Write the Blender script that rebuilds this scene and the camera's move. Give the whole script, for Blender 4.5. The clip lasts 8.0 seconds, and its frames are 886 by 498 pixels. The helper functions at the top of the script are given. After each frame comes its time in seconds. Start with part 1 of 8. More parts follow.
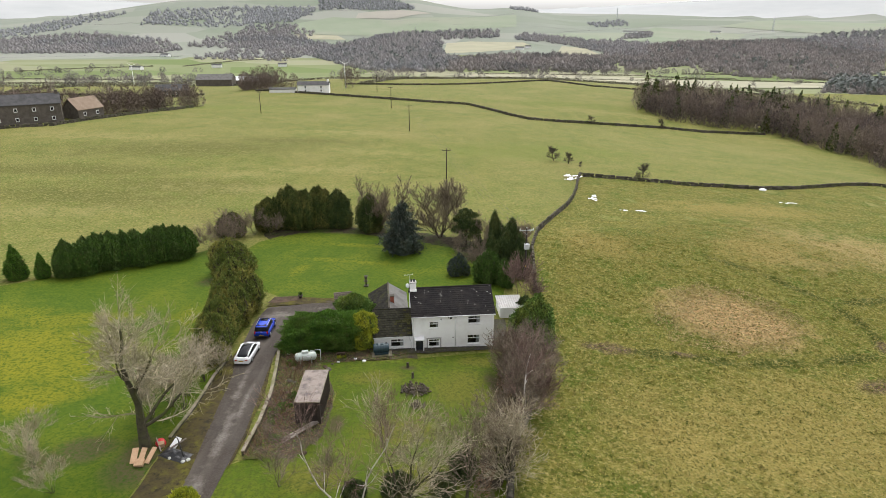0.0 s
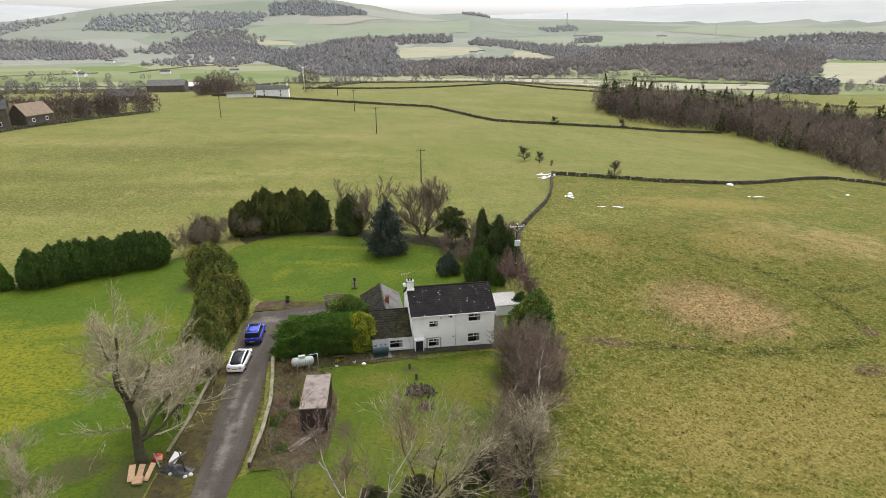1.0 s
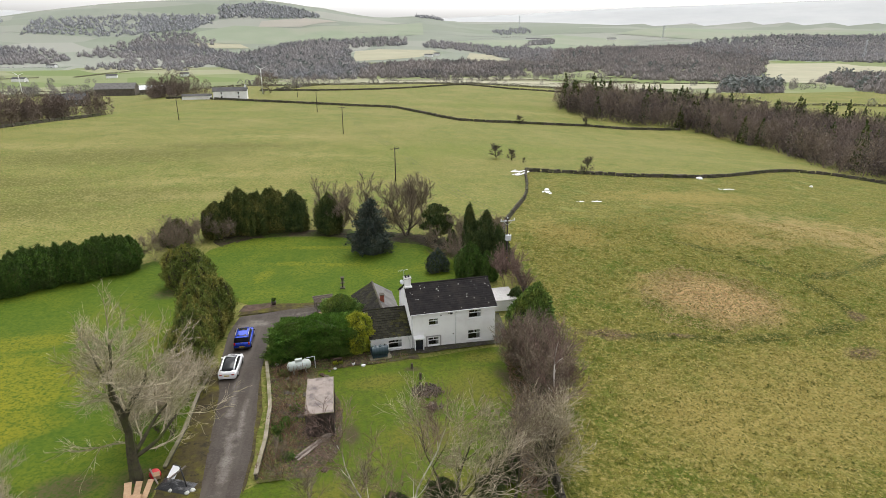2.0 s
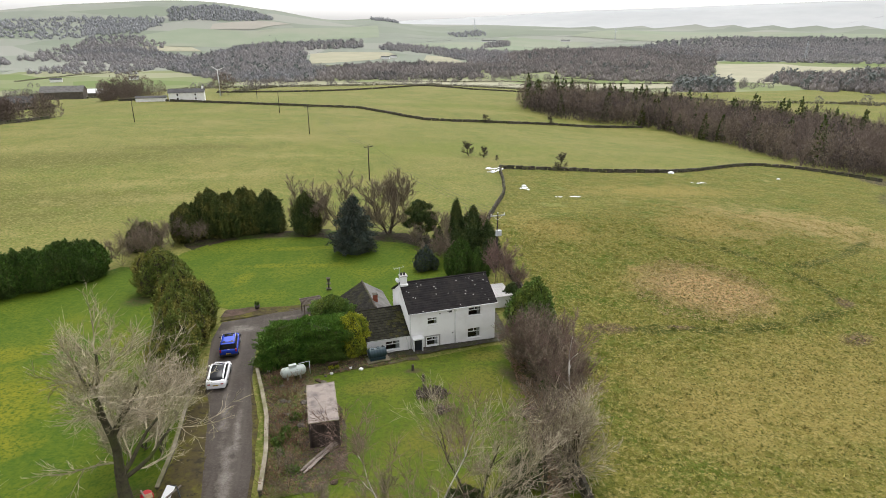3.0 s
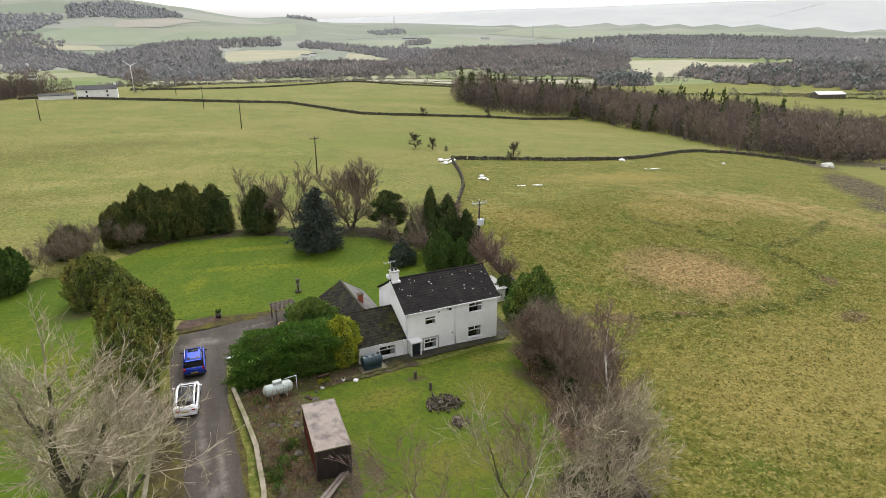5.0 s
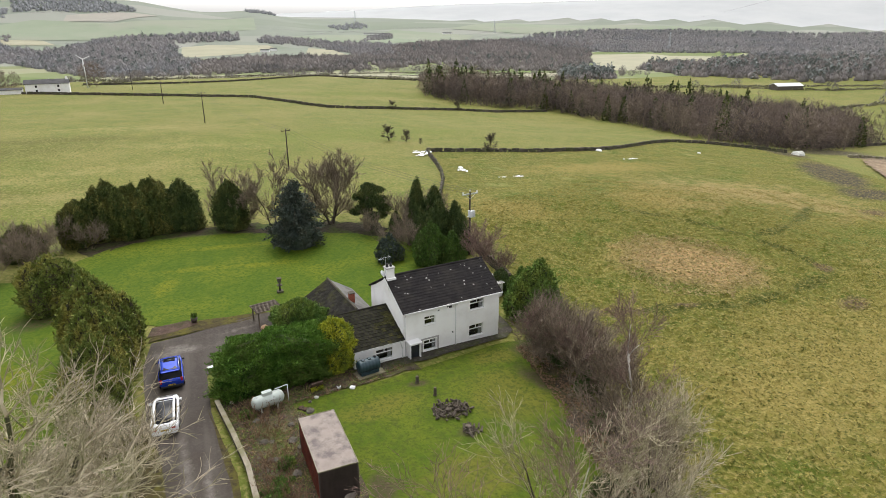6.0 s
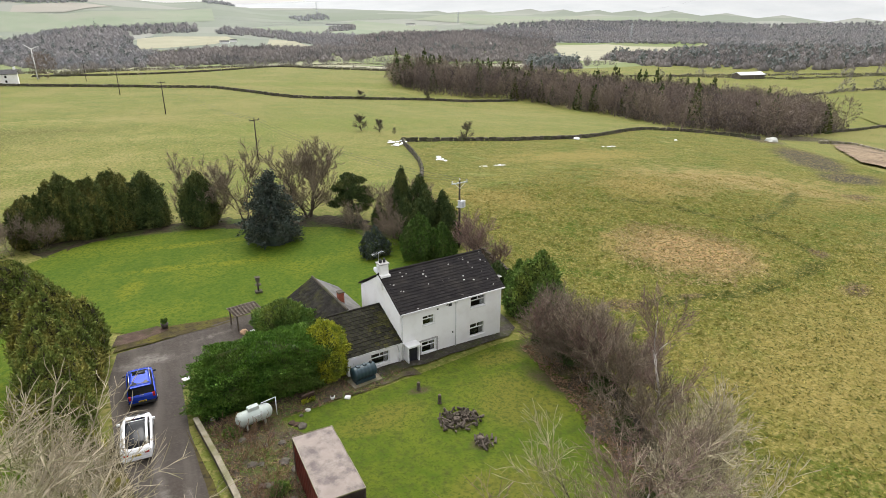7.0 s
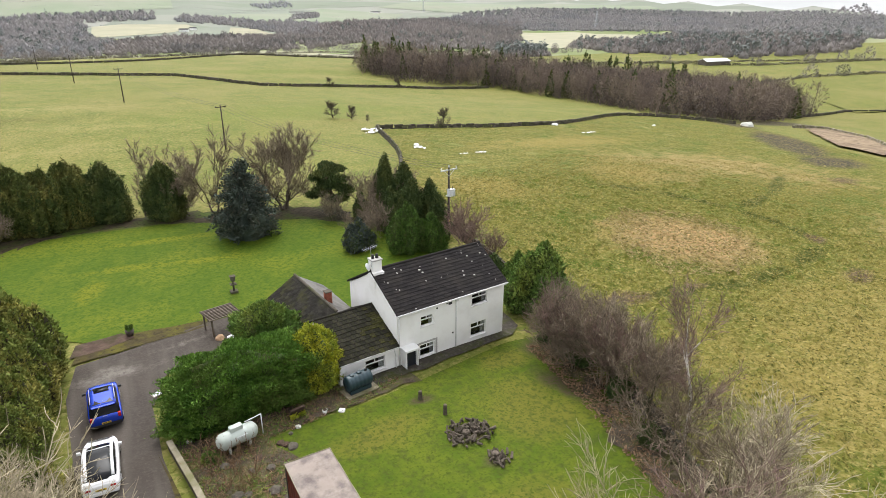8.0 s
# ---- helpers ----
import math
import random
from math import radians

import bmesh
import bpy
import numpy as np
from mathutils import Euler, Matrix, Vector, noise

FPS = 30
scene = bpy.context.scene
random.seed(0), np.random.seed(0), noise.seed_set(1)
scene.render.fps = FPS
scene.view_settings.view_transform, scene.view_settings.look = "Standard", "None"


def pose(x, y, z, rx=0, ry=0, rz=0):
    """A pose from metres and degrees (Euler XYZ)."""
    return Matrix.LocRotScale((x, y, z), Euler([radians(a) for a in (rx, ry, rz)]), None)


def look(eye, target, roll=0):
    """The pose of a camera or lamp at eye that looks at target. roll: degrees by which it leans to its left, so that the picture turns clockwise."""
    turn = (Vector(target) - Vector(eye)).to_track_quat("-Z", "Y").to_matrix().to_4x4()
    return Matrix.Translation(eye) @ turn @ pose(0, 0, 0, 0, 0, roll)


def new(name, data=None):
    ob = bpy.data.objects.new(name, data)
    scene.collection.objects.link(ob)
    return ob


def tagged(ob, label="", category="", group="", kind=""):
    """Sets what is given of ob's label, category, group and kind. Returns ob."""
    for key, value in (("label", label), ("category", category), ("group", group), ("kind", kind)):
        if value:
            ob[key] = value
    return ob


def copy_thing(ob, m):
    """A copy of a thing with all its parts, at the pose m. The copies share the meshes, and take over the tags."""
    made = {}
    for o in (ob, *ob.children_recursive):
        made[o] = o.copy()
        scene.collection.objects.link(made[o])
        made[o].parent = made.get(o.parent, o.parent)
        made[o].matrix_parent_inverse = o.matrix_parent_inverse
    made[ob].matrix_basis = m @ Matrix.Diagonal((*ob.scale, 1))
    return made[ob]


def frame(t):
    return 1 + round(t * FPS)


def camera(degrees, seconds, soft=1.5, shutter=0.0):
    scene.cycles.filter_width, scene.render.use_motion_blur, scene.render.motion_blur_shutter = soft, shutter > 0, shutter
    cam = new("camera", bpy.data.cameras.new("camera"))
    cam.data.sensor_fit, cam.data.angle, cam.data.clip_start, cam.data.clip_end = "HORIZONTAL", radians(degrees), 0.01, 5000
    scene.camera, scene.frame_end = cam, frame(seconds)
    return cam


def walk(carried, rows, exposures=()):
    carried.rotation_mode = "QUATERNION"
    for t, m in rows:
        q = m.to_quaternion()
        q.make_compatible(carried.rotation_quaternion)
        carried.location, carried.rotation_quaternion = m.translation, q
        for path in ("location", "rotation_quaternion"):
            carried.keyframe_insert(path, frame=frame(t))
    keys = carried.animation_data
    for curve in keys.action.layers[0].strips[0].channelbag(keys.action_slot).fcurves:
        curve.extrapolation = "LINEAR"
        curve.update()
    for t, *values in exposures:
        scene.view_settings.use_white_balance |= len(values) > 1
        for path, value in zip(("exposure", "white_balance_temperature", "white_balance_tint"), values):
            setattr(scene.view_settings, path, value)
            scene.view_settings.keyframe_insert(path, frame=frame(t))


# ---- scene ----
cam = camera(70.9, 8.0, 0.8)
METRES, EYE, TILT, LEAN, TURN = 43.5, 39.5, -20.7, 0.0, 0.0
ROWS = [
    (0.0, 0.0, 0.0, 0.0, 0.0, 0.0, -0.0),
    (0.5, -0.0569, 0.022, -0.0109, -1.95, 0.27, 0.74),
    (1.0, -0.1128, 0.048, -0.0212, -3.9, 0.42, 1.53),
    (1.5, -0.1665, 0.079, -0.0305, -5.82, 0.51, 2.27),
    (3.0, -0.303, 0.2047, -0.0505, -11.42, 0.54, 4.39),
    (3.5, -0.3377, 0.2541, -0.054, -13.13, 0.48, 4.99),
    (4.0, -0.3699, 0.3069, -0.0562, -14.82, 0.33, 5.6),
    (4.5, -0.3976, 0.3629, -0.0553, -16.51, 0.09, 6.19),
    (6.0, -0.4555, 0.543, -0.0504, -21.38, -1.01, 7.85),
    (6.5, -0.4653, 0.6057, -0.0464, -22.98, -1.57, 8.4),
    (7.0, -0.4707, 0.6688, -0.0422, -24.48, -2.16, 8.86),
    (7.5, -0.472, 0.7314, -0.0372, -25.95, -2.85, 9.29),
    (8.0, -0.4707, 0.7927, -0.032, -27.43, -3.59, 9.74),
]
walk(cam, [(t, pose(0, 0, EYE, TILT, LEAN, TURN) @ pose(METRES * x, METRES * y, METRES * z, 90 + pitch, roll, yaw)) for t, x, y, z, yaw, pitch, roll in ROWS], exposures=[(0, 0.05), (3, 0.03), (4.5, 0.04), (6.0, 0.06), (8, 0.36)])

# world and sun: bright overcast, the sun high ahead and veiled by cloud
SUN_AZ, SUN_EL = 15.0, 60.0
world = bpy.data.worlds.new("world")
scene.world = world
world.use_nodes = True
wn, wl = world.node_tree.nodes, world.node_tree.links
sky = wn.new("ShaderNodeTexSky")
sky.sky_type, sky.sun_disc = "NISHITA", False
sky.sun_elevation, sky.sun_rotation = radians(SUN_EL), radians(SUN_AZ)
sky.dust_density, sky.air_density, sky.ozone_density = 3.0, 1.0, 1.0
grey = wn.new("ShaderNodeHueSaturation")
grey.inputs["Saturation"].default_value, grey.inputs["Value"].default_value = 0.08, 2.08
wl.new(sky.outputs[0], grey.inputs["Color"])
wl.new(grey.outputs[0], wn["Background"].inputs["Color"])
wn["Background"].inputs["Strength"].default_value = 0.15
sun = new("sun", bpy.data.lights.new("sun", "SUN"))
sun.data.energy, sun.data.angle, sun.data.color = 1.0, radians(30), (1.0, 0.96, 0.91)
sx, sy = math.sin(radians(SUN_AZ)), math.cos(radians(SUN_AZ))
sun.matrix_world = look((0, 0, 60), (-sx * 50, -sy * 50, 60 - 50 * math.tan(radians(SUN_EL))))

# ---------------------------------------------------------------- materials


def material(name, a, b, scale=2.0, rough=0.85, bump=0.3, c=None, big=0.2, metal=0.0, island=0.0, each=0.0, fine=None, bumpscale=None, dark_flecks=None, zones=(), streak=None, mosaic=None, depth=0.1):
    """Two colours mixed by fine noise, a third (c) by wide patches, and relief. island, each: brightness spread per piece.
    zones: colour, noise amount, strength and ellipses (x, y, rx, ry, turn) with worn outlines; streak: colour and noise stretched along y; mosaic: two colours and size of single fields."""
    m = bpy.data.materials.new(name)
    m.use_nodes = True
    n, l = m.node_tree.nodes, m.node_tree.links
    bsdf = n["Principled BSDF"]
    bsdf.inputs["Roughness"].default_value, bsdf.inputs["Metallic"].default_value = rough, metal
    bsdf.inputs["Specular IOR Level"].default_value = 0.5 if rough < 0.7 else 0.1
    co = n.new("ShaderNodeTexCoord")

    def grain(s, detail=6.0):
        t = n.new("ShaderNodeTexNoise")
        t.inputs["Scale"].default_value, t.inputs["Detail"].default_value, t.inputs["Roughness"].default_value = s, detail, 0.62
        l.new(co.outputs["Object"], t.inputs["Vector"])
        return t.outputs["Fac"]

    def ramp(fac, lo, hi):
        r = n.new("ShaderNodeMapRange")
        r.inputs["From Min"].default_value, r.inputs["From Max"].default_value = lo, hi
        l.new(fac, r.inputs["Value"])
        return r.outputs["Result"]

    def mix(fac, one, two):
        x = n.new("ShaderNodeMix")
        x.data_type = "RGBA"
        l.new(fac, x.inputs["Factor"])
        for s, v in ((x.inputs[6], one), (x.inputs[7], two)):
            if isinstance(v, tuple):
                s.default_value = (*v, 1)
            else:
                l.new(v, s)
        return x.outputs[2]

    g = grain(scale)
    col = mix(ramp(g, 0.32, 0.68), a, b)
    if c:
        col = mix(ramp(grain(big, 4.0), 0.46, 0.66), col, c)
    if mosaic:
        v = n.new("ShaderNodeTexVoronoi")
        v.inputs["Scale"].default_value = mosaic[2]
        wob = n.new("ShaderNodeMapping")
        wob.inputs["Rotation"].default_value, wob.inputs["Scale"].default_value = (0, 0, 0.35), (0.55, 1.0, 0.0)
        l.new(co.outputs["Object"], wob.inputs["Vector"])
        l.new(wob.outputs[0], v.inputs["Vector"])
        sep = n.new("ShaderNodeSeparateColor")
        l.new(v.outputs["Color"], sep.inputs[0])
        col = mix(ramp(sep.outputs[0], 0.35, 1.0), col, mosaic[0])
        col = mix(ramp(sep.outputs[1], 0.45, 1.0), col, mosaic[1])
    if streak:
        m2 = n.new("ShaderNodeMapping")
        m2.inputs["Scale"].default_value = (1.0, 0.09, 1.0)
        l.new(co.outputs["Object"], m2.inputs["Vector"])
        t = n.new("ShaderNodeTexNoise")
        t.inputs["Scale"].default_value, t.inputs["Detail"].default_value = streak[1], 5.0
        l.new(m2.outputs[0], t.inputs["Vector"])
        col = mix(ramp(t.outputs["Fac"], 0.48, 0.68), col, streak[0])
    for colour, wear, strength, ellipses in zones:
        best = None
        for x, y, rx, ry, turn in ellipses:
            mp = n.new("ShaderNodeMapping")
            mp.vector_type = "TEXTURE"
            mp.inputs["Location"].default_value, mp.inputs["Rotation"].default_value, mp.inputs["Scale"].default_value = (x, y, 0), (0, 0, radians(turn)), (rx, ry, 9999)
            l.new(co.outputs["Object"], mp.inputs["Vector"])
            ln = n.new("ShaderNodeVectorMath")
            ln.operation = "LENGTH"
            l.new(mp.outputs[0], ln.inputs[0])
            if best is None:
                best = ln.outputs["Value"]
            else:
                mn = n.new("ShaderNodeMath")
                mn.operation = "MINIMUM"
                l.new(best, mn.inputs[0])
                l.new(ln.outputs["Value"], mn.inputs[1])
                best = mn.outputs[0]
        t = n.new("ShaderNodeTexNoise")
        t.inputs["Scale"].default_value, t.inputs["Detail"].default_value, t.inputs["Roughness"].default_value = 0.28, 9.0, 0.78
        l.new(co.outputs["Object"], t.inputs["Vector"])
        ma = n.new("ShaderNodeMath")
        ma.operation = "MULTIPLY_ADD"
        ma.inputs[1].default_value = wear
        l.new(t.outputs["Fac"], ma.inputs[0])
        l.new(best, ma.inputs[2])
        r = n.new("ShaderNodeMapRange")
        r.inputs["From Min"].default_value, r.inputs["From Max"].default_value = 1.0 + wear * 0.5, 0.66 + wear * 0.38
        r.inputs["To Max"].default_value = strength
        l.new(ma.outputs[0], r.inputs["Value"])
        col = mix(r.outputs["Result"], col, colour)
    if fine:
        col = mix(ramp(grain(fine[1], 7.0), 0.48, 0.70), col, fine[0])
    # Dark flecks at the noise lows; on rough grass they paint tussock shade.
    if dark_flecks:
        col = mix(ramp(grain(dark_flecks[1], 7.0), 0.48, 0.35), col, dark_flecks[0])
    if island or each:
        src = n.new("ShaderNodeNewGeometry").outputs["Random Per Island"] if island else n.new("ShaderNodeObjectInfo").outputs["Random"]
        k = island or each
        r = n.new("ShaderNodeMapRange")
        r.inputs["To Min"].default_value, r.inputs["To Max"].default_value = 1 - k, 1 + k
        l.new(src, r.inputs["Value"])
        v = n.new("ShaderNodeHueSaturation")
        l.new(r.outputs["Result"], v.inputs["Value"])
        l.new(col, v.inputs["Color"])
        col = v.outputs["Color"]
    l.new(col, bsdf.inputs["Base Color"])
    if bump:
        bp = n.new("ShaderNodeBump")
        bp.inputs["Strength"].default_value, bp.inputs["Distance"].default_value = bump, depth
        l.new(grain(bumpscale or scale * 2.5), bp.inputs["Height"])
        l.new(bp.outputs["Normal"], bsdf.inputs["Normal"])
    return m


def leafy(name, a, b, island=0.35, trans=0.25, c=None, big=0.5):
    m = material(name, a, b, 0.9, 0.75, 0.0, c=c, big=big, island=island)
    m.node_tree.nodes["Principled BSDF"].inputs["Specular IOR Level"].default_value = 0.12
    return m


# First zone: brownish rough grass plus the left slope's shading, put into the colour.
PASTURE = material("pasture_grass", (0.083, 0.114, 0.018), (0.154, 0.150, 0.036), 0.17, 0.9, 0.8, c=(0.165, 0.155, 0.046), big=0.03, fine=((0.24, 0.205, 0.080), 2.0), bumpscale=1.8, dark_flecks=((0.068, 0.078, 0.012), 2.2),
                   zones=[((0.080, 0.086, 0.016), 3.2, 0.85, [(-85, 142, 34, 12, 0), (-65, 153, 34, 10, 0), (-32, 129, 24, 8, 0), (-80, 193, 55, 16, 10), (-100, 163, 40, 9, 5), (-50, 208, 30, 9, 0)]), ((0.25, 0.215, 0.085), 7.0, 0.55, [(-15, 193, 28, 6, -8), (-36, 171, 24, 5, 5), (-43, 152, 30, 5, 0), (-34, 227, 26, 7, 0), (-117, 207, 40, 9, 0), (120, 336, 60, 10, -5), (182, 286, 60, 9, -8), (372, 787, 80, 20, 0), (-55, 165, 18, 5, 10), (-90, 128, 24, 6, 10)]), ((0.092, 0.130, 0.014), 3.0, 0.6, [(18, 200, 40, 16, 0), (69, 360, 70, 16, 0), (-98, 300, 90, 14, 0), (40, 210, 40, 12, 0)]),
                          ((0.046, 0.038, 0.033), 0.9, 1.0, [(152, 156, 12, 7, 60), (128, 124, 26, 8, 50), (113, 104, 9, 7, 0), (185, 166, 32, 9, 12)])])
# The dark flecks put the shade between tussocks into the grass colour.
ROUGH = material("rough_grass_shade_flecked", (0.070, 0.083, 0.012), (0.157, 0.142, 0.030), 0.8, 0.95, 1.0, c=(0.062, 0.094, 0.010), big=0.16, fine=((0.270, 0.220, 0.080), 2.4), bumpscale=1.9, dark_flecks=((0.050, 0.058, 0.009), 3.0), depth=0.3,
                 zones=[((0.37, 0.245, 0.118), 1.6, 1.0, [(41.5, 81, 12.5, 9.5, -15)]),
                        ((0.31, 0.225, 0.105), 4.2, 0.7, [(84, 112, 26, 13, -35), (92, 98, 14, 9, -30), (80, 72, 16, 7, 20), (62, 108, 12, 8, -30)]),
                        ((0.22, 0.172, 0.052), 3.0, 0.75, [(40, 55, 26, 14, 20), (66, 60, 18, 12, 0), (24, 52, 8, 12, 0), (60, 110, 14, 9, 40), (70, 140, 26, 9, 0), (28, 108, 8, 12, 30)]),
                        ((0.046, 0.058, 0.009), 1.3, 1.0, [(27.5, 69.8, 4.3, 1.5, -3), (34.5, 69.3, 4.4, 1.5, -5), (43.0, 69.8, 6.3, 1.5, 9), (54.2, 72.2, 8.0, 1.5, 16), (50.5, 101.0, 5.7, 1.5, -41), (57.5, 93.2, 7.4, 1.5, -54), (61.5, 84.2, 5.2, 1.5, -83), (61.2, 77.0, 3.8, 1.5, -104), (68.0, 90.0, 9.0, 1.5, 16), (82.5, 96.0, 10.5, 1.5, 28)]),
                        ((0.095, 0.062, 0.044), 1.5, 0.9, [(61.5, 76, 2.5, 1.5, 40), (54, 66, 3.5, 1.8, 20), (21, 70.6, 4.2, 1.5, -8), (31, 70.2, 2.2, 0.7, 0), (98, 93, 4, 3, 0)]),
                        ((0.046, 0.038, 0.033), 0.9, 1.0, [(152, 156, 12, 7, 60), (128, 124, 26, 8, 50), (113, 104, 9, 7, 0), (185, 166, 32, 9, 12)])])
LAWN = material("lawn_grass", (0.052, 0.088, 0.006), (0.080, 0.112, 0.009), 0.9, 0.9, 0.6, c=(0.102, 0.124, 0.010), big=0.10, fine=((0.030, 0.070, 0.005), 2.2), bumpscale=2.6, dark_flecks=((0.036, 0.074, 0.005), 4.0),
                zones=[((0.150, 0.150, 0.010), 3.2, 0.7, [(-53, 70, 7, 5, 0), (-47, 62, 6, 4, 0), (-45, 55, 5, 3, 0), (-20, 100.6, 5.5, 1.3, -16), (-12, 98.2, 5, 1.2, -16), (-24, 96, 4, 1.6, 60), (-44, 62, 9, 4, 20), (-52, 55, 8, 4, 0), (-38, 68, 6, 2.5, 10), (-60, 78, 8, 3, 10), (-36, 78, 3, 5, 0), (-16, 108, 9, 1.2, -14)]),
                       ((0.190, 0.168, 0.012), 1.2, 0.55, [(-50, 66, 13, 9, 10), (-58, 58, 10, 8, 0), (-43, 57, 6, 4, 20), (-50, 76, 10, 3, 12)]),
                       ((0.075, 0.062, 0.030), 1.0, 0.9, [(-36.5, 91.5, 3.6, 2.4, 30), (-33.5, 48, 3.5, 2.5, 0), (-27.5, 46.5, 3.5, 5, 0), (-36, 46, 3, 2, 0), (-16, 116, 14, 1.6, -10)])])
MOWN = material("front_lawn_grass", (0.052, 0.088, 0.007), (0.088, 0.116, 0.010), 1.0, 0.9, 0.7, c=(0.098, 0.122, 0.012), big=0.2, fine=((0.048, 0.060, 0.012), 2.4), bumpscale=3.0, dark_flecks=((0.044, 0.066, 0.007), 5.0),
                zones=[((0.130, 0.120, 0.022), 1.8, 0.7, [(-8, 62, 4, 2, 10), (2, 60, 4, 5, 0), (-4, 52, 5, 3, 0), (-12, 45, 4, 3, 0), (4, 66, 3, 1.5, 0), (-2, 45, 5, 3, 0)]),
                       ((0.070, 0.050, 0.034), 1.4, 0.9, [(-3.2, 59.4, 1.6, 1.2, 0), (-2.9, 56.6, 1.0, 0.8, 0), (-4.2, 64.2, 1.2, 0.6, 0), (8.2, 66, 2.4, 2.6, 0), (6.5, 60.5, 1.5, 4, 20), (-10.9, 53, 0.9, 2.0, 0)])])
# Far land: distance haze is mixed into these base colours, most on the moor.
VALLEY = material("hazed_valley_fields", (0.140, 0.170, 0.072), (0.180, 0.200, 0.100), 0.02, 0.95, 0.0, mosaic=((0.25, 0.245, 0.16), (0.13, 0.168, 0.06), 0.0085))
HILL = material("hazed_far_hill_fields", (0.185, 0.206, 0.168), (0.214, 0.229, 0.190), 0.006, 0.95, 0.0, mosaic=((0.172, 0.198, 0.148), (0.250, 0.254, 0.222), 0.006))
HILLGREEN = material("hazed_green_hillside", (0.195, 0.228, 0.160), (0.222, 0.248, 0.182), 0.008, 0.95, 0.0, c=(0.235, 0.242, 0.190), big=0.002)
HILLTAN = material("hazed_bleached_moor_grass", (0.260, 0.248, 0.215), (0.295, 0.275, 0.235), 0.01, 0.95, 0.0)
MOOR = material("hazed_far_moor", (0.36, 0.37, 0.375), (0.41, 0.415, 0.415), 0.004, 0.95, 0.0)
TARMAC = material("worn_tarmac", (0.046, 0.038, 0.032), (0.066, 0.056, 0.048), 0.7, 0.75, 0.4, c=(0.050, 0.040, 0.032), big=0.3, fine=((0.076, 0.065, 0.055), 5.0), bumpscale=6.0, streak=((0.092, 0.079, 0.068), 0.7),
                  zones=[((0.200, 0.182, 0.160), 6.0, 0.7, [(-21.6, 50, 0.7, 5, 2), (-22.6, 60, 0.6, 5, 4), (-21.2, 57, 0.4, 4, 3), (-23, 78, 3, 1.2, 10), (-17, 80.6, 4, 0.8, 12), (-21.6, 43, 0.8, 4, 0)])])
MOSS = material("mossy_verge", (0.045, 0.036, 0.022), (0.070, 0.057, 0.020), 0.9, 0.95, 0.8, c=(0.092, 0.084, 0.016), big=0.6, dark_flecks=((0.03, 0.026, 0.016), 2.0))
SOIL = material("bare_soil", (0.040, 0.032, 0.022), (0.080, 0.064, 0.046), 1.4, 0.95, 1.0, c=(0.085, 0.098, 0.018), big=0.45, fine=((0.105, 0.082, 0.064), 3.0))
MULCH = material("brown_leaf_litter", (0.060, 0.040, 0.032), (0.105, 0.072, 0.057), 1.4, 0.95, 0.9, c=(0.048, 0.043, 0.022), big=0.5)
# Litter and moss, with the shade of the tree belt put into the colour.
SHADEBED = material("tree_shaded_leaf_litter_and_moss", (0.034, 0.030, 0.018), (0.066, 0.050, 0.032), 0.8, 0.95, 0.8, c=(0.045, 0.066, 0.012), big=0.25, dark_flecks=((0.02, 0.018, 0.012), 2.0))
SAND = material("dead_bracken", (0.20, 0.145, 0.095), (0.29, 0.225, 0.15), 0.5, 0.95, 0.5, c=(0.13, 0.095, 0.065), big=0.09, dark_flecks=((0.10, 0.075, 0.05), 0.8))
RENDER_WHITE = material("white_painted_render", (0.85, 0.842, 0.84), (0.88, 0.873, 0.87), 1.0, 0.8, 0.15, c=(0.78, 0.765, 0.755), big=0.5, bumpscale=9.0)
GREY_PAINT = material("grey_stained_render", (0.33, 0.32, 0.31), (0.42, 0.41, 0.40), 2.0, 0.85, 0.3)
BLACK_PAINT = material("black_plinth_paint", (0.03, 0.03, 0.032), (0.05, 0.05, 0.05), 2.0, 0.7, 0.2)
SLATE = material("dark_concrete_tile", (0.014, 0.0125, 0.013), (0.025, 0.0225, 0.023), 3.0, 0.9, 0.25, c=(0.028, 0.025, 0.023), big=0.6, island=0.12)
MOSSTILE = material("mossy_stone_slate", (0.013, 0.0115, 0.010), (0.024, 0.021, 0.018), 2.5, 0.9, 0.3, c=(0.034, 0.034, 0.012), big=0.9, island=0.35, fine=((0.030, 0.029, 0.024), 5.0))
MOSSLATE = material("mossy_single_slate", (0.013, 0.0115, 0.010), (0.025, 0.022, 0.019), 2.5, 0.9, 0.3, c=(0.040, 0.044, 0.010), big=0.45, each=0.35, fine=((0.034, 0.033, 0.026), 5.0))
MOSSCUSHION = material("moss_cushion_on_slate", (0.022, 0.021, 0.012), (0.066, 0.066, 0.019), 2.6, 0.95, 0.6, each=0.35, fine=((0.016, 0.014, 0.012), 4.0))
FELT = material("grey_mineral_felt", (0.13, 0.125, 0.12), (0.17, 0.165, 0.16), 2.0, 0.9, 0.2, c=(0.10, 0.095, 0.09), big=0.6)
LICHEN = material("pale_lichen", (0.42, 0.42, 0.38), (0.5, 0.5, 0.46), 6.0, 0.9, 0.2)
UPVC = material("white_upvc", (0.78, 0.78, 0.79), (0.82, 0.82, 0.82), 2.0, 0.35, 0.0)
PIPE = material("grey_white_plastic_pipe", (0.6, 0.6, 0.6), (0.68, 0.68, 0.67), 3.0, 0.5, 0.0)
DOOR = material("near_black_door", (0.012, 0.014, 0.022), (0.02, 0.022, 0.03), 2.0, 0.4, 0.0)
BRICK = material("red_brick", (0.22, 0.07, 0.045), (0.32, 0.11, 0.07), 5.0, 0.9, 0.3)
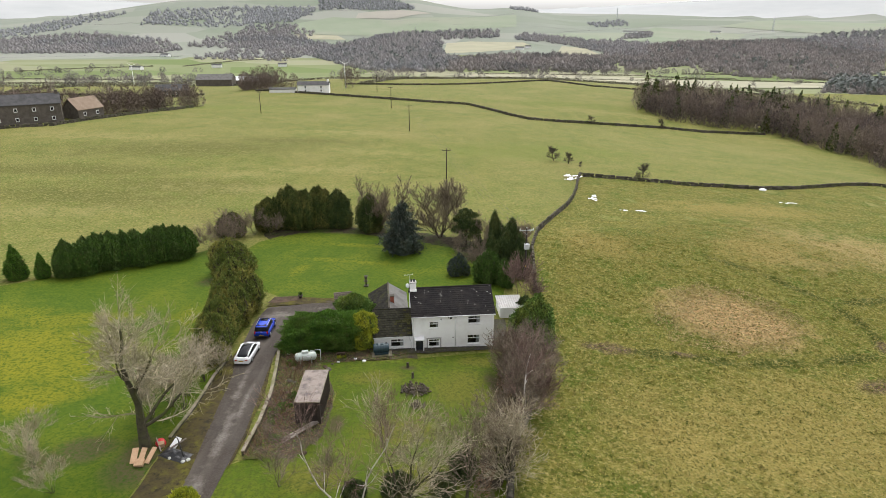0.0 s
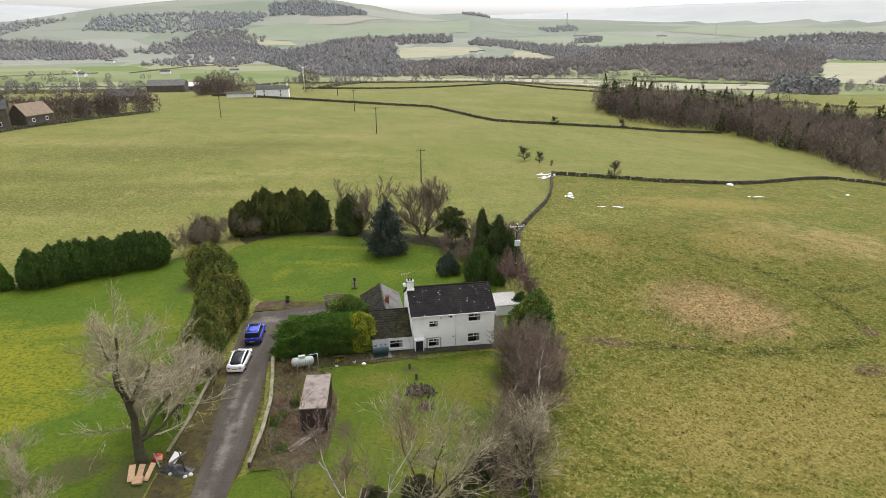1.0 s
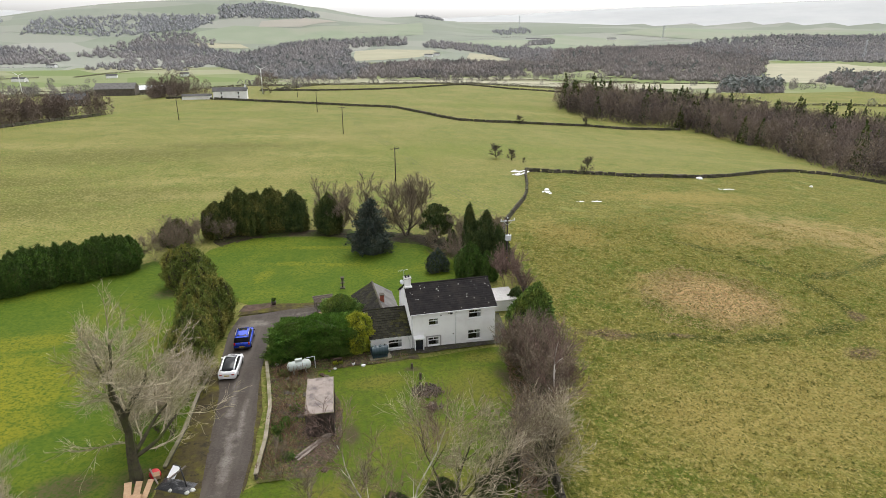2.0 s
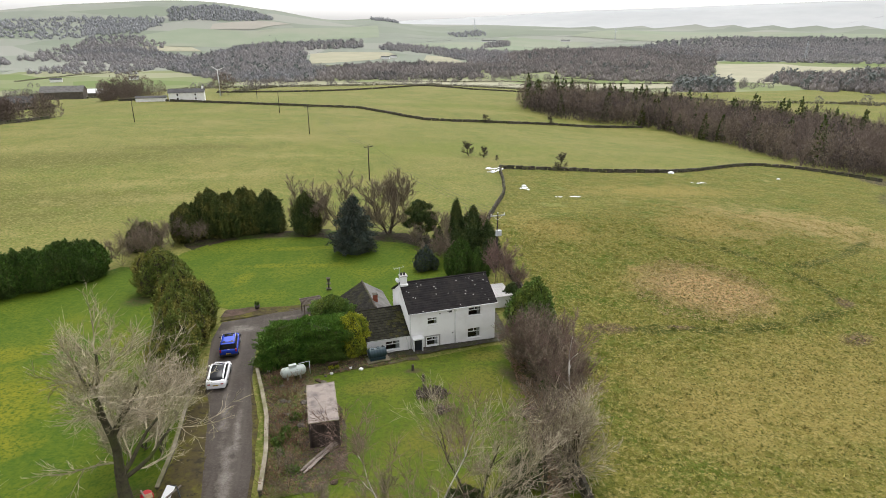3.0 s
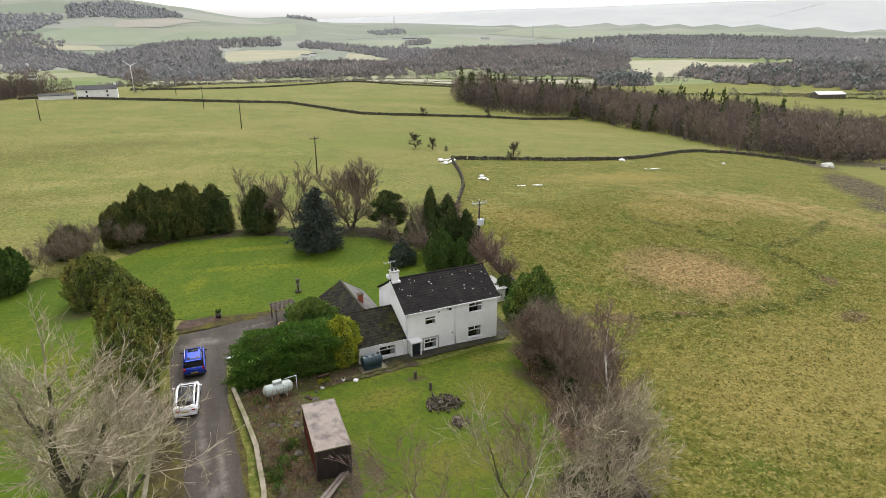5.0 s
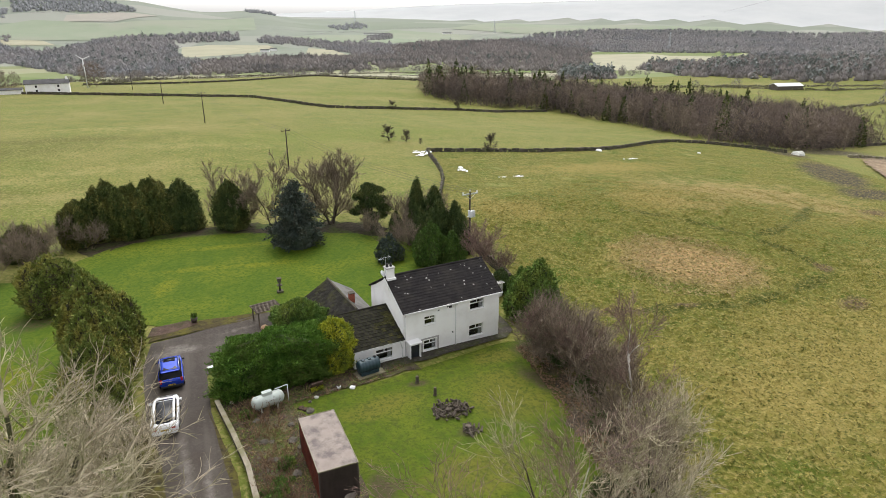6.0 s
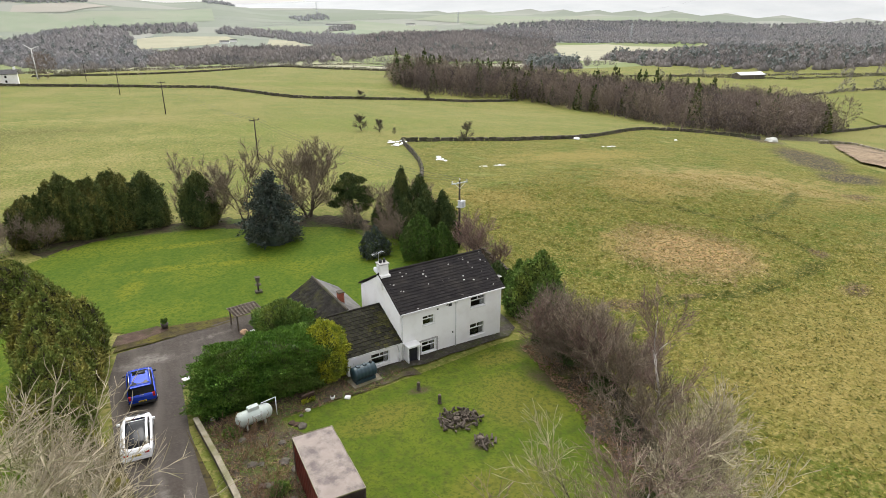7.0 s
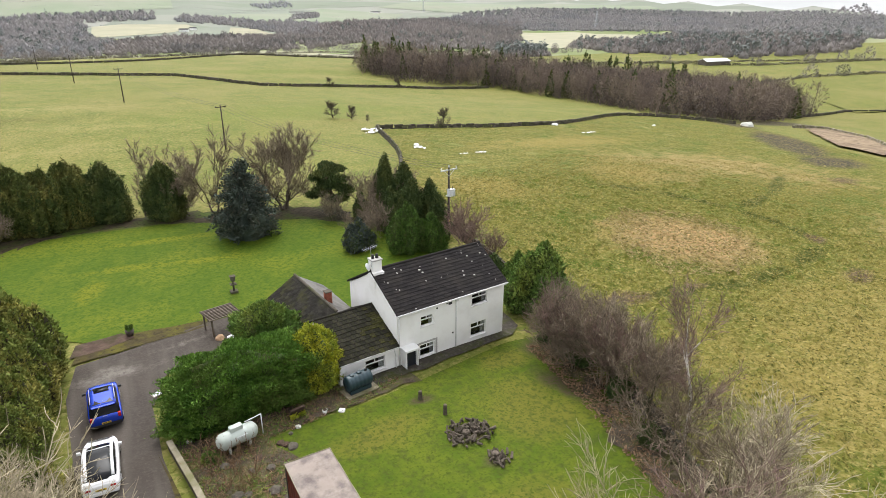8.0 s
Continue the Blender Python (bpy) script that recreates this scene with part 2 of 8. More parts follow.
STONE = material("dark_gritstone", (0.055, 0.048, 0.04), (0.11, 0.097, 0.082), 1.5, 0.95, 0.6, c=(0.075, 0.08, 0.04), big=0.4, island=0.35)
PALESTONE = material("lichened_coping", (0.19, 0.165, 0.125), (0.29, 0.255, 0.20), 1.6, 0.95, 0.4, c=(0.14, 0.135, 0.07), big=0.5, island=0.2)
WOOD = material("weathered_timber", (0.17, 0.14, 0.12), (0.27, 0.23, 0.2), 3.0, 0.85, 0.3, each=0.15)
DARKWOOD = material("creosoted_pole", (0.035, 0.028, 0.025), (0.06, 0.05, 0.045), 2.0, 0.85, 0.2)
OLDWOOD = material("old_brown_timber", (0.09, 0.072, 0.058), (0.16, 0.132, 0.11), 3.0, 0.85, 0.3, each=0.2)
RAWWOOD = material("raw_plywood", (0.38, 0.24, 0.14), (0.5, 0.34, 0.22), 3.0, 0.8, 0.2, each=0.2)
STEEL = material("galvanised_steel", (0.38, 0.40, 0.42), (0.5, 0.52, 0.54), 3.0, 0.45, 0.1, metal=0.6)
WHITESTEEL = material("pale_grey_enamel", (0.56, 0.58, 0.60), (0.66, 0.68, 0.70), 2.0, 0.45, 0.05)
REDSTEEL = material("red_brown_steel", (0.20, 0.055, 0.04), (0.27, 0.085, 0.06), 2.0, 0.7, 0.2, c=(0.14, 0.05, 0.04), big=0.7)
BROWNSTEEL = material("dark_brown_steel", (0.05, 0.036, 0.032), (0.075, 0.055, 0.048), 1.5, 0.65, 0.2)
ROOFSTEEL = material("stained_metal_roof", (0.165, 0.126, 0.106), (0.235, 0.190, 0.162), 0.9, 0.6, 0.15, c=(0.070, 0.050, 0.044), big=0.8)
TANKWHITE = material("pale_grey_tank_paint", (0.40, 0.45, 0.42), (0.48, 0.53, 0.5), 1.5, 0.5, 0.1, c=(0.36, 0.40, 0.36), big=0.8)
TANKGREEN = material("dark_blue_green_plastic", (0.014, 0.034, 0.046), (0.022, 0.048, 0.06), 2.0, 0.45, 0.05)
BLUEPAINT = material("metallic_blue_paint", (0.012, 0.045, 0.42), (0.015, 0.055, 0.48), 3.0, 0.22, 0.0, metal=0.25)
WHITEPAINT = material("white_car_paint", (0.78, 0.78, 0.80), (0.8, 0.8, 0.82), 3.0, 0.2, 0.0)
GLASSDARK = material("tinted_car_glass", (0.008, 0.009, 0.011), (0.012, 0.013, 0.015), 2.0, 0.06, 0.0)
GLASSDARK.node_tree.nodes["Principled BSDF"].inputs["Specular IOR Level"].default_value = 0.14
DAMP = material("damp_mossy_path", (0.040, 0.035, 0.030), (0.065, 0.057, 0.048), 1.3, 0.9, 0.5, c=(0.055, 0.062, 0.020), big=0.6, fine=((0.10, 0.09, 0.08), 3.0))
TYRE = material("tyre_rubber", (0.012, 0.012, 0.012), (0.02, 0.02, 0.02), 5.0, 0.8, 0.1)
ALLOY = material("alloy_rim", (0.4, 0.4, 0.41), (0.5, 0.5, 0.5), 5.0, 0.35, 0.0, metal=0.8)
TRIM = material("black_plastic_trim", (0.018, 0.018, 0.02), (0.03, 0.03, 0.03), 5.0, 0.6, 0.0)
REDLAMP = material("red_lamp_lens", (0.35, 0.01, 0.01), (0.45, 0.015, 0.015), 5.0, 0.2, 0.0)
CLEARLAMP = material("clear_lamp_lens", (0.6, 0.62, 0.65), (0.7, 0.72, 0.75), 5.0, 0.15, 0.0)
YELLOW = material("yellow_plate", (0.62, 0.42, 0.02), (0.68, 0.48, 0.03), 5.0, 0.5, 0.0)
REDPLASTIC = material("red_plastic", (0.5, 0.01, 0.02), (0.6, 0.02, 0.03), 3.0, 0.4, 0.0)
BLACKSACK = material("black_plastic_sheet", (0.01, 0.01, 0.012), (0.02, 0.02, 0.022), 3.0, 0.35, 0.5)
CURTAIN = material("grey_curtain", (0.35, 0.35, 0.36), (0.45, 0.45, 0.46), 3.0, 0.9, 0.0)
INSIDESHADE = material("painted_interior_shade", (0.03, 0.028, 0.027), (0.05, 0.045, 0.04), 1.0, 0.9, 0.0)
MOSSBARK = material("dark_mossy_bark", (0.050, 0.044, 0.030), (0.095, 0.088, 0.055), 2.5, 0.95, 0.5, c=(0.075, 0.085, 0.030), big=0.6)
BARK = material("grey_bark", (0.075, 0.062, 0.05), (0.13, 0.11, 0.09), 2.5, 0.95, 0.4, c=(0.085, 0.09, 0.04), big=0.8)
TWIG = material("grey_brown_twigs", (0.125, 0.098, 0.072), (0.245, 0.198, 0.150), 0.8, 0.9, 0.0, island=0.3)
PALETWIG = material("pale_grey_twigs", (0.27, 0.228, 0.160), (0.48, 0.415, 0.310), 0.8, 0.9, 0.0, island=0.3, c=(0.19, 0.185, 0.09), big=0.3)
REDTWIG = material("reddish_birch_twigs", (0.135, 0.092, 0.078), (0.235, 0.165, 0.140), 0.8, 0.9, 0.0, island=0.3)
BIRCH = material("white_birch_bark", (0.42, 0.38, 0.34), (0.56, 0.52, 0.48), 1.6, 0.8, 0.2, c=(0.14, 0.11, 0.09), big=1.4)
LEYLAND = leafy("cypress_foliage", (0.048, 0.116, 0.017), (0.126, 0.222, 0.034), c=(0.088, 0.134, 0.027), big=0.35)
OLIVE = leafy("olive_cypress_foliage", (0.078, 0.116, 0.026), (0.180, 0.205, 0.048), c=(0.29, 0.255, 0.066), big=0.35)
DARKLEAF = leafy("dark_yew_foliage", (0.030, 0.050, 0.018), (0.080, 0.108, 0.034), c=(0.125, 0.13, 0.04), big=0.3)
FEATHER = leafy("feathery_dark_conifer_foliage", (0.040, 0.060, 0.018), (0.105, 0.125, 0.034), c=(0.180, 0.165, 0.048), big=0.35)
BLUESPRUCE = leafy("blue_grey_spruce_needles", (0.034, 0.048, 0.040), (0.080, 0.098, 0.084), c=(0.05, 0.058, 0.04), big=0.5)
GOLDLEAF = leafy("golden_conifer_foliage", (0.25, 0.285, 0.026), (0.46, 0.44, 0.042), c=(0.14, 0.20, 0.028), big=0.7)
IVY = leafy("mixed_green_foliage", (0.0715, 0.1365, 0.0338), (0.1495, 0.2275, 0.0468), c=(0.195, 0.2275, 0.0468), big=0.5)
HEDGEDARK = leafy("dark_green_cypress", (0.040, 0.085, 0.018), (0.095, 0.158, 0.030), c=(0.06, 0.09, 0.024), big=0.4)
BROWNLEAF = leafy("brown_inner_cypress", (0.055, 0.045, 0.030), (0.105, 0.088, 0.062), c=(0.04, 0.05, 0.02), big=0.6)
IVYDARK = leafy("dark_ivy_leaves", (0.035, 0.065, 0.022), (0.085, 0.125, 0.036), c=(0.07, 0.07, 0.03), big=0.6)
BRACKEN = leafy("dead_leaves", (0.15, 0.098, 0.06), (0.27, 0.175, 0.11))
WOODTREE = material("bare_wood_canopy", (0.160, 0.126, 0.108), (0.225, 0.178, 0.152), 0.06, 0.95, 0.0, island=0.08)
TANTREE = material("tan_wood_canopy", (0.225, 0.182, 0.142), (0.290, 0.240, 0.190), 0.06, 0.95, 0.0, island=0.08)
DARKTREE = material("dark_wood_canopy", (0.105, 0.086, 0.078), (0.150, 0.124, 0.110), 0.06, 0.95, 0.0, island=0.08)
# Far trees: air haze is put into the base colours, paler with distance.
FARTREE = material("hazed_brown_bare_wood", (0.205, 0.184, 0.176), (0.285, 0.258, 0.245), 0.05, 0.95, 0.0, c=(0.130, 0.124, 0.126), big=0.010, island=0.10)
HAZETREE = material("hazed_grey_bare_wood", (0.250, 0.236, 0.238), (0.315, 0.297, 0.295), 0.03, 0.95, 0.0, c=(0.222, 0.222, 0.232), big=0.006, island=0.1)
PALETREE = material("hazed_pale_bare_wood", (0.290, 0.296, 0.308), (0.335, 0.337, 0.344), 0.03, 0.95, 0.0, island=0.08)
FARFIR = material("hazed_grey_green_firs", (0.150, 0.164, 0.158), (0.200, 0.214, 0.204), 0.05, 0.95, 0.0, island=0.15)
PALEFIELD = material("bleached_valley_grass", (0.275, 0.266, 0.188), (0.325, 0.310, 0.222), 0.02, 0.95, 0.0)
FARHEDGE = material("distant_hedge", (0.17, 0.165, 0.115), (0.23, 0.215, 0.16), 0.03, 0.95, 0.0, island=0.2)
FOAM = material("white_polythene_and_snow", (0.72, 0.74, 0.76), (0.8, 0.82, 0.84), 1.0, 0.6, 0.4)
TUFT = leafy("dry_grass_blades", (0.13, 0.130, 0.020), (0.31, 0.255, 0.08), island=0.4)
STRAWTUFT = leafy("straw_blades", (0.28, 0.215, 0.10), (0.42, 0.34, 0.18), island=0.25)
CABLE = material("black_cable", (0.02, 0.02, 0.02), (0.03, 0.03, 0.03), 5.0, 0.6, 0.0)


def glass(name):
    m = bpy.data.materials.new(name)
    m.use_nodes = True
    b = m.node_tree.nodes["Principled BSDF"]
    b.inputs["Base Color"].default_value = (0.9, 0.93, 0.92, 1)
    b.inputs["Roughness"].default_value = 0.03
    b.inputs["Transmission Weight"].default_value = 1.0
    return m


PANE = glass("window_glass")

# ---------------------------------------------------------------- height of the land

BUMPS = [(-160, 240, 70, 5.4), (-60, 200, 60, 1.5), (20, 210, 60, 1.4), (90, 180, 50, -1.4), (150, 150, 60, 1.8),
         (-90, 330, 70, -1.7), (20, 330, 70, 2.4), (110, 290, 60, -6.3), (-20, 60, 35, -0.8), (45, 95, 22, 1.8),
         (55, 70, 30, -3.8), (80, 120, 30, -0.4), (10, 100, 35, 2.7), (-60, 110, 50, -5.3), (-100, 50, 80, 10.5),
         (60, 20, 60, 1.7), (40, 430, 80, -5.0), (200, 250, 80, -1.9), (-80, 380, 55, 2.2)]


def smooth(a, b, v):
    k = np.clip((v - a) / (b - a), 0.0, 1.0)
    return k * k * (3 - 2 * k)


def land(x, y):
    """Height of the land: a sloping pasture, a shallow valley beyond it and the hills across the valley."""
    x, y = np.asarray(x, float), np.asarray(y, float)
    far = smooth(360, 1050, y)
    z = -4.25 - 46 * far - 20 * smooth(60, 320, x) * (1 - far) - 6 * smooth(255, 340, y) * smooth(-95, -190, x)
    for bx, by, s, h in BUMPS:
        z = z + h * np.exp(-((x - bx) ** 2 + (y - by) ** 2) / (2 * s * s))
    hills = (121 * np.exp(-(np.abs(x + 700) / 720) ** 2.6 - ((y - 3000) / 750) ** 2) + 30 * np.exp(-((x - 330) / 150) ** 2 - ((y - 3000) / 500) ** 2)
             + 86 * smooth(1500, 3300, y) * (0.92 + 0.08 * np.sin(x / 500 + 1.0)) + 7 * np.sin(x / 210 + y / 330) * smooth(1200, 2200, y)
             + (30 + 85 * smooth(500, 2300, x) + 22 * smooth(2200, 3600, x) + 60 * smooth(-800, -2000, x)) * smooth(3600, 4500, np.hypot(x, y)) + 95 * smooth(3500, 4300, np.hypot(x, y)) * (1 - smooth(900, 2300, y)))
    return z + hills


# ---------------------------------------------------------------- builders


def mesh(name, verts, faces, mats, parent=None, label="", smooth_faces=False):
    me = bpy.data.meshes.new(name)
    me.from_pydata([tuple(v) for v in verts], [], faces)
    for m in mats if isinstance(mats, (list, tuple)) else [mats]:
        me.materials.append(m)
    if smooth_faces:
        me.polygons.foreach_set("use_smooth", [True] * len(me.polygons))
    ob = new(name, me)
    if parent:
        ob.parent = parent
    if label:
        tagged(ob, label)
    return ob


def part(name, bm, mat, parent=None, label="", smooth_faces=False):
    me = bpy.data.meshes.new(name)
    bm.to_mesh(me)
    bm.free()
    for m in mat if isinstance(mat, (list, tuple)) else [mat]:
        me.materials.append(m)
    if smooth_faces:
        me.polygons.foreach_set("use_smooth", [True] * len(me.polygons))
    ob = new(name, me)
    if parent:
        ob.parent = parent
    if label:
        tagged(ob, label)
    return ob


def thing(name, m, label, category, group=""):
    ob = new(name)
    ob.matrix_world = m
    ob.empty_display_size = 0.3
    return tagged(ob, label, category, group)


def box(bm, x0, x1, y0, y1, z0, z1, bevel=0.0, m=None):
    r = bmesh.ops.create_cube(bm, size=1.0)
    vs = r["verts"]
    for v in vs:
        v.co = Vector((x0 + (v.co.x + 0.5) * (x1 - x0), y0 + (v.co.y + 0.5) * (y1 - y0), z0 + (v.co.z + 0.5) * (z1 - z0)))
    if bevel:
        es = list({e for v in vs for e in v.link_edges})
        g = bmesh.ops.bevel(bm, geom=es, offset=bevel, segments=2, profile=0.6, affect="EDGES")
        vs = list({v for f in g["faces"] for v in f.verts} | {v for v in vs if v.is_valid})
    if m is not None:
        bmesh.ops.transform(bm, matrix=m, verts=[v for v in vs if v.is_valid])
    return vs


def cyl(bm, p, q, r0, r1=None, seg=12):
    p, q = Vector(p), Vector(q)
    d = q - p
    m = Matrix.Translation((p + q) / 2) @ d.to_track_quat("Z", "Y").to_matrix().to_4x4()
    bmesh.ops.create_cone(bm, cap_ends=True, segments=seg, radius1=r0, radius2=r0 if r1 is None else r1, depth=d.length, matrix=m)


def boxed(name, dims, mat, parent, bevel=0.0, label=""):
    bm = bmesh.new()
    box(bm, *dims, bevel)
    return part(name, bm, mat, parent, label)


def rod(name, p, q, r, mat, parent, r1=None, seg=10, label=""):
    bm = bmesh.new()
    cyl(bm, p, q, r, r1, seg)
    return part(name, bm, mat, parent, label, True)


def height(x, y):
    return float(land(x, y))


def at(x, y, turn=0.0, dz=0.0):
    return pose(x, y, height(x, y) + dz, 0, 0, turn)


# ---------------------------------------------------------------- the land


def spread(lo, hi, near, step, grow):
    """Grid lines: even steps within near, then growing ones out to lo and hi."""
    out = list(np.arange(near[0], near[1] + step / 2, step))
    s = step
    while out[-1] < hi:
        s *= grow
        out.append(out[-1] + s)
    s = step
    while out[0] > lo:
        s *= grow
        out.insert(0, out[0] - s)
    return np.array(out)


def build_ground():
    xs, ys = spread(-4200, 4200, (-120, 170), 2.5, 1.07), spread(-500, 5200, (20, 330), 2.5, 1.045)
    X, Y = np.meshgrid(xs, ys)
    Z = land(X, Y)
    wob = np.array([noise.noise((x * 0.12, y * 0.12, 3.0)) for x, y in zip(X.ravel(), Y.ravel())]).reshape(X.shape)
    Z = Z + 0.16 * wob * np.clip((Y - 95) / 30, 0, 1)
    nx, ny = len(xs), len(ys)
    verts = np.stack([X, Y, Z], -1).reshape(-1, 3)
    idx = np.arange(nx * ny).reshape(ny, nx)
    quads = np.stack([idx[:-1, :-1], idx[:-1, 1:], idx[1:, 1:], idx[1:, :-1]], -1).reshape(-1, 4)
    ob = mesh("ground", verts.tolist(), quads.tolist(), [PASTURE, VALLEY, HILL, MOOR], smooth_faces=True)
    # Cells farther off take materials with more haze in their colour.
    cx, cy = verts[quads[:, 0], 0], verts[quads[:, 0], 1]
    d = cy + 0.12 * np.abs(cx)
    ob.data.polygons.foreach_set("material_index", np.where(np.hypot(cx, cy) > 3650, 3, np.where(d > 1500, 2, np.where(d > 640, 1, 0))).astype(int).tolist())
    tagged(ob, "rolling green pasture falling to a wide valley", "ground", kind="structure")


def inside(poly, x, y):
    hit = False
    for (x0, y0), (x1, y1) in zip(poly, poly[1:] + poly[:1]):
        if (y0 > y) != (y1 > y) and x < (x1 - x0) * (y - y0) / (y1 - y0) + x0:
            hit = not hit
    return hit


def inside_all(poly, X, Y):
    hit = np.zeros(X.shape, bool)
    for (x0, y0), (x1, y1) in zip(poly, poly[1:] + poly[:1]):
        if y0 != y1:
            hit ^= ((y0 > Y) != (y1 > Y)) & (X < (x1 - x0) * (Y - y0) / (y1 - y0) + x0)
    return hit


def soften(poly, rounds=2):
    for _ in range(rounds):
        out = []
        for (x0, y0), (x1, y1) in zip(poly, poly[1:] + poly[:1]):
            out += [(0.75 * x0 + 0.25 * x1, 0.75 * y0 + 0.25 * y1), (0.25 * x0 + 0.75 * x1, 0.25 * y0 + 0.75 * y1)]
        poly = out
    return poly


def ragged(poly, amount, seed=0.0, step=1.2):
    out = []
    for (x0, y0), (x1, y1) in zip(poly, poly[1:] + poly[:1]):
        k = max(1, int(math.hypot(x1 - x0, y1 - y0) / step))
        for i in range(k):
            x, y = x0 + (x1 - x0) * i / k, y0 + (y1 - y0) * i / k
            out.append((x + amount * noise.noise((x * 0.7, y * 0.7, seed)), y + amount * noise.noise((x * 0.7, y * 0.7, seed + 9.0))))
    return out


def clip(poly, axis, lim, sign):
    out = []
    for p, q in zip(poly, poly[1:] + poly[:1]):
        a, b = sign * (p[axis] - lim), sign * (q[axis] - lim)
        if a >= 0:
            out.append(p)
        if (a >= 0) != (b >= 0):
            k = a / (a - b)
            out.append((p[0] + k * (q[0] - p[0]), p[1] + k * (q[1] - p[1])))
    return out


def patch(name, poly, mat, lift, label, category="ground", step=2.5, rough=0.0):
    """A sheet that follows the land inside an outline."""
    verts, faces, seen = [], [], {}
    x0, x1 = min(p[0] for p in poly), max(p[0] for p in poly)
    y0, y1 = min(p[1] for p in poly), max(p[1] for p in poly)

    def vert(p):
        k = (round(p[0], 3), round(p[1], 3))
        if k not in seen:
            seen[k] = len(verts)
            z = height(*p) + lift
            if rough:
                z += rough * noise.noise((p[0] * 0.45, p[1] * 0.45, 1.0))
            verts.append((p[0], p[1], z))
        return seen[k]

    for i in range(int(math.floor(x0 / step)), int(math.ceil(x1 / step))):
        col = clip(clip(poly, 0, i * step, 1), 0, (i + 1) * step, -1)
        if len(col) < 3:
            continue
        for j in range(int(math.floor(y0 / step)), int(math.ceil(y1 / step))):
            cell = clip(clip(col, 1, j * step, 1), 1, (j + 1) * step, -1)
            ids = []
            for p in cell:
                v = vert(p)
                if v not in ids:
                    ids.append(v)
            if len(ids) > 2:
                faces.append(ids)
    ob = mesh(name, verts, faces, mat, smooth_faces=True)
    return tagged(ob, label, category, kind="structure")


build_ground()

# sheets over the pasture
FIELD = [(6.5, 40), (6.8, 50.4), (8.8, 55.2), (10.5, 60.6), (12.2, 66.8), (13.5, 76), (14.2, 90), (15.8, 104.7), (18.0, 114), (22.6, 124.2), (27.8, 135.5), (30.7, 143.5), (34.0, 154.8),
         (36.4, 165), (38.1, 169.5), (54, 167), (65.5, 164), (86, 163.6), (109, 173), (128, 184), (150, 176), (152, 155), (128, 100), (118, 60), (100, 10), (60, -20), (8, -20)]
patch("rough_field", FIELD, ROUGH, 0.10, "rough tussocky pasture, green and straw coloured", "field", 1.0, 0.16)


def swell(x, y):
    """Relief of the rough field: broad swells and, near the garden, single tussocks."""
    near = float(smooth(8, 14, x) * (1 - smooth(68, 78, x)) * smooth(34, 40, y) * (1 - smooth(108, 118, y)))
    t = max(0.0, noise.noise((x * 0.95, y * 1.25, 7.0))) + 0.55 * max(0.0, noise.noise((x * 2.1, y * 2.6, 3.0)))
    return 0.10 + 0.16 * noise.noise((x * 0.45, y * 0.45, 1.0)) + near * (0.03 + 0.55 * t) - 0.35 * (1 - near) * (near < 0.02)


def build_tussocks():
    step = 0.32
    xs, ys = np.arange(7.5, 78, step), np.arange(34, 118, step)
    X, Y = np.meshgrid(xs, ys)
    ok = inside_all(FIELD, X, Y)
    Z = land(X, Y) + np.array([swell(x, y) if k else 0.0 for x, y, k in zip(X.ravel().tolist(), Y.ravel().tolist(), ok.ravel().tolist())]).reshape(X.shape)
    idx = np.cumsum(ok.ravel()).reshape(X.shape) - 1
    verts = np.stack([X[ok], Y[ok], Z[ok]], 1)
    full = ok[:-1, :-1] & ok[:-1, 1:] & ok[1:, 1:] & ok[1:, :-1]
    quads = np.stack([idx[:-1, :-1][full], idx[:-1, 1:][full], idx[1:, 1:][full], idx[1:, :-1][full]], 1)
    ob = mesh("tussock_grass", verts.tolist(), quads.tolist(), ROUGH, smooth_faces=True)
    tagged(ob, "lumpy tussocks of green and straw coloured grass", "grass", kind="stuff")


build_tussocks()
patch("bracken_bank", ragged(soften([(177, 151), (194, 150), (176, 130), (152, 111), (133, 102), (140, 120)]), 3, 5.0, 2.5), SAND, 0.5, "bleached bracken bank", "bank", 4.0)
patch("rear_lawn", soften([(-27.2, 84.2), (-34, 100), (-37, 110), (-30, 117.5), (-18, 116.5), (-8, 110.5), (2.5, 105), (8, 100), (10, 90), (8, 79), (-4, 79), (-12, 82.8)], 1), LAWN, 0.06, "bright green mown lawn behind the house", "lawn", 2.0)
patch("side_lawn", soften([(-26.5, 66), (-27, 84), (-34, 99), (-42.6, 108.7), (-46.5, 104.2), (-62, 93), (-72, 84), (-72, 16), (-26.6, 16), (-26.5, 48)], 1), LAWN, 0.05, "green lawn with yellow moss patches", "lawn", 2.0)
patch("front_lawn", [(-14.8, 64.9), (-11, 65.4), (-7, 65.7), (-3, 66.4), (5.4, 68.2), (11, 68), (10, 60.6), (8.2, 55.2), (6.2, 50.4), (3.5, 18), (-20.3, 18), (-19.7, 46.2), (-18.2, 47.2), (-11.9, 51), (-11.7, 58.5)], MOWN, 0.05, "mossy front lawn", "lawn", 1.5)
patch("drive", [(-23.6, 12), (-22.7, 44.9), (-23.6, 54.5), (-24.2, 61.7), (-25.2, 66), (-25.8, 76), (-25.2, 80.8), (-21.5, 81.5), (-15.5, 83), (-12.6, 83.4), (-12, 80), (-15, 78), (-19.3, 76), (-20.6, 72), (-20.6, 66.2), (-20.0, 60.2), (-19.5, 52.4), (-19.7, 45.5), (-20.2, 12)], TARMAC, 0.09, "worn grey tarmac drive with patched ruts", "drive", 1.5)
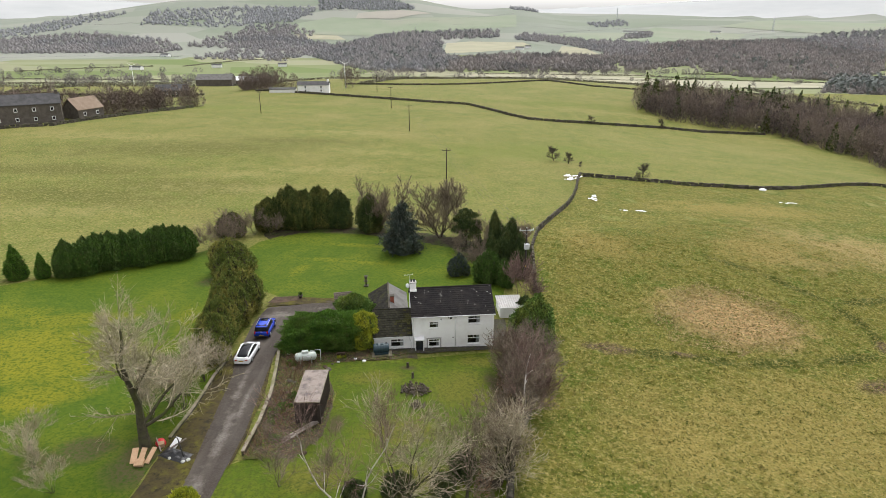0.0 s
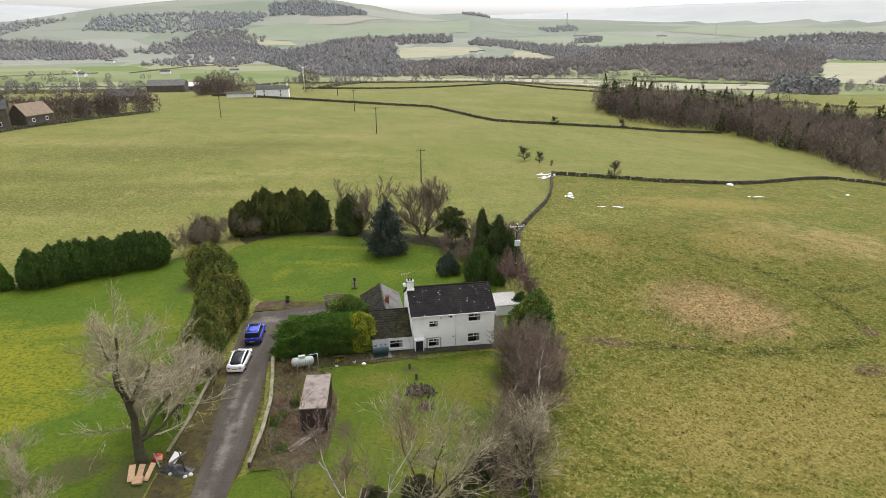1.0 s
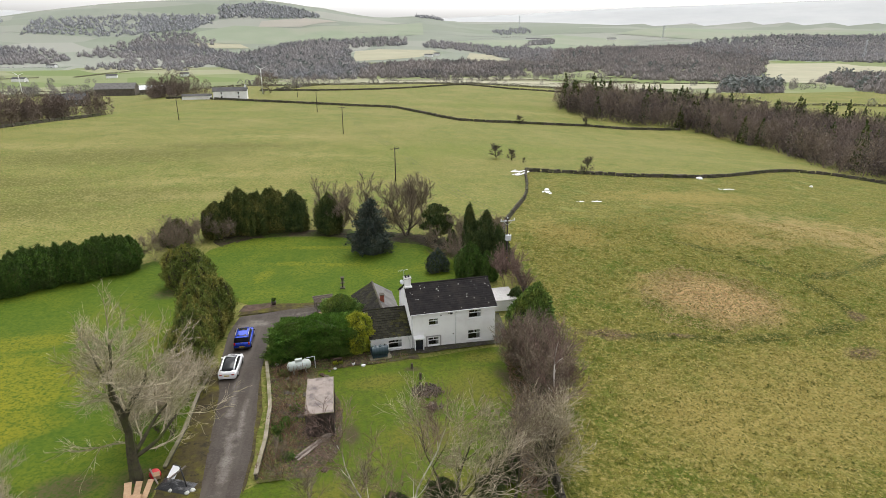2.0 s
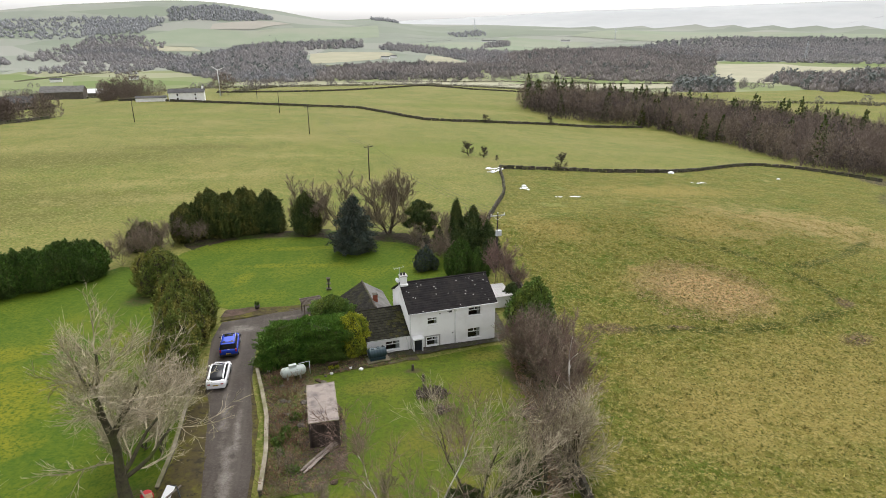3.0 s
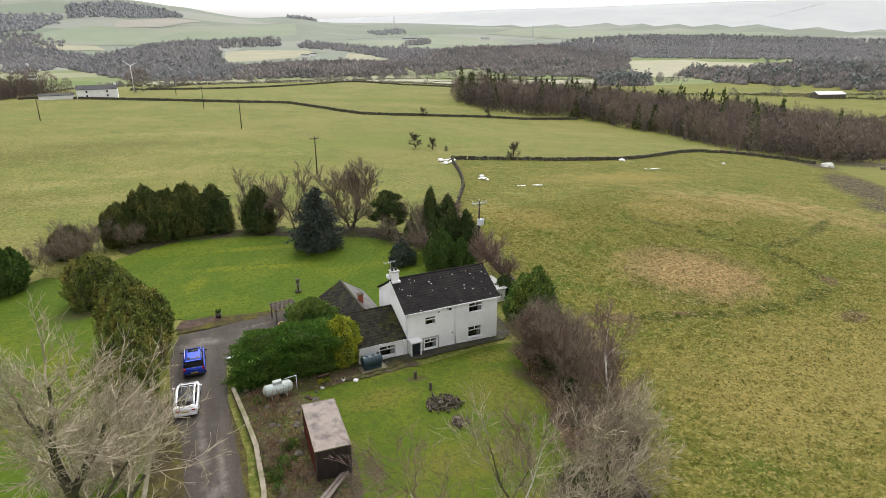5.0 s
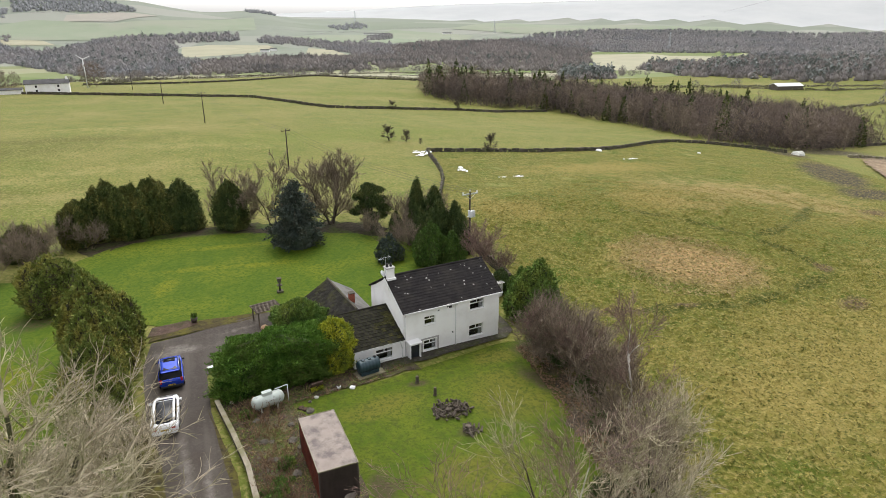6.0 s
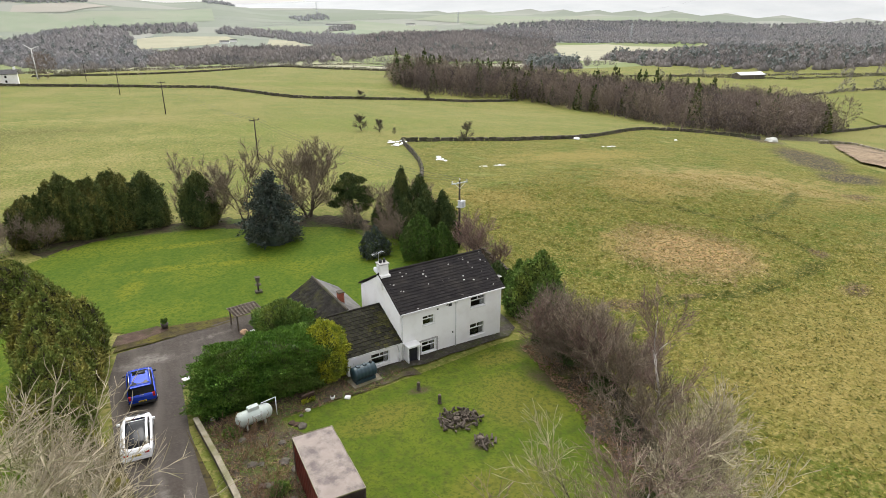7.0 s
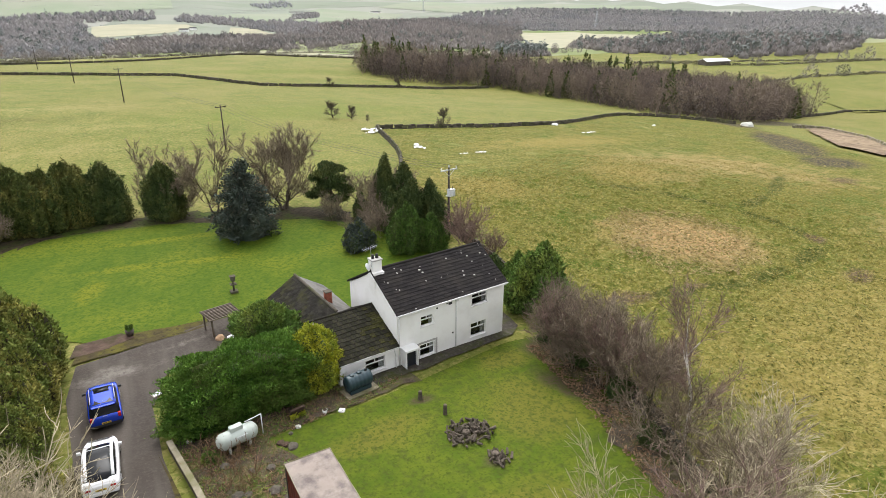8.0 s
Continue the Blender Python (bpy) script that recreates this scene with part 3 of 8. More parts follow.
patch("mossy_verge", ragged([(-26.4, 18), (-26.4, 50.4), (-25.9, 55.1), (-26, 62), (-25.6, 68), (-25, 66), (-24.1, 61.7), (-23.4, 54.5), (-22.6, 44.9), (-23.4, 18)], 0.3, 6.0), MOSS, 0.07, "mossy yellow-green verge", "verge", 1.0, 0.05)
patch("mossy_verge", ragged([(-20.8, 66.6), (-19.4, 57.8), (-19.3, 47), (-19.6, 45.5), (-19.6, 52.4), (-20.2, 60.2)], 0.15, 7.0), MOSS, 0.11, "narrow mossy strip below a wall", "verge", 1.0)
patch("turning_edge", ragged([(-25.6, 81), (-24.8, 84), (-20.6, 84.3), (-14, 83.6), (-14.5, 82.6), (-21, 81.8)], 0.4, 8.0), MOSS, 0.10, "mossy edge between drive and lawn", "verge", 1.0, 0.04)
patch("leaf_litter", ragged([(-25.6, 82.3), (-25, 84.4), (-21.8, 84.9), (-20.8, 83.6), (-23, 82.7)], 0.3, 8.5), MULCH, 0.12, "brown leaf litter on the drive edge", "earth", 1.0, 0.06)
patch("rough_bed", ragged([(-20.0, 66.6), (-19.2, 68), (-9.5, 69), (-5, 68), (-3.2, 67.6), (-3, 66.5), (-7, 65.9), (-11, 65.5), (-14.8, 65), (-11.8, 58.5), (-11.9, 51), (-14, 47.5), (-18.6, 47), (-18.8, 57.8)], 0.45, 9.0), SOIL, 0.08, "overgrown soil bed with dead stalks", "bed", 1.0, 0.12)
patch("shade_bed", ragged([(-33.5, 113), (-36, 118), (-28, 122), (-14, 119), (0, 112), (6, 108), (6, 101), (3.5, 101), (2.4, 104.4), (-8, 110), (-18, 116), (-28.5, 117)], 1.2, 10.0), SHADEBED, 0.07, "brown leaf litter under the trees, darkened with painted shade", "bed", 1.5, 0.08)
patch("house_path", ragged([(-8.6, 66.8), (-3.4, 67.6), (6.8, 69.0), (8.3, 70.2), (8.6, 77), (6.2, 77), (6.0, 69.8), (-3.5, 69.0), (-8.8, 68)], 0.35, 15.0), DAMP, 0.12, "damp dark path round the house", "path", 1.0)
patch("right_border", ragged([(11.8, 66), (10, 60.6), (8, 55.2), (6, 50.4), (4.5, 42), (3.4, 42), (4.6, 52), (7.0, 60), (8.6, 67.5)], 1.6, 11.0), SOIL, 0.09, "shaded soil under bare trees", "bed", 1.0, 0.1)

# ---------------------------------------------------------------- the house


def wall_with_holes(bm, x0, x1, z0, z1, y, depth, holes):
    """A wall along x with through openings, its outer face at y."""
    xs = sorted({x0, x1, *[h[0] for h in holes], *[h[1] for h in holes]})
    zs = sorted({z0, z1, *[h[2] for h in holes], *[h[3] for h in holes]})
    keep = {}
    for i in range(len(xs) - 1):
        for j in range(len(zs) - 1):
            cx, cz = (xs[i] + xs[i + 1]) / 2, (zs[j] + zs[j + 1]) / 2
            keep[i, j] = not any(h[0] < cx < h[1] and h[2] < cz < h[3] for h in holes)
    vs = {}

    def v(x, yy, z):
        k = (round(x, 4), round(yy, 4), round(z, 4))
        if k not in vs:
            vs[k] = bm.verts.new(k)
        return vs[k]

    back = y + depth
    for (i, j), k in keep.items():
        if not k:
            continue
        a, b, c, d = xs[i], xs[i + 1], zs[j], zs[j + 1]
        bm.faces.new([v(a, y, c), v(b, y, c), v(b, y, d), v(a, y, d)])
        bm.faces.new([v(a, back, d), v(b, back, d), v(b, back, c), v(a, back, c)])
        if not keep.get((i - 1, j)):
            bm.faces.new([v(a, back, c), v(a, y, c), v(a, y, d), v(a, back, d)])
        if not keep.get((i + 1, j)):
            bm.faces.new([v(b, y, c), v(b, back, c), v(b, back, d), v(b, y, d)])
        if not keep.get((i, j - 1)):
            bm.faces.new([v(a, y, c), v(a, back, c), v(b, back, c), v(b, y, c)])
        if not keep.get((i, j + 1)):
            bm.faces.new([v(a, y, d), v(b, y, d), v(b, back, d), v(a, back, d)])


def prism(bm, prof, x0, x1):
    """A closed outline in y, z drawn out along x."""
    a = [bm.verts.new((x0, y, z)) for y, z in prof]
    b = [bm.verts.new((x1, y, z)) for y, z in prof]
    bm.faces.new(a[::-1])
    bm.faces.new(b)
    for i in range(len(prof)):
        j = (i + 1) % len(prof)
        bm.faces.new([a[i], a[j], b[j], b[i]])
    bmesh.ops.recalc_face_normals(bm, faces=bm.faces[:])


def window(parent, x0, x1, z0, z1, y, lights, sill=True):
    """White casement: outer bars, mullion, top-hung lights, panes, sill, a curtain and a dark sheet whose colour stands
    in for the unlit inside.
    """
    w = new("window")
    w.parent = parent
    t, yb = 0.065, y + 0.09
    for d in ((x0, x1, z0, z0 + t), (x0, x1, z1 - t, z1), (x0, x0 + t, z0 + t, z1 - t), (x1 - t, x1, z0 + t, z1 - t)):
        boxed("window_bar", (d[0], d[1], yb, yb + 0.07, d[2], d[3]), UPVC, w, 0.006)
    zt = z1 - (z1 - z0) * 0.36
    for i in range(1, lights):
        xm = x0 + (x1 - x0) * i / lights
        boxed("mullion", (xm - 0.035, xm + 0.035, yb - 0.004, yb + 0.06, zt, z1 - t), UPVC, w)
    boxed("transom", (x0 + t, x1 - t, yb - 0.012, yb + 0.055, zt - 0.04, zt + 0.04), UPVC, w)
    p = boxed("pane", (x0 + t, x1 - t, yb + 0.03, yb + 0.04, z0 + t, z1 - t), PANE, w)
    p.visible_shadow = False
    if sill:
        boxed("window_sill", (x0 - 0.08, x1 + 0.08, y - 0.07, y + 0.10, z0 - 0.075, z0 - 0.003), UPVC, w, 0.01)
    boxed("room", (x0 - 0.2, x1 + 0.2, y + 0.85, y + 0.9, z0 - 0.3, z1 + 0.2), INSIDESHADE, w)
    bm = bmesh.new()
    k = 14
    xa, xb = x1 - (x1 - x0) * 0.28, x1 - t
    row = [[bm.verts.new((xa + (xb - xa) * i / k, yb + 0.16 + 0.03 * math.sin(i * 2.3), z)) for i in range(k + 1)] for z in (z0 + 0.03, z1 - 0.03)]
    for i in range(k):
        bm.faces.new([row[0][i], row[0][i + 1], row[1][i + 1], row[1][i]])
    part("curtain", bm, CURTAIN, w)
    return w


def tiles(name, parent, p0, ux, uy, wide, long, tile_w, course, thick, mat, seed, label="", wear=0.004):
    """Courses of lapped tiles from the eave p0 up: ux along the eave, uy up the slope. Every tile is its own raised piece, joined in one mesh."""
    rnd = random.Random(seed)
    p0, ux, uy = Vector(p0), Vector(ux).normalized(), Vector(uy).normalized()
    nz = ux.cross(uy).normalized()
    verts, faces = [], []
    rows, cols = int(round(long / course)), int(round(wide / tile_w))
    ch, tw = long / rows, wide / cols
    for r in range(rows):
        off = (r % 2) * tw * 0.5
        for c in range(-1, cols + 1):
            a, b = max(0.0, c * tw + off), min(wide, (c + 1) * tw + off - 0.012)
            if b - a < 0.03:
                continue
            s0, s1 = r * ch - 0.03 + rnd.uniform(-wear, wear), (r + 1) * ch + 0.03
            h = thick * rnd.uniform(0.85, 1.25)
            base = len(verts)
            for s, lo, hi in ((s0, thick * 0.9, thick * 0.9 + h), (min(s1, long), 0.0, h * 0.55)):
                for x in (a, b):
                    verts.append(p0 + ux * x + uy * s + nz * lo)
                    verts.append(p0 + ux * x + uy * s + nz * hi)
            i = base
            faces += [(i + 1, i + 3, i + 7, i + 5), (i, i + 2, i + 3, i + 1), (i, i + 1, i + 5, i + 4), (i + 2, i + 6, i + 7, i + 3)]
    return tagged(mesh(name, verts, faces, mat, parent, label), kind="stuff")


def slates(parent, p0, ux, uy, wide, long, tile_w, course, thick, mat, seed):
    """Stone slates laid one by one, alike in mesh, uneven in tilt and lap."""
    rnd = random.Random(seed)
    p0, ux, uy = Vector(p0), Vector(ux).normalized(), Vector(uy).normalized()
    nz = ux.cross(uy).normalized()
    rows, cols = int(round(long / course)), int(round(wide / tile_w))
    bm = bmesh.new()
    box(bm, 0, 1, 0, 1, 0, 1)
    first = part("slate", bm, mat, parent)
    mossy = first.data.copy()
    mossy.materials[0] = MOSSCUSHION
    turn = Matrix((ux, uy, nz)).transposed().to_4x4()
    ch, tw = long / rows, wide / cols
    count = 0
    for r in range(rows):
        for c in range(-1, cols + 1):
            a, b = max(0.0, (c + 0.5 * (r % 2)) * tw), min(wide, (c + 1 + 0.5 * (r % 2)) * tw - 0.015)
            if b - a < 0.05:
                continue
            moss = a / wide > 0.5 and rnd.random() < 1.1 * (a / wide - 0.35) * (1.1 - abs(r / rows - 0.6))
            ob = first if not count else new("slate", mossy if moss else first.data)
            ob.parent = parent
            count += 1
            s0 = r * ch - 0.05 + rnd.uniform(-0.025, 0.02)
            lean = Matrix.Rotation(-0.09 + rnd.uniform(-0.015, 0.015), 4, "X") @ Matrix.Rotation(rnd.uniform(-0.015, 0.015), 4, "Y")
            ob.matrix_basis = Matrix.Translation(p0 + ux * a + uy * s0 + nz * (thick * 1.2)) @ turn @ lean @ Matrix.Diagonal((b - a, min(ch + 0.06, long - s0), thick * rnd.uniform(0.8, 1.3), 1))


def ridge_caps(parent, p, q, r, mat, size=0.45):
    p, q = Vector(p), Vector(q)
    n = max(2, int((q - p).length / size))
    for i in range(n):
        bm = bmesh.new()
        cyl(bm, p.lerp(q, i / n + 0.004), p.lerp(q, (i + 1) / n + 0.004), r * (1.0 + 0.06 * (i % 2)), None, 8)
        part("ridge_tile", bm, mat, parent)


def build_house():
    H = thing("house", pose(-3.79, 68.79, -0.35, 0, 0, 6), "white rendered two storey cottage with a dark tiled roof", "house")
    L, EAVE, RY, RZ, BY, BZ = 10.25, 4.97, 3.6, 7.03, 7.5, 4.85
    holes = [(2.1, 3.25, 3.2, 4.05), (2.0, 3.35, 0.58, 1.62), (6.95, 8.5, 3.58, 4.6), (6.9, 8.45, 0.76, 1.98)]
    bm = bmesh.new()
    wall_with_holes(bm, 0, L, -0.6, EAVE, 0.0, 0.3, holes)
    part("front_wall", bm, RENDER_WHITE, H)
    for nm, x0, x1 in (("gable_wall", 0.0, 0.3), ("gable_wall", L - 0.3, L)):
        bm = bmesh.new()
        prism(bm, [(0.302, -0.6), (BY - 0.302, -0.6), (BY - 0.302, BZ), (RY, RZ - 0.02), (0.302, EAVE + 0.02)], x0, x1)
        part(nm, bm, RENDER_WHITE, H)
    bm = bmesh.new()
    box(bm, 0, L, BY - 0.3, BY, -0.6, BZ)
    part("rear_wall", bm, RENDER_WHITE, H)
    # roof: boards, tiles, ridge, verge
    for nm, (ya, za), (yb, zb) in (("front_roof", (-0.3, EAVE - 0.02), (RY, RZ + 0.12)), ("rear_roof", (BY + 0.3, BZ - 0.10), (RY, RZ + 0.12))):
        d = Vector((0, yb - ya, zb - za))
        slope = d.normalized()
        nrm = Vector((0, -slope.z, slope.y)) if ya < yb else Vector((0, slope.z, -slope.y))
        bm = bmesh.new()
        prof = [(ya, za), (yb, zb), (yb - nrm.y * 0.10, zb - nrm.z * 0.10), (ya - nrm.y * 0.10, za - nrm.z * 0.10)]
        prism(bm, prof, -0.12, L + 0.12)
        r = part(nm, bm, SLATE, H)
        if ya < yb:
            tiles("roof_tiles", r, (-0.14, ya, za), (1, 0, 0), (0, slope.y, slope.z), L + 0.28, d.length, 0.33, 0.32, 0.028, SLATE, 3)
        else:
            tiles("roof_tiles", r, (L + 0.14, ya, za), (-1, 0, 0), (0, slope.y, slope.z), L + 0.28, d.length, 0.33, 0.32, 0.028, SLATE, 4)
    ridge_caps(H, (-0.15, RY, RZ + 0.12), (L + 0.15, RY, RZ + 0.12), 0.12, SLATE)
    rnd = random.Random(5)
    bm = bmesh.new()
    bmesh.ops.create_cone(bm, cap_ends=True, segments=7, radius1=1.0, radius2=0.55, depth=0.3)
    for v in bm.verts:
        v.co.x *= 1 + 0.3 * noise.noise(v.co * 2)
    blot = part("lichen_spot", bm, LICHEN, H)
    tilt = math.degrees(math.atan2(RZ + 0.14 - EAVE, RY + 0.3))
    for q in range(34):
        x, k = rnd.uniform(0.3, L), rnd.random() ** 0.6
        ob = blot if q == 0 else new("lichen_spot", blot.data)
        ob.parent = H
        r = rnd.uniform(0.03, 0.08)
        ob.matrix_basis = pose(x, -0.3 + k * (RY + 0.3), EAVE - 0.02 + k * (RZ + 0.14 - EAVE) + 0.05, tilt, 0, rnd.uniform(-9, 9)) @ Matrix.Diagonal((r * rnd.uniform(0.8, 1.5), r, 0.07, 1))
    boxed("fascia", (-0.1, L + 0.1, -0.30, -0.27, EAVE - 0.20, EAVE - 0.05), RENDER_WHITE, H)
    bm = bmesh.new()
    cyl(bm, (-0.12, -0.36, EAVE - 0.06), (L + 0.12, -0.36, EAVE - 0.06), 0.06, None, 10)
    part("gutter", bm, PIPE, H, "", True)
    for x in (5.35, 0.12):
        bm = bmesh.new()
        cyl(bm, (x, -0.09, 0.05), (x, -0.09, EAVE - 0.45), 0.045, None, 10)
        cyl(bm, (x, -0.09, EAVE - 0.45), (x, -0.34, EAVE - 0.12), 0.045, None, 10)
        part("downpipe", bm, PIPE, H, "", True)
    boxed("hopper", (5.22, 5.48, -0.25, -0.03, EAVE - 0.40, EAVE - 0.16), PIPE, H, 0.02)
    boxed("plinth", (4.15, L + 0.02, -0.035, -0.003, -0.5, 0.12), BLACK_PAINT, H)
    # stained surround of the lower window and the patched area under it
    for d in ((1.74, 1.92, -0.02, -0.003, -0.2, 1.86), (3.43, 3.6, -0.02, -0.003, 0.35, 1.86), (1.923, 3.427, -0.02, -0.003, 1.72, 1.88)):
        boxed("window_surround", d, GREY_PAINT, H, 0.006)
    boxed("patched_render", (1.923, 4.1, -0.016, -0.003, -0.4, 0.32), GREY_PAINT, H)
    window(H, *holes[0], 0.0, 2)
    window(H, *holes[1], 0.0, 2)
    window(H, *holes[2], 0.0, 2)
    window(H, *holes[3], 0.0, 2)
    for x, z in ((4.45, 4.5), (5.0, 1.75), (3.5, 4.35)):
        boxed("wall_vent", (x, x + 0.14, -0.05, -0.003, z, z + 0.12), BLACK_PAINT, H, 0.01)
    boxed("alarm_box", (4.65, 4.95, -0.10, -0.003, 4.4, 4.62), TRIM, H, 0.02)
    # porch round the front door
    P = new("porch")
    P.parent = H
    for x in (0.28, 1.28):
        boxed("porch_side", (x, x + 0.09, -0.75, -0.003, -0.3, 1.95), UPVC, P, 0.01)
    boxed("porch_roof", (0.2, 1.45, -0.88, -0.003, 1.953, 2.12), UPVC, P, 0.03)
    boxed("door", (0.372, 1.278, -0.5, -0.45, -0.25, 1.95), DOOR, P, 0.01)
    boxed("porch_step", (0.2, 1.6, -1.1, -0.76, -0.3, -0.02), GREY_PAINT, P, 0.02)
    # chimney on the gable
    C = new("chimney")
    C.parent = H
    boxed("chimney_stack", (-0.06, 0.72, RY - 0.35, RY + 0.35, RZ - 1.2, RZ + 0.95), RENDER_WHITE, C, 0.03)
    boxed("stack_base", (-0.10, 0.80, RY - 0.55, RY + 0.42, RZ - 1.2, RZ + 0.06), RENDER_WHITE, C, 0.03)
    boxed("chimney_cap", (-0.13, 0.79, RY - 0.42, RY + 0.42, RZ + 0.95, RZ + 1.07), GREY_PAINT, C, 0.03)
    for x in (0.15, 0.5):
        bm = bmesh.new()
        cyl(bm, (x, RY, RZ + 1.07), (x, RY, RZ + 1.38), 0.13, 0.10, 14)
        part("chimney_pot", bm, BLACK_PAINT, C, "", True)
    bm = bmesh.new()
    cyl(bm, (-0.1, RY - 0.2, RZ + 0.5), (-0.1, RY - 0.2, RZ + 2.1), 0.02)
    cyl(bm, (-0.75, RY - 0.2, RZ + 2.0), (0.45, RY - 0.2, RZ + 2.15), 0.012)
    for i in range(7):
        x = -0.7 + i * 0.17
        cyl(bm, (x, RY - 0.5, RZ + 2.01 + i * 0.02), (x, RY + 0.1, RZ + 2.01 + i * 0.02), 0.008, None, 6)
    part("television_aerial", bm, STEEL, C)
    bm = bmesh.new()
    bmesh.ops.create_uvsphere(bm, u_segments=16, v_segments=8, radius=0.3, matrix=pose(-0.35, RY - 0.1, RZ + 0.55, 60, 0, 40) @ Matrix.Diagonal((1, 1, 0.28, 1)))
    part("satellite_dish", bm, WHITESTEEL, C, "", True)

    # single storey wing beside the door
    W = new("side_wing")
    W.parent = H
    WE, WR, WY = 2.5, 4.25, 3.75
    bm = bmesh.new()
    wall_with_holes(bm, -4.8, -0.004, -0.6, WE, -0.02, 0.3, [(-2.75, -1.1, 0.85, 1.9)])
    part("wing_front_wall", bm, RENDER_WHITE, W)
    window(W, -2.75, -1.1, 0.85, 1.9, -0.02, 2)
    bm = bmesh.new()
    prism(bm, [(0.29, -0.6), (7.0, -0.6), (7.0, WE), (WY, WR - 0.12), (0.29, WE)], -4.8, -4.52)
    part("wing_gable", bm, RENDER_WHITE, W)
    for nm, ya, za in (("wing_front_roof", -0.32, WE - 0.08), ("wing_rear_roof", 7.3, WE - 0.1)):
        d = Vector((0, WY - ya, WR - za))
        s = d.normalized()
        n = Vector((0, -s.z, s.y)) if ya < WY else Vector((0, s.z, -s.y))
        bm = bmesh.new()
        prism(bm, [(ya, za), (WY, WR), (WY - n.y * 0.1, WR - n.z * 0.1), (ya - n.y * 0.1, za - n.z * 0.1)], -4.92, -0.005)
        r = part(nm, bm, MOSSTILE, W)
        if ya < WY:
            slates(r, (-4.94, ya, za), (1, 0, 0), (0, s.y, s.z), 4.93, d.length, 0.42, 0.36, 0.04, MOSSLATE, 7)
        else:
            tiles("rear_slates", r, (-0.01, ya, za), (-1, 0, 0), (0, s.y, s.z), 4.93, d.length, 0.42, 0.34, 0.035, MOSSTILE, 8)
    ridge_caps(W, (-4.9, WY, WR + 0.02), (-0.05, WY, WR + 0.02), 0.11, MOSSTILE)
    boxed("wing_gutter", (-4.9, -0.02, -0.43, -0.33, WE - 0.14, WE - 0.05), PIPE, W, 0.02)
    bm = bmesh.new()
    cyl(bm, (-0.2, -0.1, 0.0), (-0.2, -0.1, 1.5), 0.05)
    cyl(bm, (-0.2, -0.1, 1.5), (-0.5, -0.36, WE - 0.1), 0.05)
    part("wing_downpipe", bm, PIPE, W, "", True)

    # rear range with its ridge running back
    R = new("rear_range")
    R.parent = H
    x0, x1, xm, y0, y1, ez, rz = -5.3, -0.35, -2.75, 7.1, 12.45, 2.6, 4.15
    bm = bmesh.new()
    box(bm, x0, x0 + 0.3, y0, y1, -0.6, ez)
    part("range_side_wall", bm, RENDER_WHITE, R)
    bm = bmesh.new()
    box(bm, x1 - 0.3, x1, y0 + 0.75, y1, -0.6, ez)
    part("range_side_wall", bm, RENDER_WHITE, R)
    for nm, yy in (("range_gable", y1 - 0.3), ("range_gable", y0)):
        bm = bmesh.new()
        prof = [(x0 + 0.302, -0.6), (x1 - 0.302, -0.6), (x1 - 0.302, ez), (xm, rz - 0.1), (x0 + 0.302, ez)]
        a = [bm.verts.new((x, yy, z)) for x, z in prof]
        b = [bm.verts.new((x, yy + 0.28, z)) for x, z in prof]
        bm.faces.new(a)
        bm.faces.new(b[::-1])
        for i in range(5):
            bm.faces.new([a[i], b[i], b[(i + 1) % 5], a[(i + 1) % 5]])
        bmesh.ops.recalc_face_normals(bm, faces=bm.faces[:])
        part(nm, bm, RENDER_WHITE, R)
    yf = 3.9
    for nm, xa, mat in (("range_roof", x0 - 0.25, MOSSTILE), ("range_felt_roof", x1 + 0.2, FELT)):
        d = Vector((xm - xa, 0, rz - (ez - 0.12)))
        s = d.normalized()
        n = Vector((-s.z, 0, s.x)) if xa < xm else Vector((s.z, 0, -s.x))
        ya = yf + (0.4 if xa < xm else 0.0)
        bm = bmesh.new()
        vs = []
        for y in (ya, y1 + 0.15):
            vs.append([bm.verts.new(c) for c in ((xa, y, ez - 0.12), (xm, y, rz), (xm - n.x * 0.1, y, rz - n.z * 0.1), (xa - n.x * 0.1, y, ez - 0.12 - n.z * 0.1))])
        bm.faces.new(vs[0])
        bm.faces.new(vs[1][::-1])
        for i in range(4):
            bm.faces.new([vs[0][i], vs[1][i], vs[1][(i + 1) % 4], vs[0][(i + 1) % 4]])
        bmesh.ops.recalc_face_normals(bm, faces=bm.faces[:])
        r = part(nm, bm, mat, R, "grey mineral felt slope" if mat == FELT else "")
        if xa < xm:
            tiles("range_tiles", r, (xa, y1 + 0.15, ez - 0.12), (0, -1, 0), (s.x, 0, s.z), y1 + 0.15 - ya, d.length, 0.36, 0.33, 0.03, MOSSTILE, 9)
    ridge_caps(R, (xm, yf + 0.4, rz + 0.02), (xm, y1 + 0.15, rz + 0.02), 0.12, STONE)
    bm = bmesh.new()
    box(bm, -2.55, -2.05, 6.6, 7.1, 3.4, 4.7, 0.02)
    part("brick_chimney", bm, BRICK, R, "small red brick chimney")
    boxed("chimney_cap", (-2.6, -2.0, 6.55, 7.15, 4.703, 4.78), STONE, R, 0.02)
    return H


build_house()


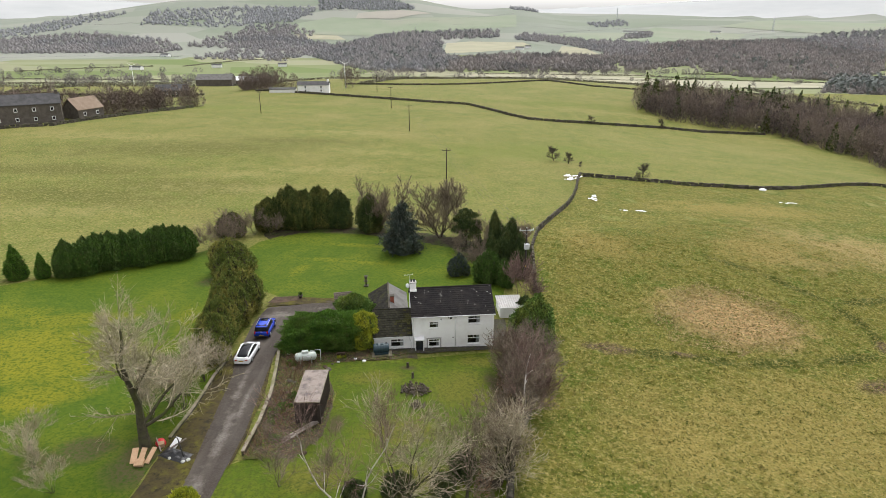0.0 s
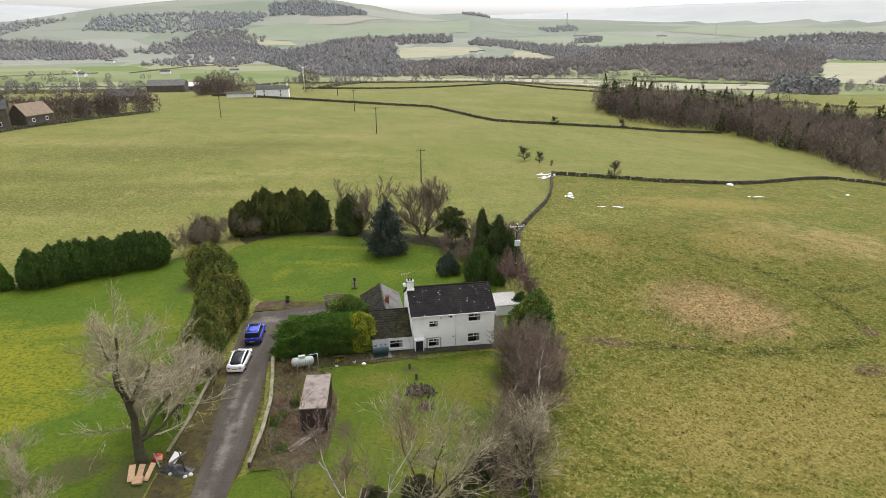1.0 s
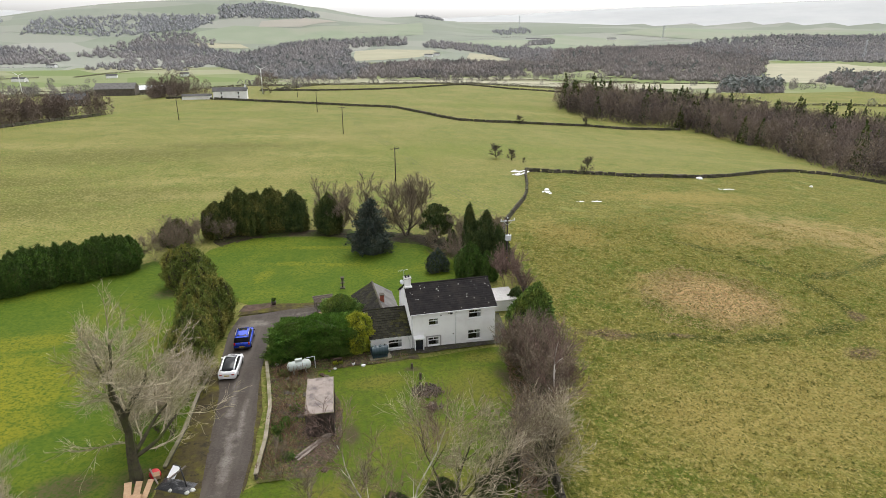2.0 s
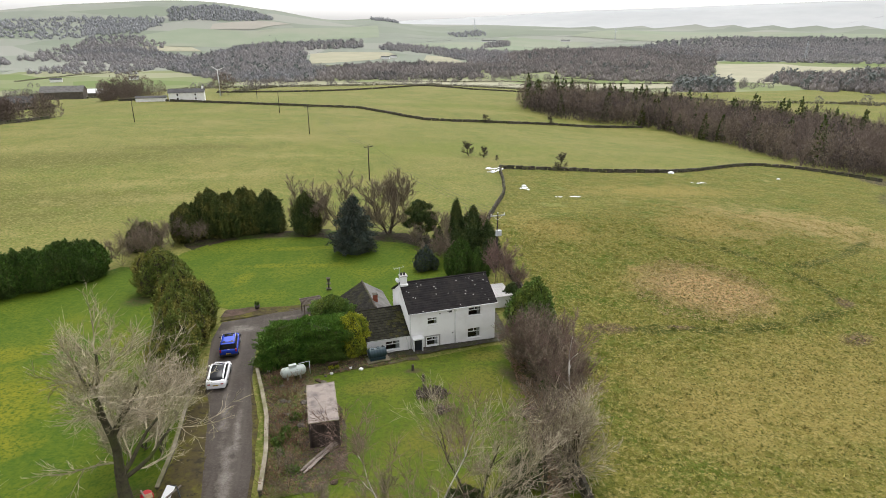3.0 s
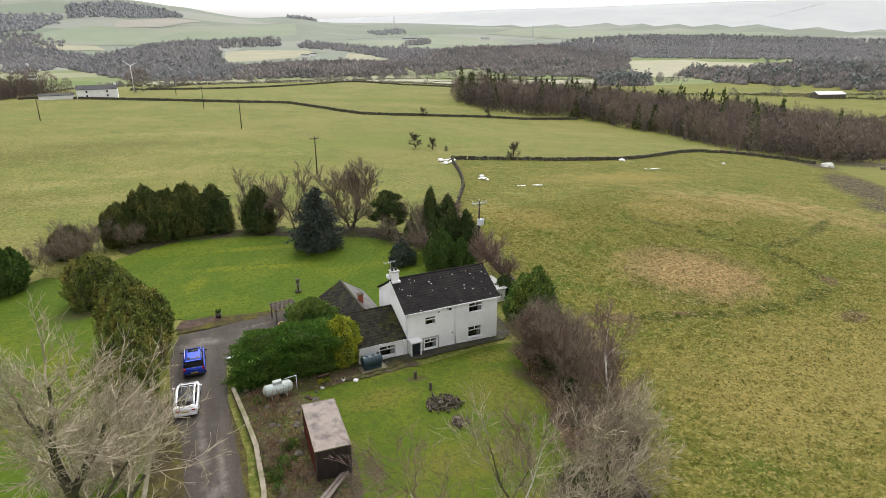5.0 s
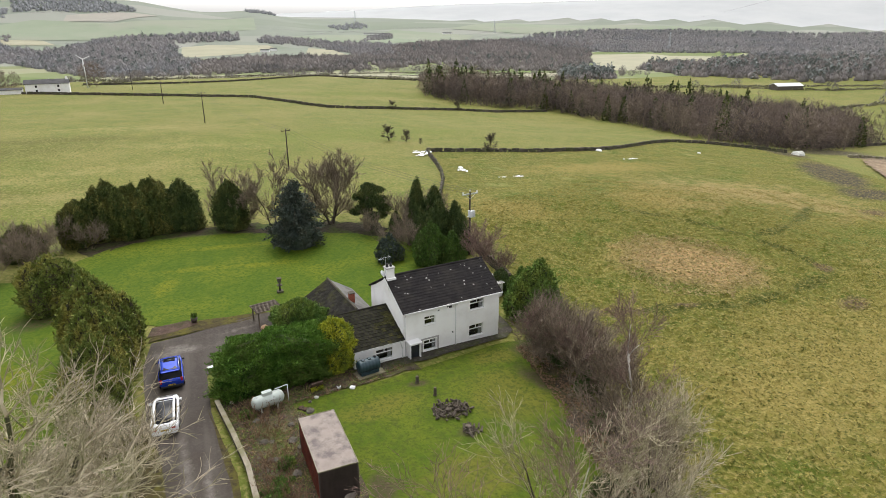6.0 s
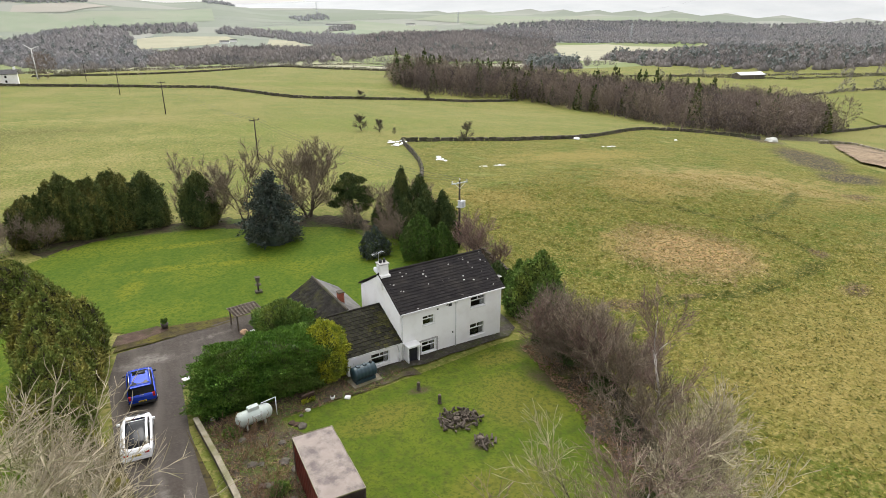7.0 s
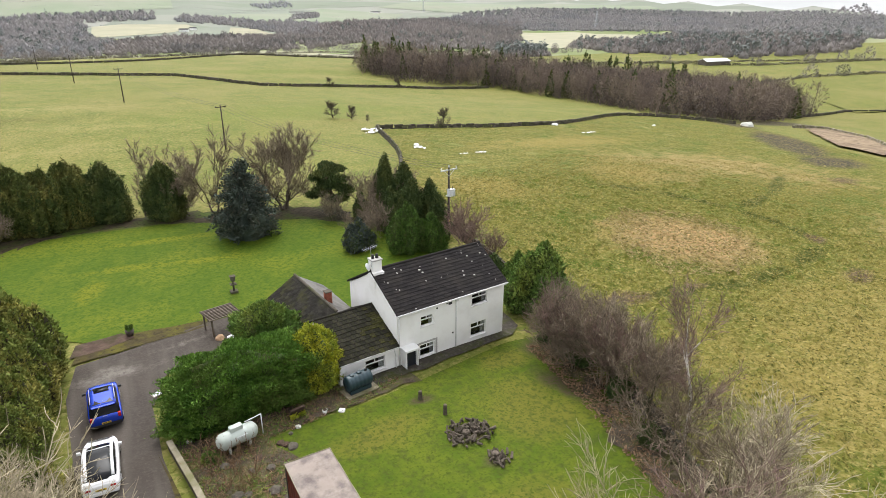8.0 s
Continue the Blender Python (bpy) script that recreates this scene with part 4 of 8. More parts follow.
def build_leanto():
    """White flat-roofed shed behind the gable."""
    S = thing("outhouse", pose(7.9, 77.6, height(9, 78) - 0.55, 0, 0, 4), "low white outhouse with a pale sheet roof behind the cottage", "outhouse")
    boxed("wall", (0, 0.2, 0, 3.6, -0.5, 2.1), RENDER_WHITE, S)
    boxed("wall", (3.0, 3.2, 0, 3.6, -0.5, 2.1), RENDER_WHITE, S)
    boxed("wall", (0.203, 2.997, 0, 0.2, -0.5, 2.1), RENDER_WHITE, S)
    boxed("wall", (0.203, 2.997, 3.4, 3.6, -0.5, 2.1), RENDER_WHITE, S)
    verts, faces = [], []
    k = 44
    for i in range(k + 1):
        x = -0.15 + 3.5 * i / k
        z = 2.14 + 0.02 * math.cos(i * math.pi / 2) + 0.06 * i / k
        verts += [(x, -0.2, z), (x, 3.8, z + 0.1), (x, -0.2, z - 0.03), (x, 3.8, z + 0.07)]
    for i in range(k):
        a, b = 4 * i, 4 * i + 4
        faces += [(a, b, b + 1, a + 1), (a + 2, a + 3, b + 3, b + 2), (a, a + 2, b + 2, b), (a + 1, b + 1, b + 3, a + 3)]
    mesh("corrugated_roof", verts, faces, GREY_PAINT, S, "pale corrugated sheet roof")


build_leanto()

# ---------------------------------------------------------------- plants


def tube_mesh(name, segs, mats, sides=4):
    """segs: start, end, two radii, material index; each one a tapered prism."""
    p = np.array([s[0] for s in segs]), np.array([s[1] for s in segs])
    r = np.array([s[2] for s in segs]), np.array([s[3] for s in segs])
    d = p[1] - p[0]
    d /= np.linalg.norm(d, axis=1, keepdims=True) + 1e-9
    ref = np.where(np.abs(d[:, 2:3]) < 0.9, np.array([[0, 0, 1.0]]), np.array([[1.0, 0, 0]]))
    u = np.cross(d, ref)
    u /= np.linalg.norm(u, axis=1, keepdims=True) + 1e-9
    w = np.cross(d, u)
    rings = []
    for e in (0, 1):
        for i in range(sides):
            a = 2 * math.pi * i / sides
            rings.append(p[e] + (u * math.cos(a) + w * math.sin(a)) * r[e][:, None])
    verts = np.stack(rings, 1).reshape(-1, 3)
    base = np.arange(len(segs))[:, None] * 2 * sides
    faces = []
    for i in range(sides):
        j = (i + 1) % sides
        faces.append(base + np.array([[i, j, sides + j, sides + i]]))
    faces = np.stack(faces, 1).reshape(-1, 4)
    me = bpy.data.meshes.new(name)
    me.from_pydata(verts.tolist(), [], faces.tolist())
    for m in mats:
        me.materials.append(m)
    me.polygons.foreach_set("material_index", np.repeat([s[4] for s in segs], sides).tolist())
    return me


def grow(rnd, segs, p, d, length, r, depth, top, spread_a, droop, thin, kinks=4, bend=0.2, dense=0.6):
    """One limb and, from it, its branches."""
    p, d = np.array(p, float), np.array(d, float)
    n = kinks if depth < top - 1 else 3
    pts = [p]
    for i in range(n):
        lift = 0.13 if depth < 3 else 0.05
        d = d + np.array([rnd.gauss(0, bend * 0.9), rnd.gauss(0, bend * 0.9), rnd.gauss(lift, bend * 0.5) - droop * depth])
        d /= np.linalg.norm(d)
        q = pts[-1] + d * length / n
        ra, rb = r * (1 - 0.5 * i / n), r * (1 - 0.5 * (i + 1) / n)
        segs.append((pts[-1], q, max(ra, thin), max(rb, thin * 0.75), 0 if depth < 3 and ra > thin * 2.2 else 1))
        pts.append(q)
        if depth < top and (i > 0 or depth > 1):
            for _ in range(2 if rnd.random() < dense else 1):
                ax = np.array([rnd.gauss(0, 1), rnd.gauss(0, 1), rnd.gauss(0, 0.5)])
                ax -= d * ax.dot(d)
                ax /= np.linalg.norm(ax) + 1e-9
                a = spread_a * rnd.uniform(0.7, 1.4)
                grow(rnd, segs, q, d * math.cos(a) + ax * math.sin(a), length * rnd.uniform(0.42, 0.74), rb * rnd.uniform(0.5, 0.74), depth + 1, top, spread_a, droop, thin, kinks, bend, dense)
    if depth < top:
        grow(rnd, segs, pts[-1], d, length * 0.62, r * 0.48, depth + 1, top, spread_a, droop, thin, kinks, bend, dense)


def twiglets(seed, segs, count, long, wide):
    """The finest twigs: slivers that leave the thin branches at a slant."""
    g = np.random.RandomState(seed)
    a, b = np.array([s[0] for s in segs]), np.array([s[1] for s in segs])
    k = g.randint(0, len(segs), count)
    d = (b - a)[k]
    p = a[k] + d * g.rand(count)[:, None]
    d = d / (np.linalg.norm(d, axis=1, keepdims=True) + 1e-9) + g.normal(0, 0.55, (count, 3)) + np.array([0, 0, 0.1])
    d /= np.linalg.norm(d, axis=1, keepdims=True)
    side = np.cross(d, g.normal(size=(count, 3)))
    side *= wide / (np.linalg.norm(side, axis=1, keepdims=True) + 1e-9)
    tip = p + d * (long * g.uniform(0.5, 1.5, count))[:, None]
    return np.stack([p - side, p + side, tip], 1).reshape(-1, 3), np.arange(3 * count).reshape(-1, 3)


def bare_tree(name, seed, high, stems=1, clear=0.25, spread_a=0.6, droop=0.0, thick=0.02, thin=0.012, top=4, lean=(0, 0), mats=(0, 1), label="", category="tree", group="", dense=0.6, wide=1.0, fuzz=1600):
    """Leafless tree: trunk or several stems, limbs and twigs, scaled to its height."""
    rnd = random.Random(seed)
    segs = []
    for s in range(stems):
        d = np.array([lean[0] + rnd.gauss(0, 0.12 if stems == 1 else 0.30), lean[1] + rnd.gauss(0, 0.12 if stems == 1 else 0.30), 1.0])
        d /= np.linalg.norm(d)
        r0 = high * thick * (1.0 if stems == 1 else 0.6)
        p = np.array([rnd.gauss(0, 0.12) * (stems > 1), rnd.gauss(0, 0.12) * (stems > 1), -0.4])
        q = p + d * high * clear
        m = (p + q) / 2 + np.array([rnd.gauss(0, 0.02), rnd.gauss(0, 0.02), 0]) * high
        segs += [(p, m, r0 * 1.35, r0, 0), (m, q, r0, r0 * 0.85, 0)]
        grow(rnd, segs, q, d, high * 0.36, r0 * 0.8, 1, top, spread_a, droop, thin, 4, 0.2, dense)
        if clear > 0.12:
            for _ in range(3):
                a = rnd.uniform(0, 6.28)
                grow(rnd, segs, m + (q - m) * rnd.random(), np.array([math.cos(a) * 0.9, math.sin(a) * 0.9, 0.5]), high * 0.27, r0 * 0.42, 2, top, spread_a, droop, thin, 4, 0.2, dense)
    z = max(s[1][2] for s in segs)
    k = high / z
    segs = [(a * np.array([k * wide, k * wide, k]), b * np.array([k * wide, k * wide, k]), ra, rb, m) for a, b, ra, rb, m in segs]
    wood = [s for s in segs if s[4] == 0]
    twig = [(a, b, ra * 0.95, rb * 0.85, 0) for a, b, ra, rb, m in segs if m == 1]
    T = new(name)
    tagged(T, label, category, group)
    for nm, part_segs, mat, sides in (("trunk", wood, mats[0], 6), ("crown", twig, mats[1], 3)):
        ob = new(nm, tube_mesh(nm, part_segs, [mat], sides))
        ob.parent = T
    v, f = twiglets(seed, twig, fuzz, 0.030 * high + 0.18, thin * 0.9)
    tagged(mesh("brushwood", v.tolist(), f.tolist(), mats[1], ob), kind="stuff")
    return T


def sprays(rnd, points, normals, size, flat=0.35, wide=0.42):
    """Leaf sprays: small bent pairs of triangles that stand off the surface."""
    n = len(points)
    g = np.random.RandomState(rnd.randint(0, 10 ** 6))
    t = g.normal(size=(n, 3))
    d = normals * (1 - flat) + t * flat + np.array([0, 0, 0.35])
    d /= np.linalg.norm(d, axis=1, keepdims=True)
    side = np.cross(d, g.normal(size=(n, 3)))
    side /= np.linalg.norm(side, axis=1, keepdims=True) + 1e-9
    s = size * g.uniform(0.6, 1.5, n)[:, None]
    bend = np.cross(side, d) * s * g.uniform(-0.35, 0.35, n)[:, None]
    a = points - d * s * 0.35
    b, c = points + side * s * wide + d * s * 0.2, points - side * s * wide + d * s * 0.2
    e = points + d * s + bend
    verts = np.stack([a, b, e, c], 1).reshape(-1, 3)
    k = np.arange(n)[:, None] * 4
    faces = np.concatenate([k + np.array([[0, 1, 2]]), k + np.array([[0, 2, 3]])], 0)
    return verts, faces


def lump(a, h, lumps, seed):
    p = Vector((math.cos(a) * lumps + seed, math.sin(a) * lumps, h * lumps * 1.6))
    return 1.1 * noise.noise(p) + 0.6 * noise.noise(p * 2.7 + Vector((5, 5, 5))) + 0.4 * noise.noise(p * 6.1 + Vector((2, 8, 1)))


def lump_points(g, n, shape, lumps, seed, amp=0.34, fray=0.84):
    """Points and normals on a lumpy closed form; shape(u) gives radius by height 0..1 and size."""
    rx, ry, hz, prof, *sq = shape
    h = g.uniform(0.0, 1.0, n * 3)
    w = np.interp(h, np.linspace(0, 1, len(prof)), prof)
    h = h[g.uniform(0, max(prof), n * 3) < w + 0.05][:n]
    n = len(h)
    a = g.uniform(0, 2 * math.pi, n)
    w = np.interp(h, np.linspace(0, 1, len(prof)), prof)
    off = np.array([lump(x, k, lumps, seed) for x, k in zip(a, h)])
    k = w * (1 + amp * off) * g.uniform(fray, 1.06, n)
    if sq:
        k = k * (np.abs(np.cos(a)) ** sq[0] + np.abs(np.sin(a)) ** sq[0]) ** (-1 / sq[0])
    pts = np.stack([rx * k * np.cos(a), ry * k * np.sin(a), hz * (h + 0.06 * off)], 1)
    dp = np.gradient(np.array(prof), 1 / (len(prof) - 1))
    sl = np.interp(h, np.linspace(0, 1, len(prof)), dp)
    nrm = np.stack([np.cos(a) / rx, np.sin(a) / ry, -sl / hz], 1)
    nrm /= np.linalg.norm(nrm, axis=1, keepdims=True)
    return pts, nrm


def core(name, shape, lumps, seed, mat, parent, shrink=0.86):
    rx, ry, hz, prof, *sq = shape
    verts, faces = [], []
    nu, nv = 26, 16
    for j in range(nv + 1):
        h = j / nv
        w = float(np.interp(h, np.linspace(0, 1, len(prof)), prof))
        for i in range(nu):
            a = 2 * math.pi * i / nu
            off = lump(a, h, lumps, seed)
            k = w * (1 + 0.34 * off) * shrink
            if sq:
                k *= (abs(math.cos(a)) ** sq[0] + abs(math.sin(a)) ** sq[0]) ** (-1 / sq[0])
            verts.append((rx * k * math.cos(a), ry * k * math.sin(a), hz * (h * 0.95 + 0.06 * off)))
    for j in range(nv):
        for i in range(nu):
            k = (i + 1) % nu
            faces.append((j * nu + i, j * nu + k, (j + 1) * nu + k, (j + 1) * nu + i))
    faces.append(tuple(range(nu))[::-1])
    faces.append(tuple(nv * nu + i for i in range(nu)))
    return mesh(name, verts, faces, mat, parent)


ROUND = [0.55, 0.85, 0.98, 1.0, 0.97, 0.88, 0.72, 0.45, 0.05]
CONE = [0.85, 1.0, 0.95, 0.84, 0.7, 0.54, 0.38, 0.2, 0.03]
BULLET = [0.8, 0.97, 1.0, 0.98, 0.93, 0.83, 0.66, 0.42, 0.04]


def evergreen(name, seed, rx, ry, hz, prof, mat, n=5000, size=0.3, lumps=1.6, trunk=0.12, label="", category="conifer", group="", inner=DARKLEAF, square=0):
    T = new(name)
    tagged(T, label, category, group)
    rnd, g = random.Random(seed), np.random.RandomState(seed)
    shape = (rx, ry, hz, prof, square) if square else (rx, ry, hz, prof)
    fine = n > 20000
    pts, nrm = lump_points(g, int(n * (1.7 if fine else 3.4)), shape, lumps, seed * 1.7, 0.34, 0.8)
    v, f = sprays(rnd, pts, nrm, size * (1.0 if fine else 0.6), 0.42, 0.26)
    crown = mesh("crown", v.tolist(), f.tolist(), mat, T)
    # Core blocks light through the crown; its DARKLEAF colour paints shade in the gaps.
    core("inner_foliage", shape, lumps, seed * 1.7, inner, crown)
    bm = bmesh.new()
    cyl(bm, (0, 0, -0.4), (0, 0, hz * 0.5), trunk, trunk * 0.6, 8)
    part("trunk", bm, BARK, T)
    return T


def clump(name, seed, spires, mat, n=900, size=0.3, label="", category="conifer", group="", inner=DARKLEAF, prof=ROUND, lumps=2.4):
    """A conifer of several upright leaders grown together; spires: x, y, radius, height."""
    T = new(name)
    tagged(T, label, category, group)
    rnd, g = random.Random(seed), np.random.RandomState(seed)
    vs, fs, b, cores = [], [], 0, []
    bm = bmesh.new()
    for i, (x, y, r, h) in enumerate(spires):
        shape = (r, r * rnd.uniform(0.85, 1.1), h, prof)
        pts, nrm = lump_points(g, int(1.9 * n * r * h / 3.6), shape, lumps, seed * 1.7 + i * 3.1, 0.5, 0.72)
        nrm = nrm * 0.8 + np.array([0, 0, 0.3])
        v, f = sprays(rnd, pts + np.array([x, y, 0]), nrm, size * 0.66, 0.5, 0.28)
        vs.append(v)
        fs.append(f + b)
        b += len(v)
        cores.append((x, y, shape, seed * 1.7 + i * 3.1))
        cyl(bm, (x * 0.6, y * 0.6, -0.4), (x, y, h * 0.6), 0.11, 0.05, 6)
    crown = mesh("crown", np.concatenate(vs).tolist(), np.concatenate(fs).tolist(), mat, T)
    # DARKLEAF cores put gap shade into colour; BROWNLEAF ones are brown inner growth.
    for x, y, shape, s in cores:
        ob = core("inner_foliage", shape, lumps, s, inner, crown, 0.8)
        ob.matrix_basis = Matrix.Translation((x, y, 0))
    part("trunk", bm, BARK, T)
    return T


def spires(seed, n, rx, ry, r, h, low=0.7):
    """Leaders spread over an oval, tallest in the middle."""
    rnd = random.Random(seed)
    out = [(0.0, 0.0, r * 1.1, h)]
    for i in range(n - 1):
        a, k = 2.4 * i + rnd.uniform(-0.3, 0.3), math.sqrt((i + 0.8) / n)
        out.append((rx * k * math.cos(a), ry * k * math.sin(a), r * rnd.uniform(0.75, 1.15), h * (1 - (1 - low) * k * k) * rnd.uniform(0.8, 1.08)))
    return out


def spruce(name, seed, r, hz, mat, label, n_tiers=17):
    """Drooping tiers of boughs round a stem, with needle sprays along each bough."""
    T = new(name)
    tagged(T, label, "conifer")
    rnd, g = random.Random(seed), np.random.RandomState(seed)
    bm = bmesh.new()
    cyl(bm, (0, 0, -0.4), (0, 0, hz), 0.17, 0.02, 8)
    part("trunk", bm, BARK, T)
    pts, nrm, segs = [], [], []
    for k in range(n_tiers):
        h = (0.07 + 0.92 * k / n_tiers) * hz
        rr = r * min(1.0, 0.78 + 0.5 * k / n_tiers) * (1 - (k / n_tiers) ** 1.5) ** 0.8 * rnd.uniform(0.78, 1.12)
        for b in range(max(7, int(19 * (1 - 0.5 * k / n_tiers)))):
            a, ln = rnd.uniform(0, 6.28), rr * rnd.uniform(0.65, 1.18) + 0.15
            tip = np.array([math.cos(a) * ln, math.sin(a) * ln, h - 0.30 * ln + rnd.gauss(0, 0.25)])
            root = np.array([0, 0, h + 0.25])
            segs.append((root, tip, 0.03, 0.012, 0))
            m = max(8, int(ln * 26))
            for i in range(m):
                u = 0.2 + 0.8 * (i + rnd.random()) / m
                q = root + (tip - root) * u
                q = q + np.array([rnd.gauss(0, 0.22), rnd.gauss(0, 0.22), rnd.gauss(-0.08, 0.14) - 0.15 * math.sin(u * 3.1)])
                pts.append(q)
                nrm.append(np.array([math.cos(a), math.sin(a), -0.25]))
    pts, nrm = np.array(pts), np.array(nrm)
    v, f = sprays(rnd, pts, nrm, 0.24, 0.45, 0.3)
    crown = mesh("crown", v.tolist(), f.tolist(), mat, T)
    core("inner_foliage", (r * 0.62, r * 0.62, hz * 0.86, CONE), 2.0, seed, mat, crown)
    ob = new("bough", tube_mesh("bough", segs, [BARK], 4))
    ob.parent = crown
    return T


def cloud_pine(name, seed, high, wide, mat, label, pads=15):
    """A pine of loose flattened pads on crooked boughs."""
    T = new(name)
    tagged(T, label, "conifer")
    rnd, g = random.Random(seed), np.random.RandomState(seed)
    segs, vs, fs, b = [(np.array([0, 0, -0.4]), np.array([0.2, 0.1, high * 0.8]), 0.2, 0.08, 0)], [], [], 0
    for i in range(pads):
        k = (i + 0.5) / pads
        a, r = 2.4 * i + rnd.uniform(-0.4, 0.4), wide * (1 - 0.65 * k * k) * rnd.uniform(0.35, 0.9)
        c = np.array([math.cos(a) * r, math.sin(a) * r, high * (0.28 + 0.68 * k)])
        segs.append((np.array([0.1, 0.05, c[2] - 0.5]), c, 0.06, 0.03, 0))
        pr = rnd.uniform(0.8, 1.35)
        pts, nrm = lump_points(g, 900, (pr, pr, pr * 0.9, ROUND), 2.4, seed + i, 0.5, 0.4)
        v, f = sprays(rnd, pts + c - np.array([0, 0, pr * 0.4]), nrm, 0.2, 0.5, 0.28)
        vs.append(v)
        fs.append(f + b)
        b += len(v)
    mesh("crown", np.concatenate(vs).tolist(), np.concatenate(fs).tolist(), mat, T)
    ob = new("trunk", tube_mesh("trunk", segs, [BARK], 6))
    ob.parent = T
    return T


def put(ob, x, y, turn=0.0, size=1.0, dz=0.0):
    ob.matrix_world = pose(x, y, height(x, y) + dz, 0, 0, turn) @ Matrix.Scale(size, 4)
    return ob


def again(ob, x, y, turn=0.0, size=1.0, dz=0.0):
    c = copy_thing(ob, pose(x, y, height(x, y) + dz, 0, 0, turn))
    c.matrix_basis = pose(x, y, height(x, y) + dz, 0, 0, turn) @ Matrix.Scale(size, 4)
    return c


# the rear tree belt
put(spruce("spruce_tree", 11, 4.4, 9.7, BLUESPRUCE, "dark blue-grey spruce standing on the lawn edge", 21), -7.2, 103.4)
yew = put(clump("conifer", 21, spires(21, 5, 1.6, 1.5, 1.9, 7.6, 0.62), DARKLEAF, 900, 0.34, "dark pointed conifer behind the lawn", "conifer", "rear conifers", prof=BULLET), -14.6, 117.4)
again(yew, -21.4, 120.8, 40, 1.04)
wide = put(clump("conifer", 23, spires(23, 20, 3.8, 2.6, 1.3, 8.2, 0.8), FEATHER, 900, 0.36, "broad dark ragged conifer behind the lawn", "conifer", "rear conifers"), -26.0, 121.8)
for x, y, a, s in ((-31.0, 122.2, 130, 1.02), (-35.2, 121.0, 250, 0.8)):
    again(wide, x, y, a, s)
tall = put(bare_tree("bare_tree", 31, 11.4, 3, 0.13, 0.52, -0.02, 0.03, 0.024, 5, (0, 0), (BARK, TWIG), "broad leafless grey-brown tree behind the lawn", "tree", "rear bare trees", 0.3, 1.15, 7000), -0.2, 111.2)
slim = put(bare_tree("bare_tree", 33, 12.0, 2, 0.22, 0.5, -0.02, 0.016, 0.022, 4, (0, 0), (BARK, TWIG), "slender leafless tree with fine upright twigs", "tree", "rear bare trees", 0.5, 1.1, 6000), -8.6, 115.0)
again(slim, -17.0, 120.0, 130, 0.86)
again(slim, -13.2, 117.5, 60, 0.72)
again(slim, 5.2, 106.5, 200, 0.55)
bush = put(bare_tree("bare_shrub", 35, 5.0, 6, 0.10, 0.65, 0.0, 0.010, 0.016, 4, (0, 0), (BARK, TWIG), "leafless brown twiggy shrub", "shrub", "bare shrubs", 0.2), -37.5, 117.0, 0, 1.1)
for x, y, a, s in ((-41.0, 112.6, 80, 1.35), (-38.6, 110.0, 10, 1.1), (-43.5, 108.0, 200, 1.1), (-46.0, 106.6, 300, 0.9), (-34.0, 117.0, 140, 0.9), (3.0, 103.0, 50, 0.8), (6.6, 99.0, 170, 1.0),
                   (8.0, 103.5, 250, 1.2), (11.8, 101.6, 30, 1.25), (13.6, 105.0, 310, 1.0), (3.4, 95.4, 120, 0.75), (6.0, 94.6, 20, 0.9), (12.8, 97.0, 220, 0.9)):
    again(bush, x, y, a, s)
redbush = put(bare_tree("bare_shrub", 37, 4.2, 6, 0.10, 0.5, -0.02, 0.010, 0.013, 4, (0, 0), (BARK, REDTWIG), "leafless reddish brown shrub behind the gable", "shrub", "reddish shrubs", 0.25), 11.6, 84.6, 0, 1.6)
again(redbush, 13.4, 82.4, 90, 0.95)
again(redbush, 13.4, 87.0, 200, 0.8)
for x, y, a, s in ((13.6, 103.0, 30, 0.9), (14.6, 106.4, 150, 1.0), (13.2, 99.6, 260, 0.9)):
    again(redbush, x, y, a, s)

put(cloud_pine("pine_tree", 41, 6.6, 3.0, DARKLEAF, "ragged dark pine with gaps in its crown"), 4.2, 106.0)
put(evergreen("cypress", 43, 1.05, 1.0, 8.8, BULLET, DARKLEAF, 2600, 0.3, 1.2, 0.12, "narrow dark column-shaped cypress", "conifer"), 8.7, 98.6)
dark = put(clump("conifer", 45, spires(45, 6, 1.4, 1.3, 1.1, 6.6, 0.66), DARKLEAF, 1000, 0.32, "dark green overgrown conifer", "conifer", "garden conifers"), 10.4, 95.0)
again(dark, 8.0, 95.8, 70, 0.85)
for x, y, a, k in ((11.6, 99.6, 20, 1.1), (12.6, 94.6, 110, 0.95), (9.8, 103.4, 200, 0.85)):
    again(dark, x, y, a, k)
again(dark, 11.8, 91.6, 160, 0.72)
again(dark, 6.2, 100.6, 260, 0.6)
again(wide, -41.6, 116.0, 20, 0.6)
green = put(clump("conifer", 47, spires(47, 6, 1.5, 1.4, 1.0, 5.6, 0.7), HEDGEDARK, 1000, 0.32, "green drooping conifer behind the house", "conifer", "green conifers"), 7.0, 89.4)
again(green, 9.4, 88.2, 120, 0.8)
put(clump("spruce_shrub", 49, spires(49, 9, 1.7, 1.5, 0.7, 3.6, 0.6), BLUESPRUCE, 800, 0.34, "low blue-grey conifer with spreading boughs", "conifer", lumps=3.6), 2.6, 92.6)

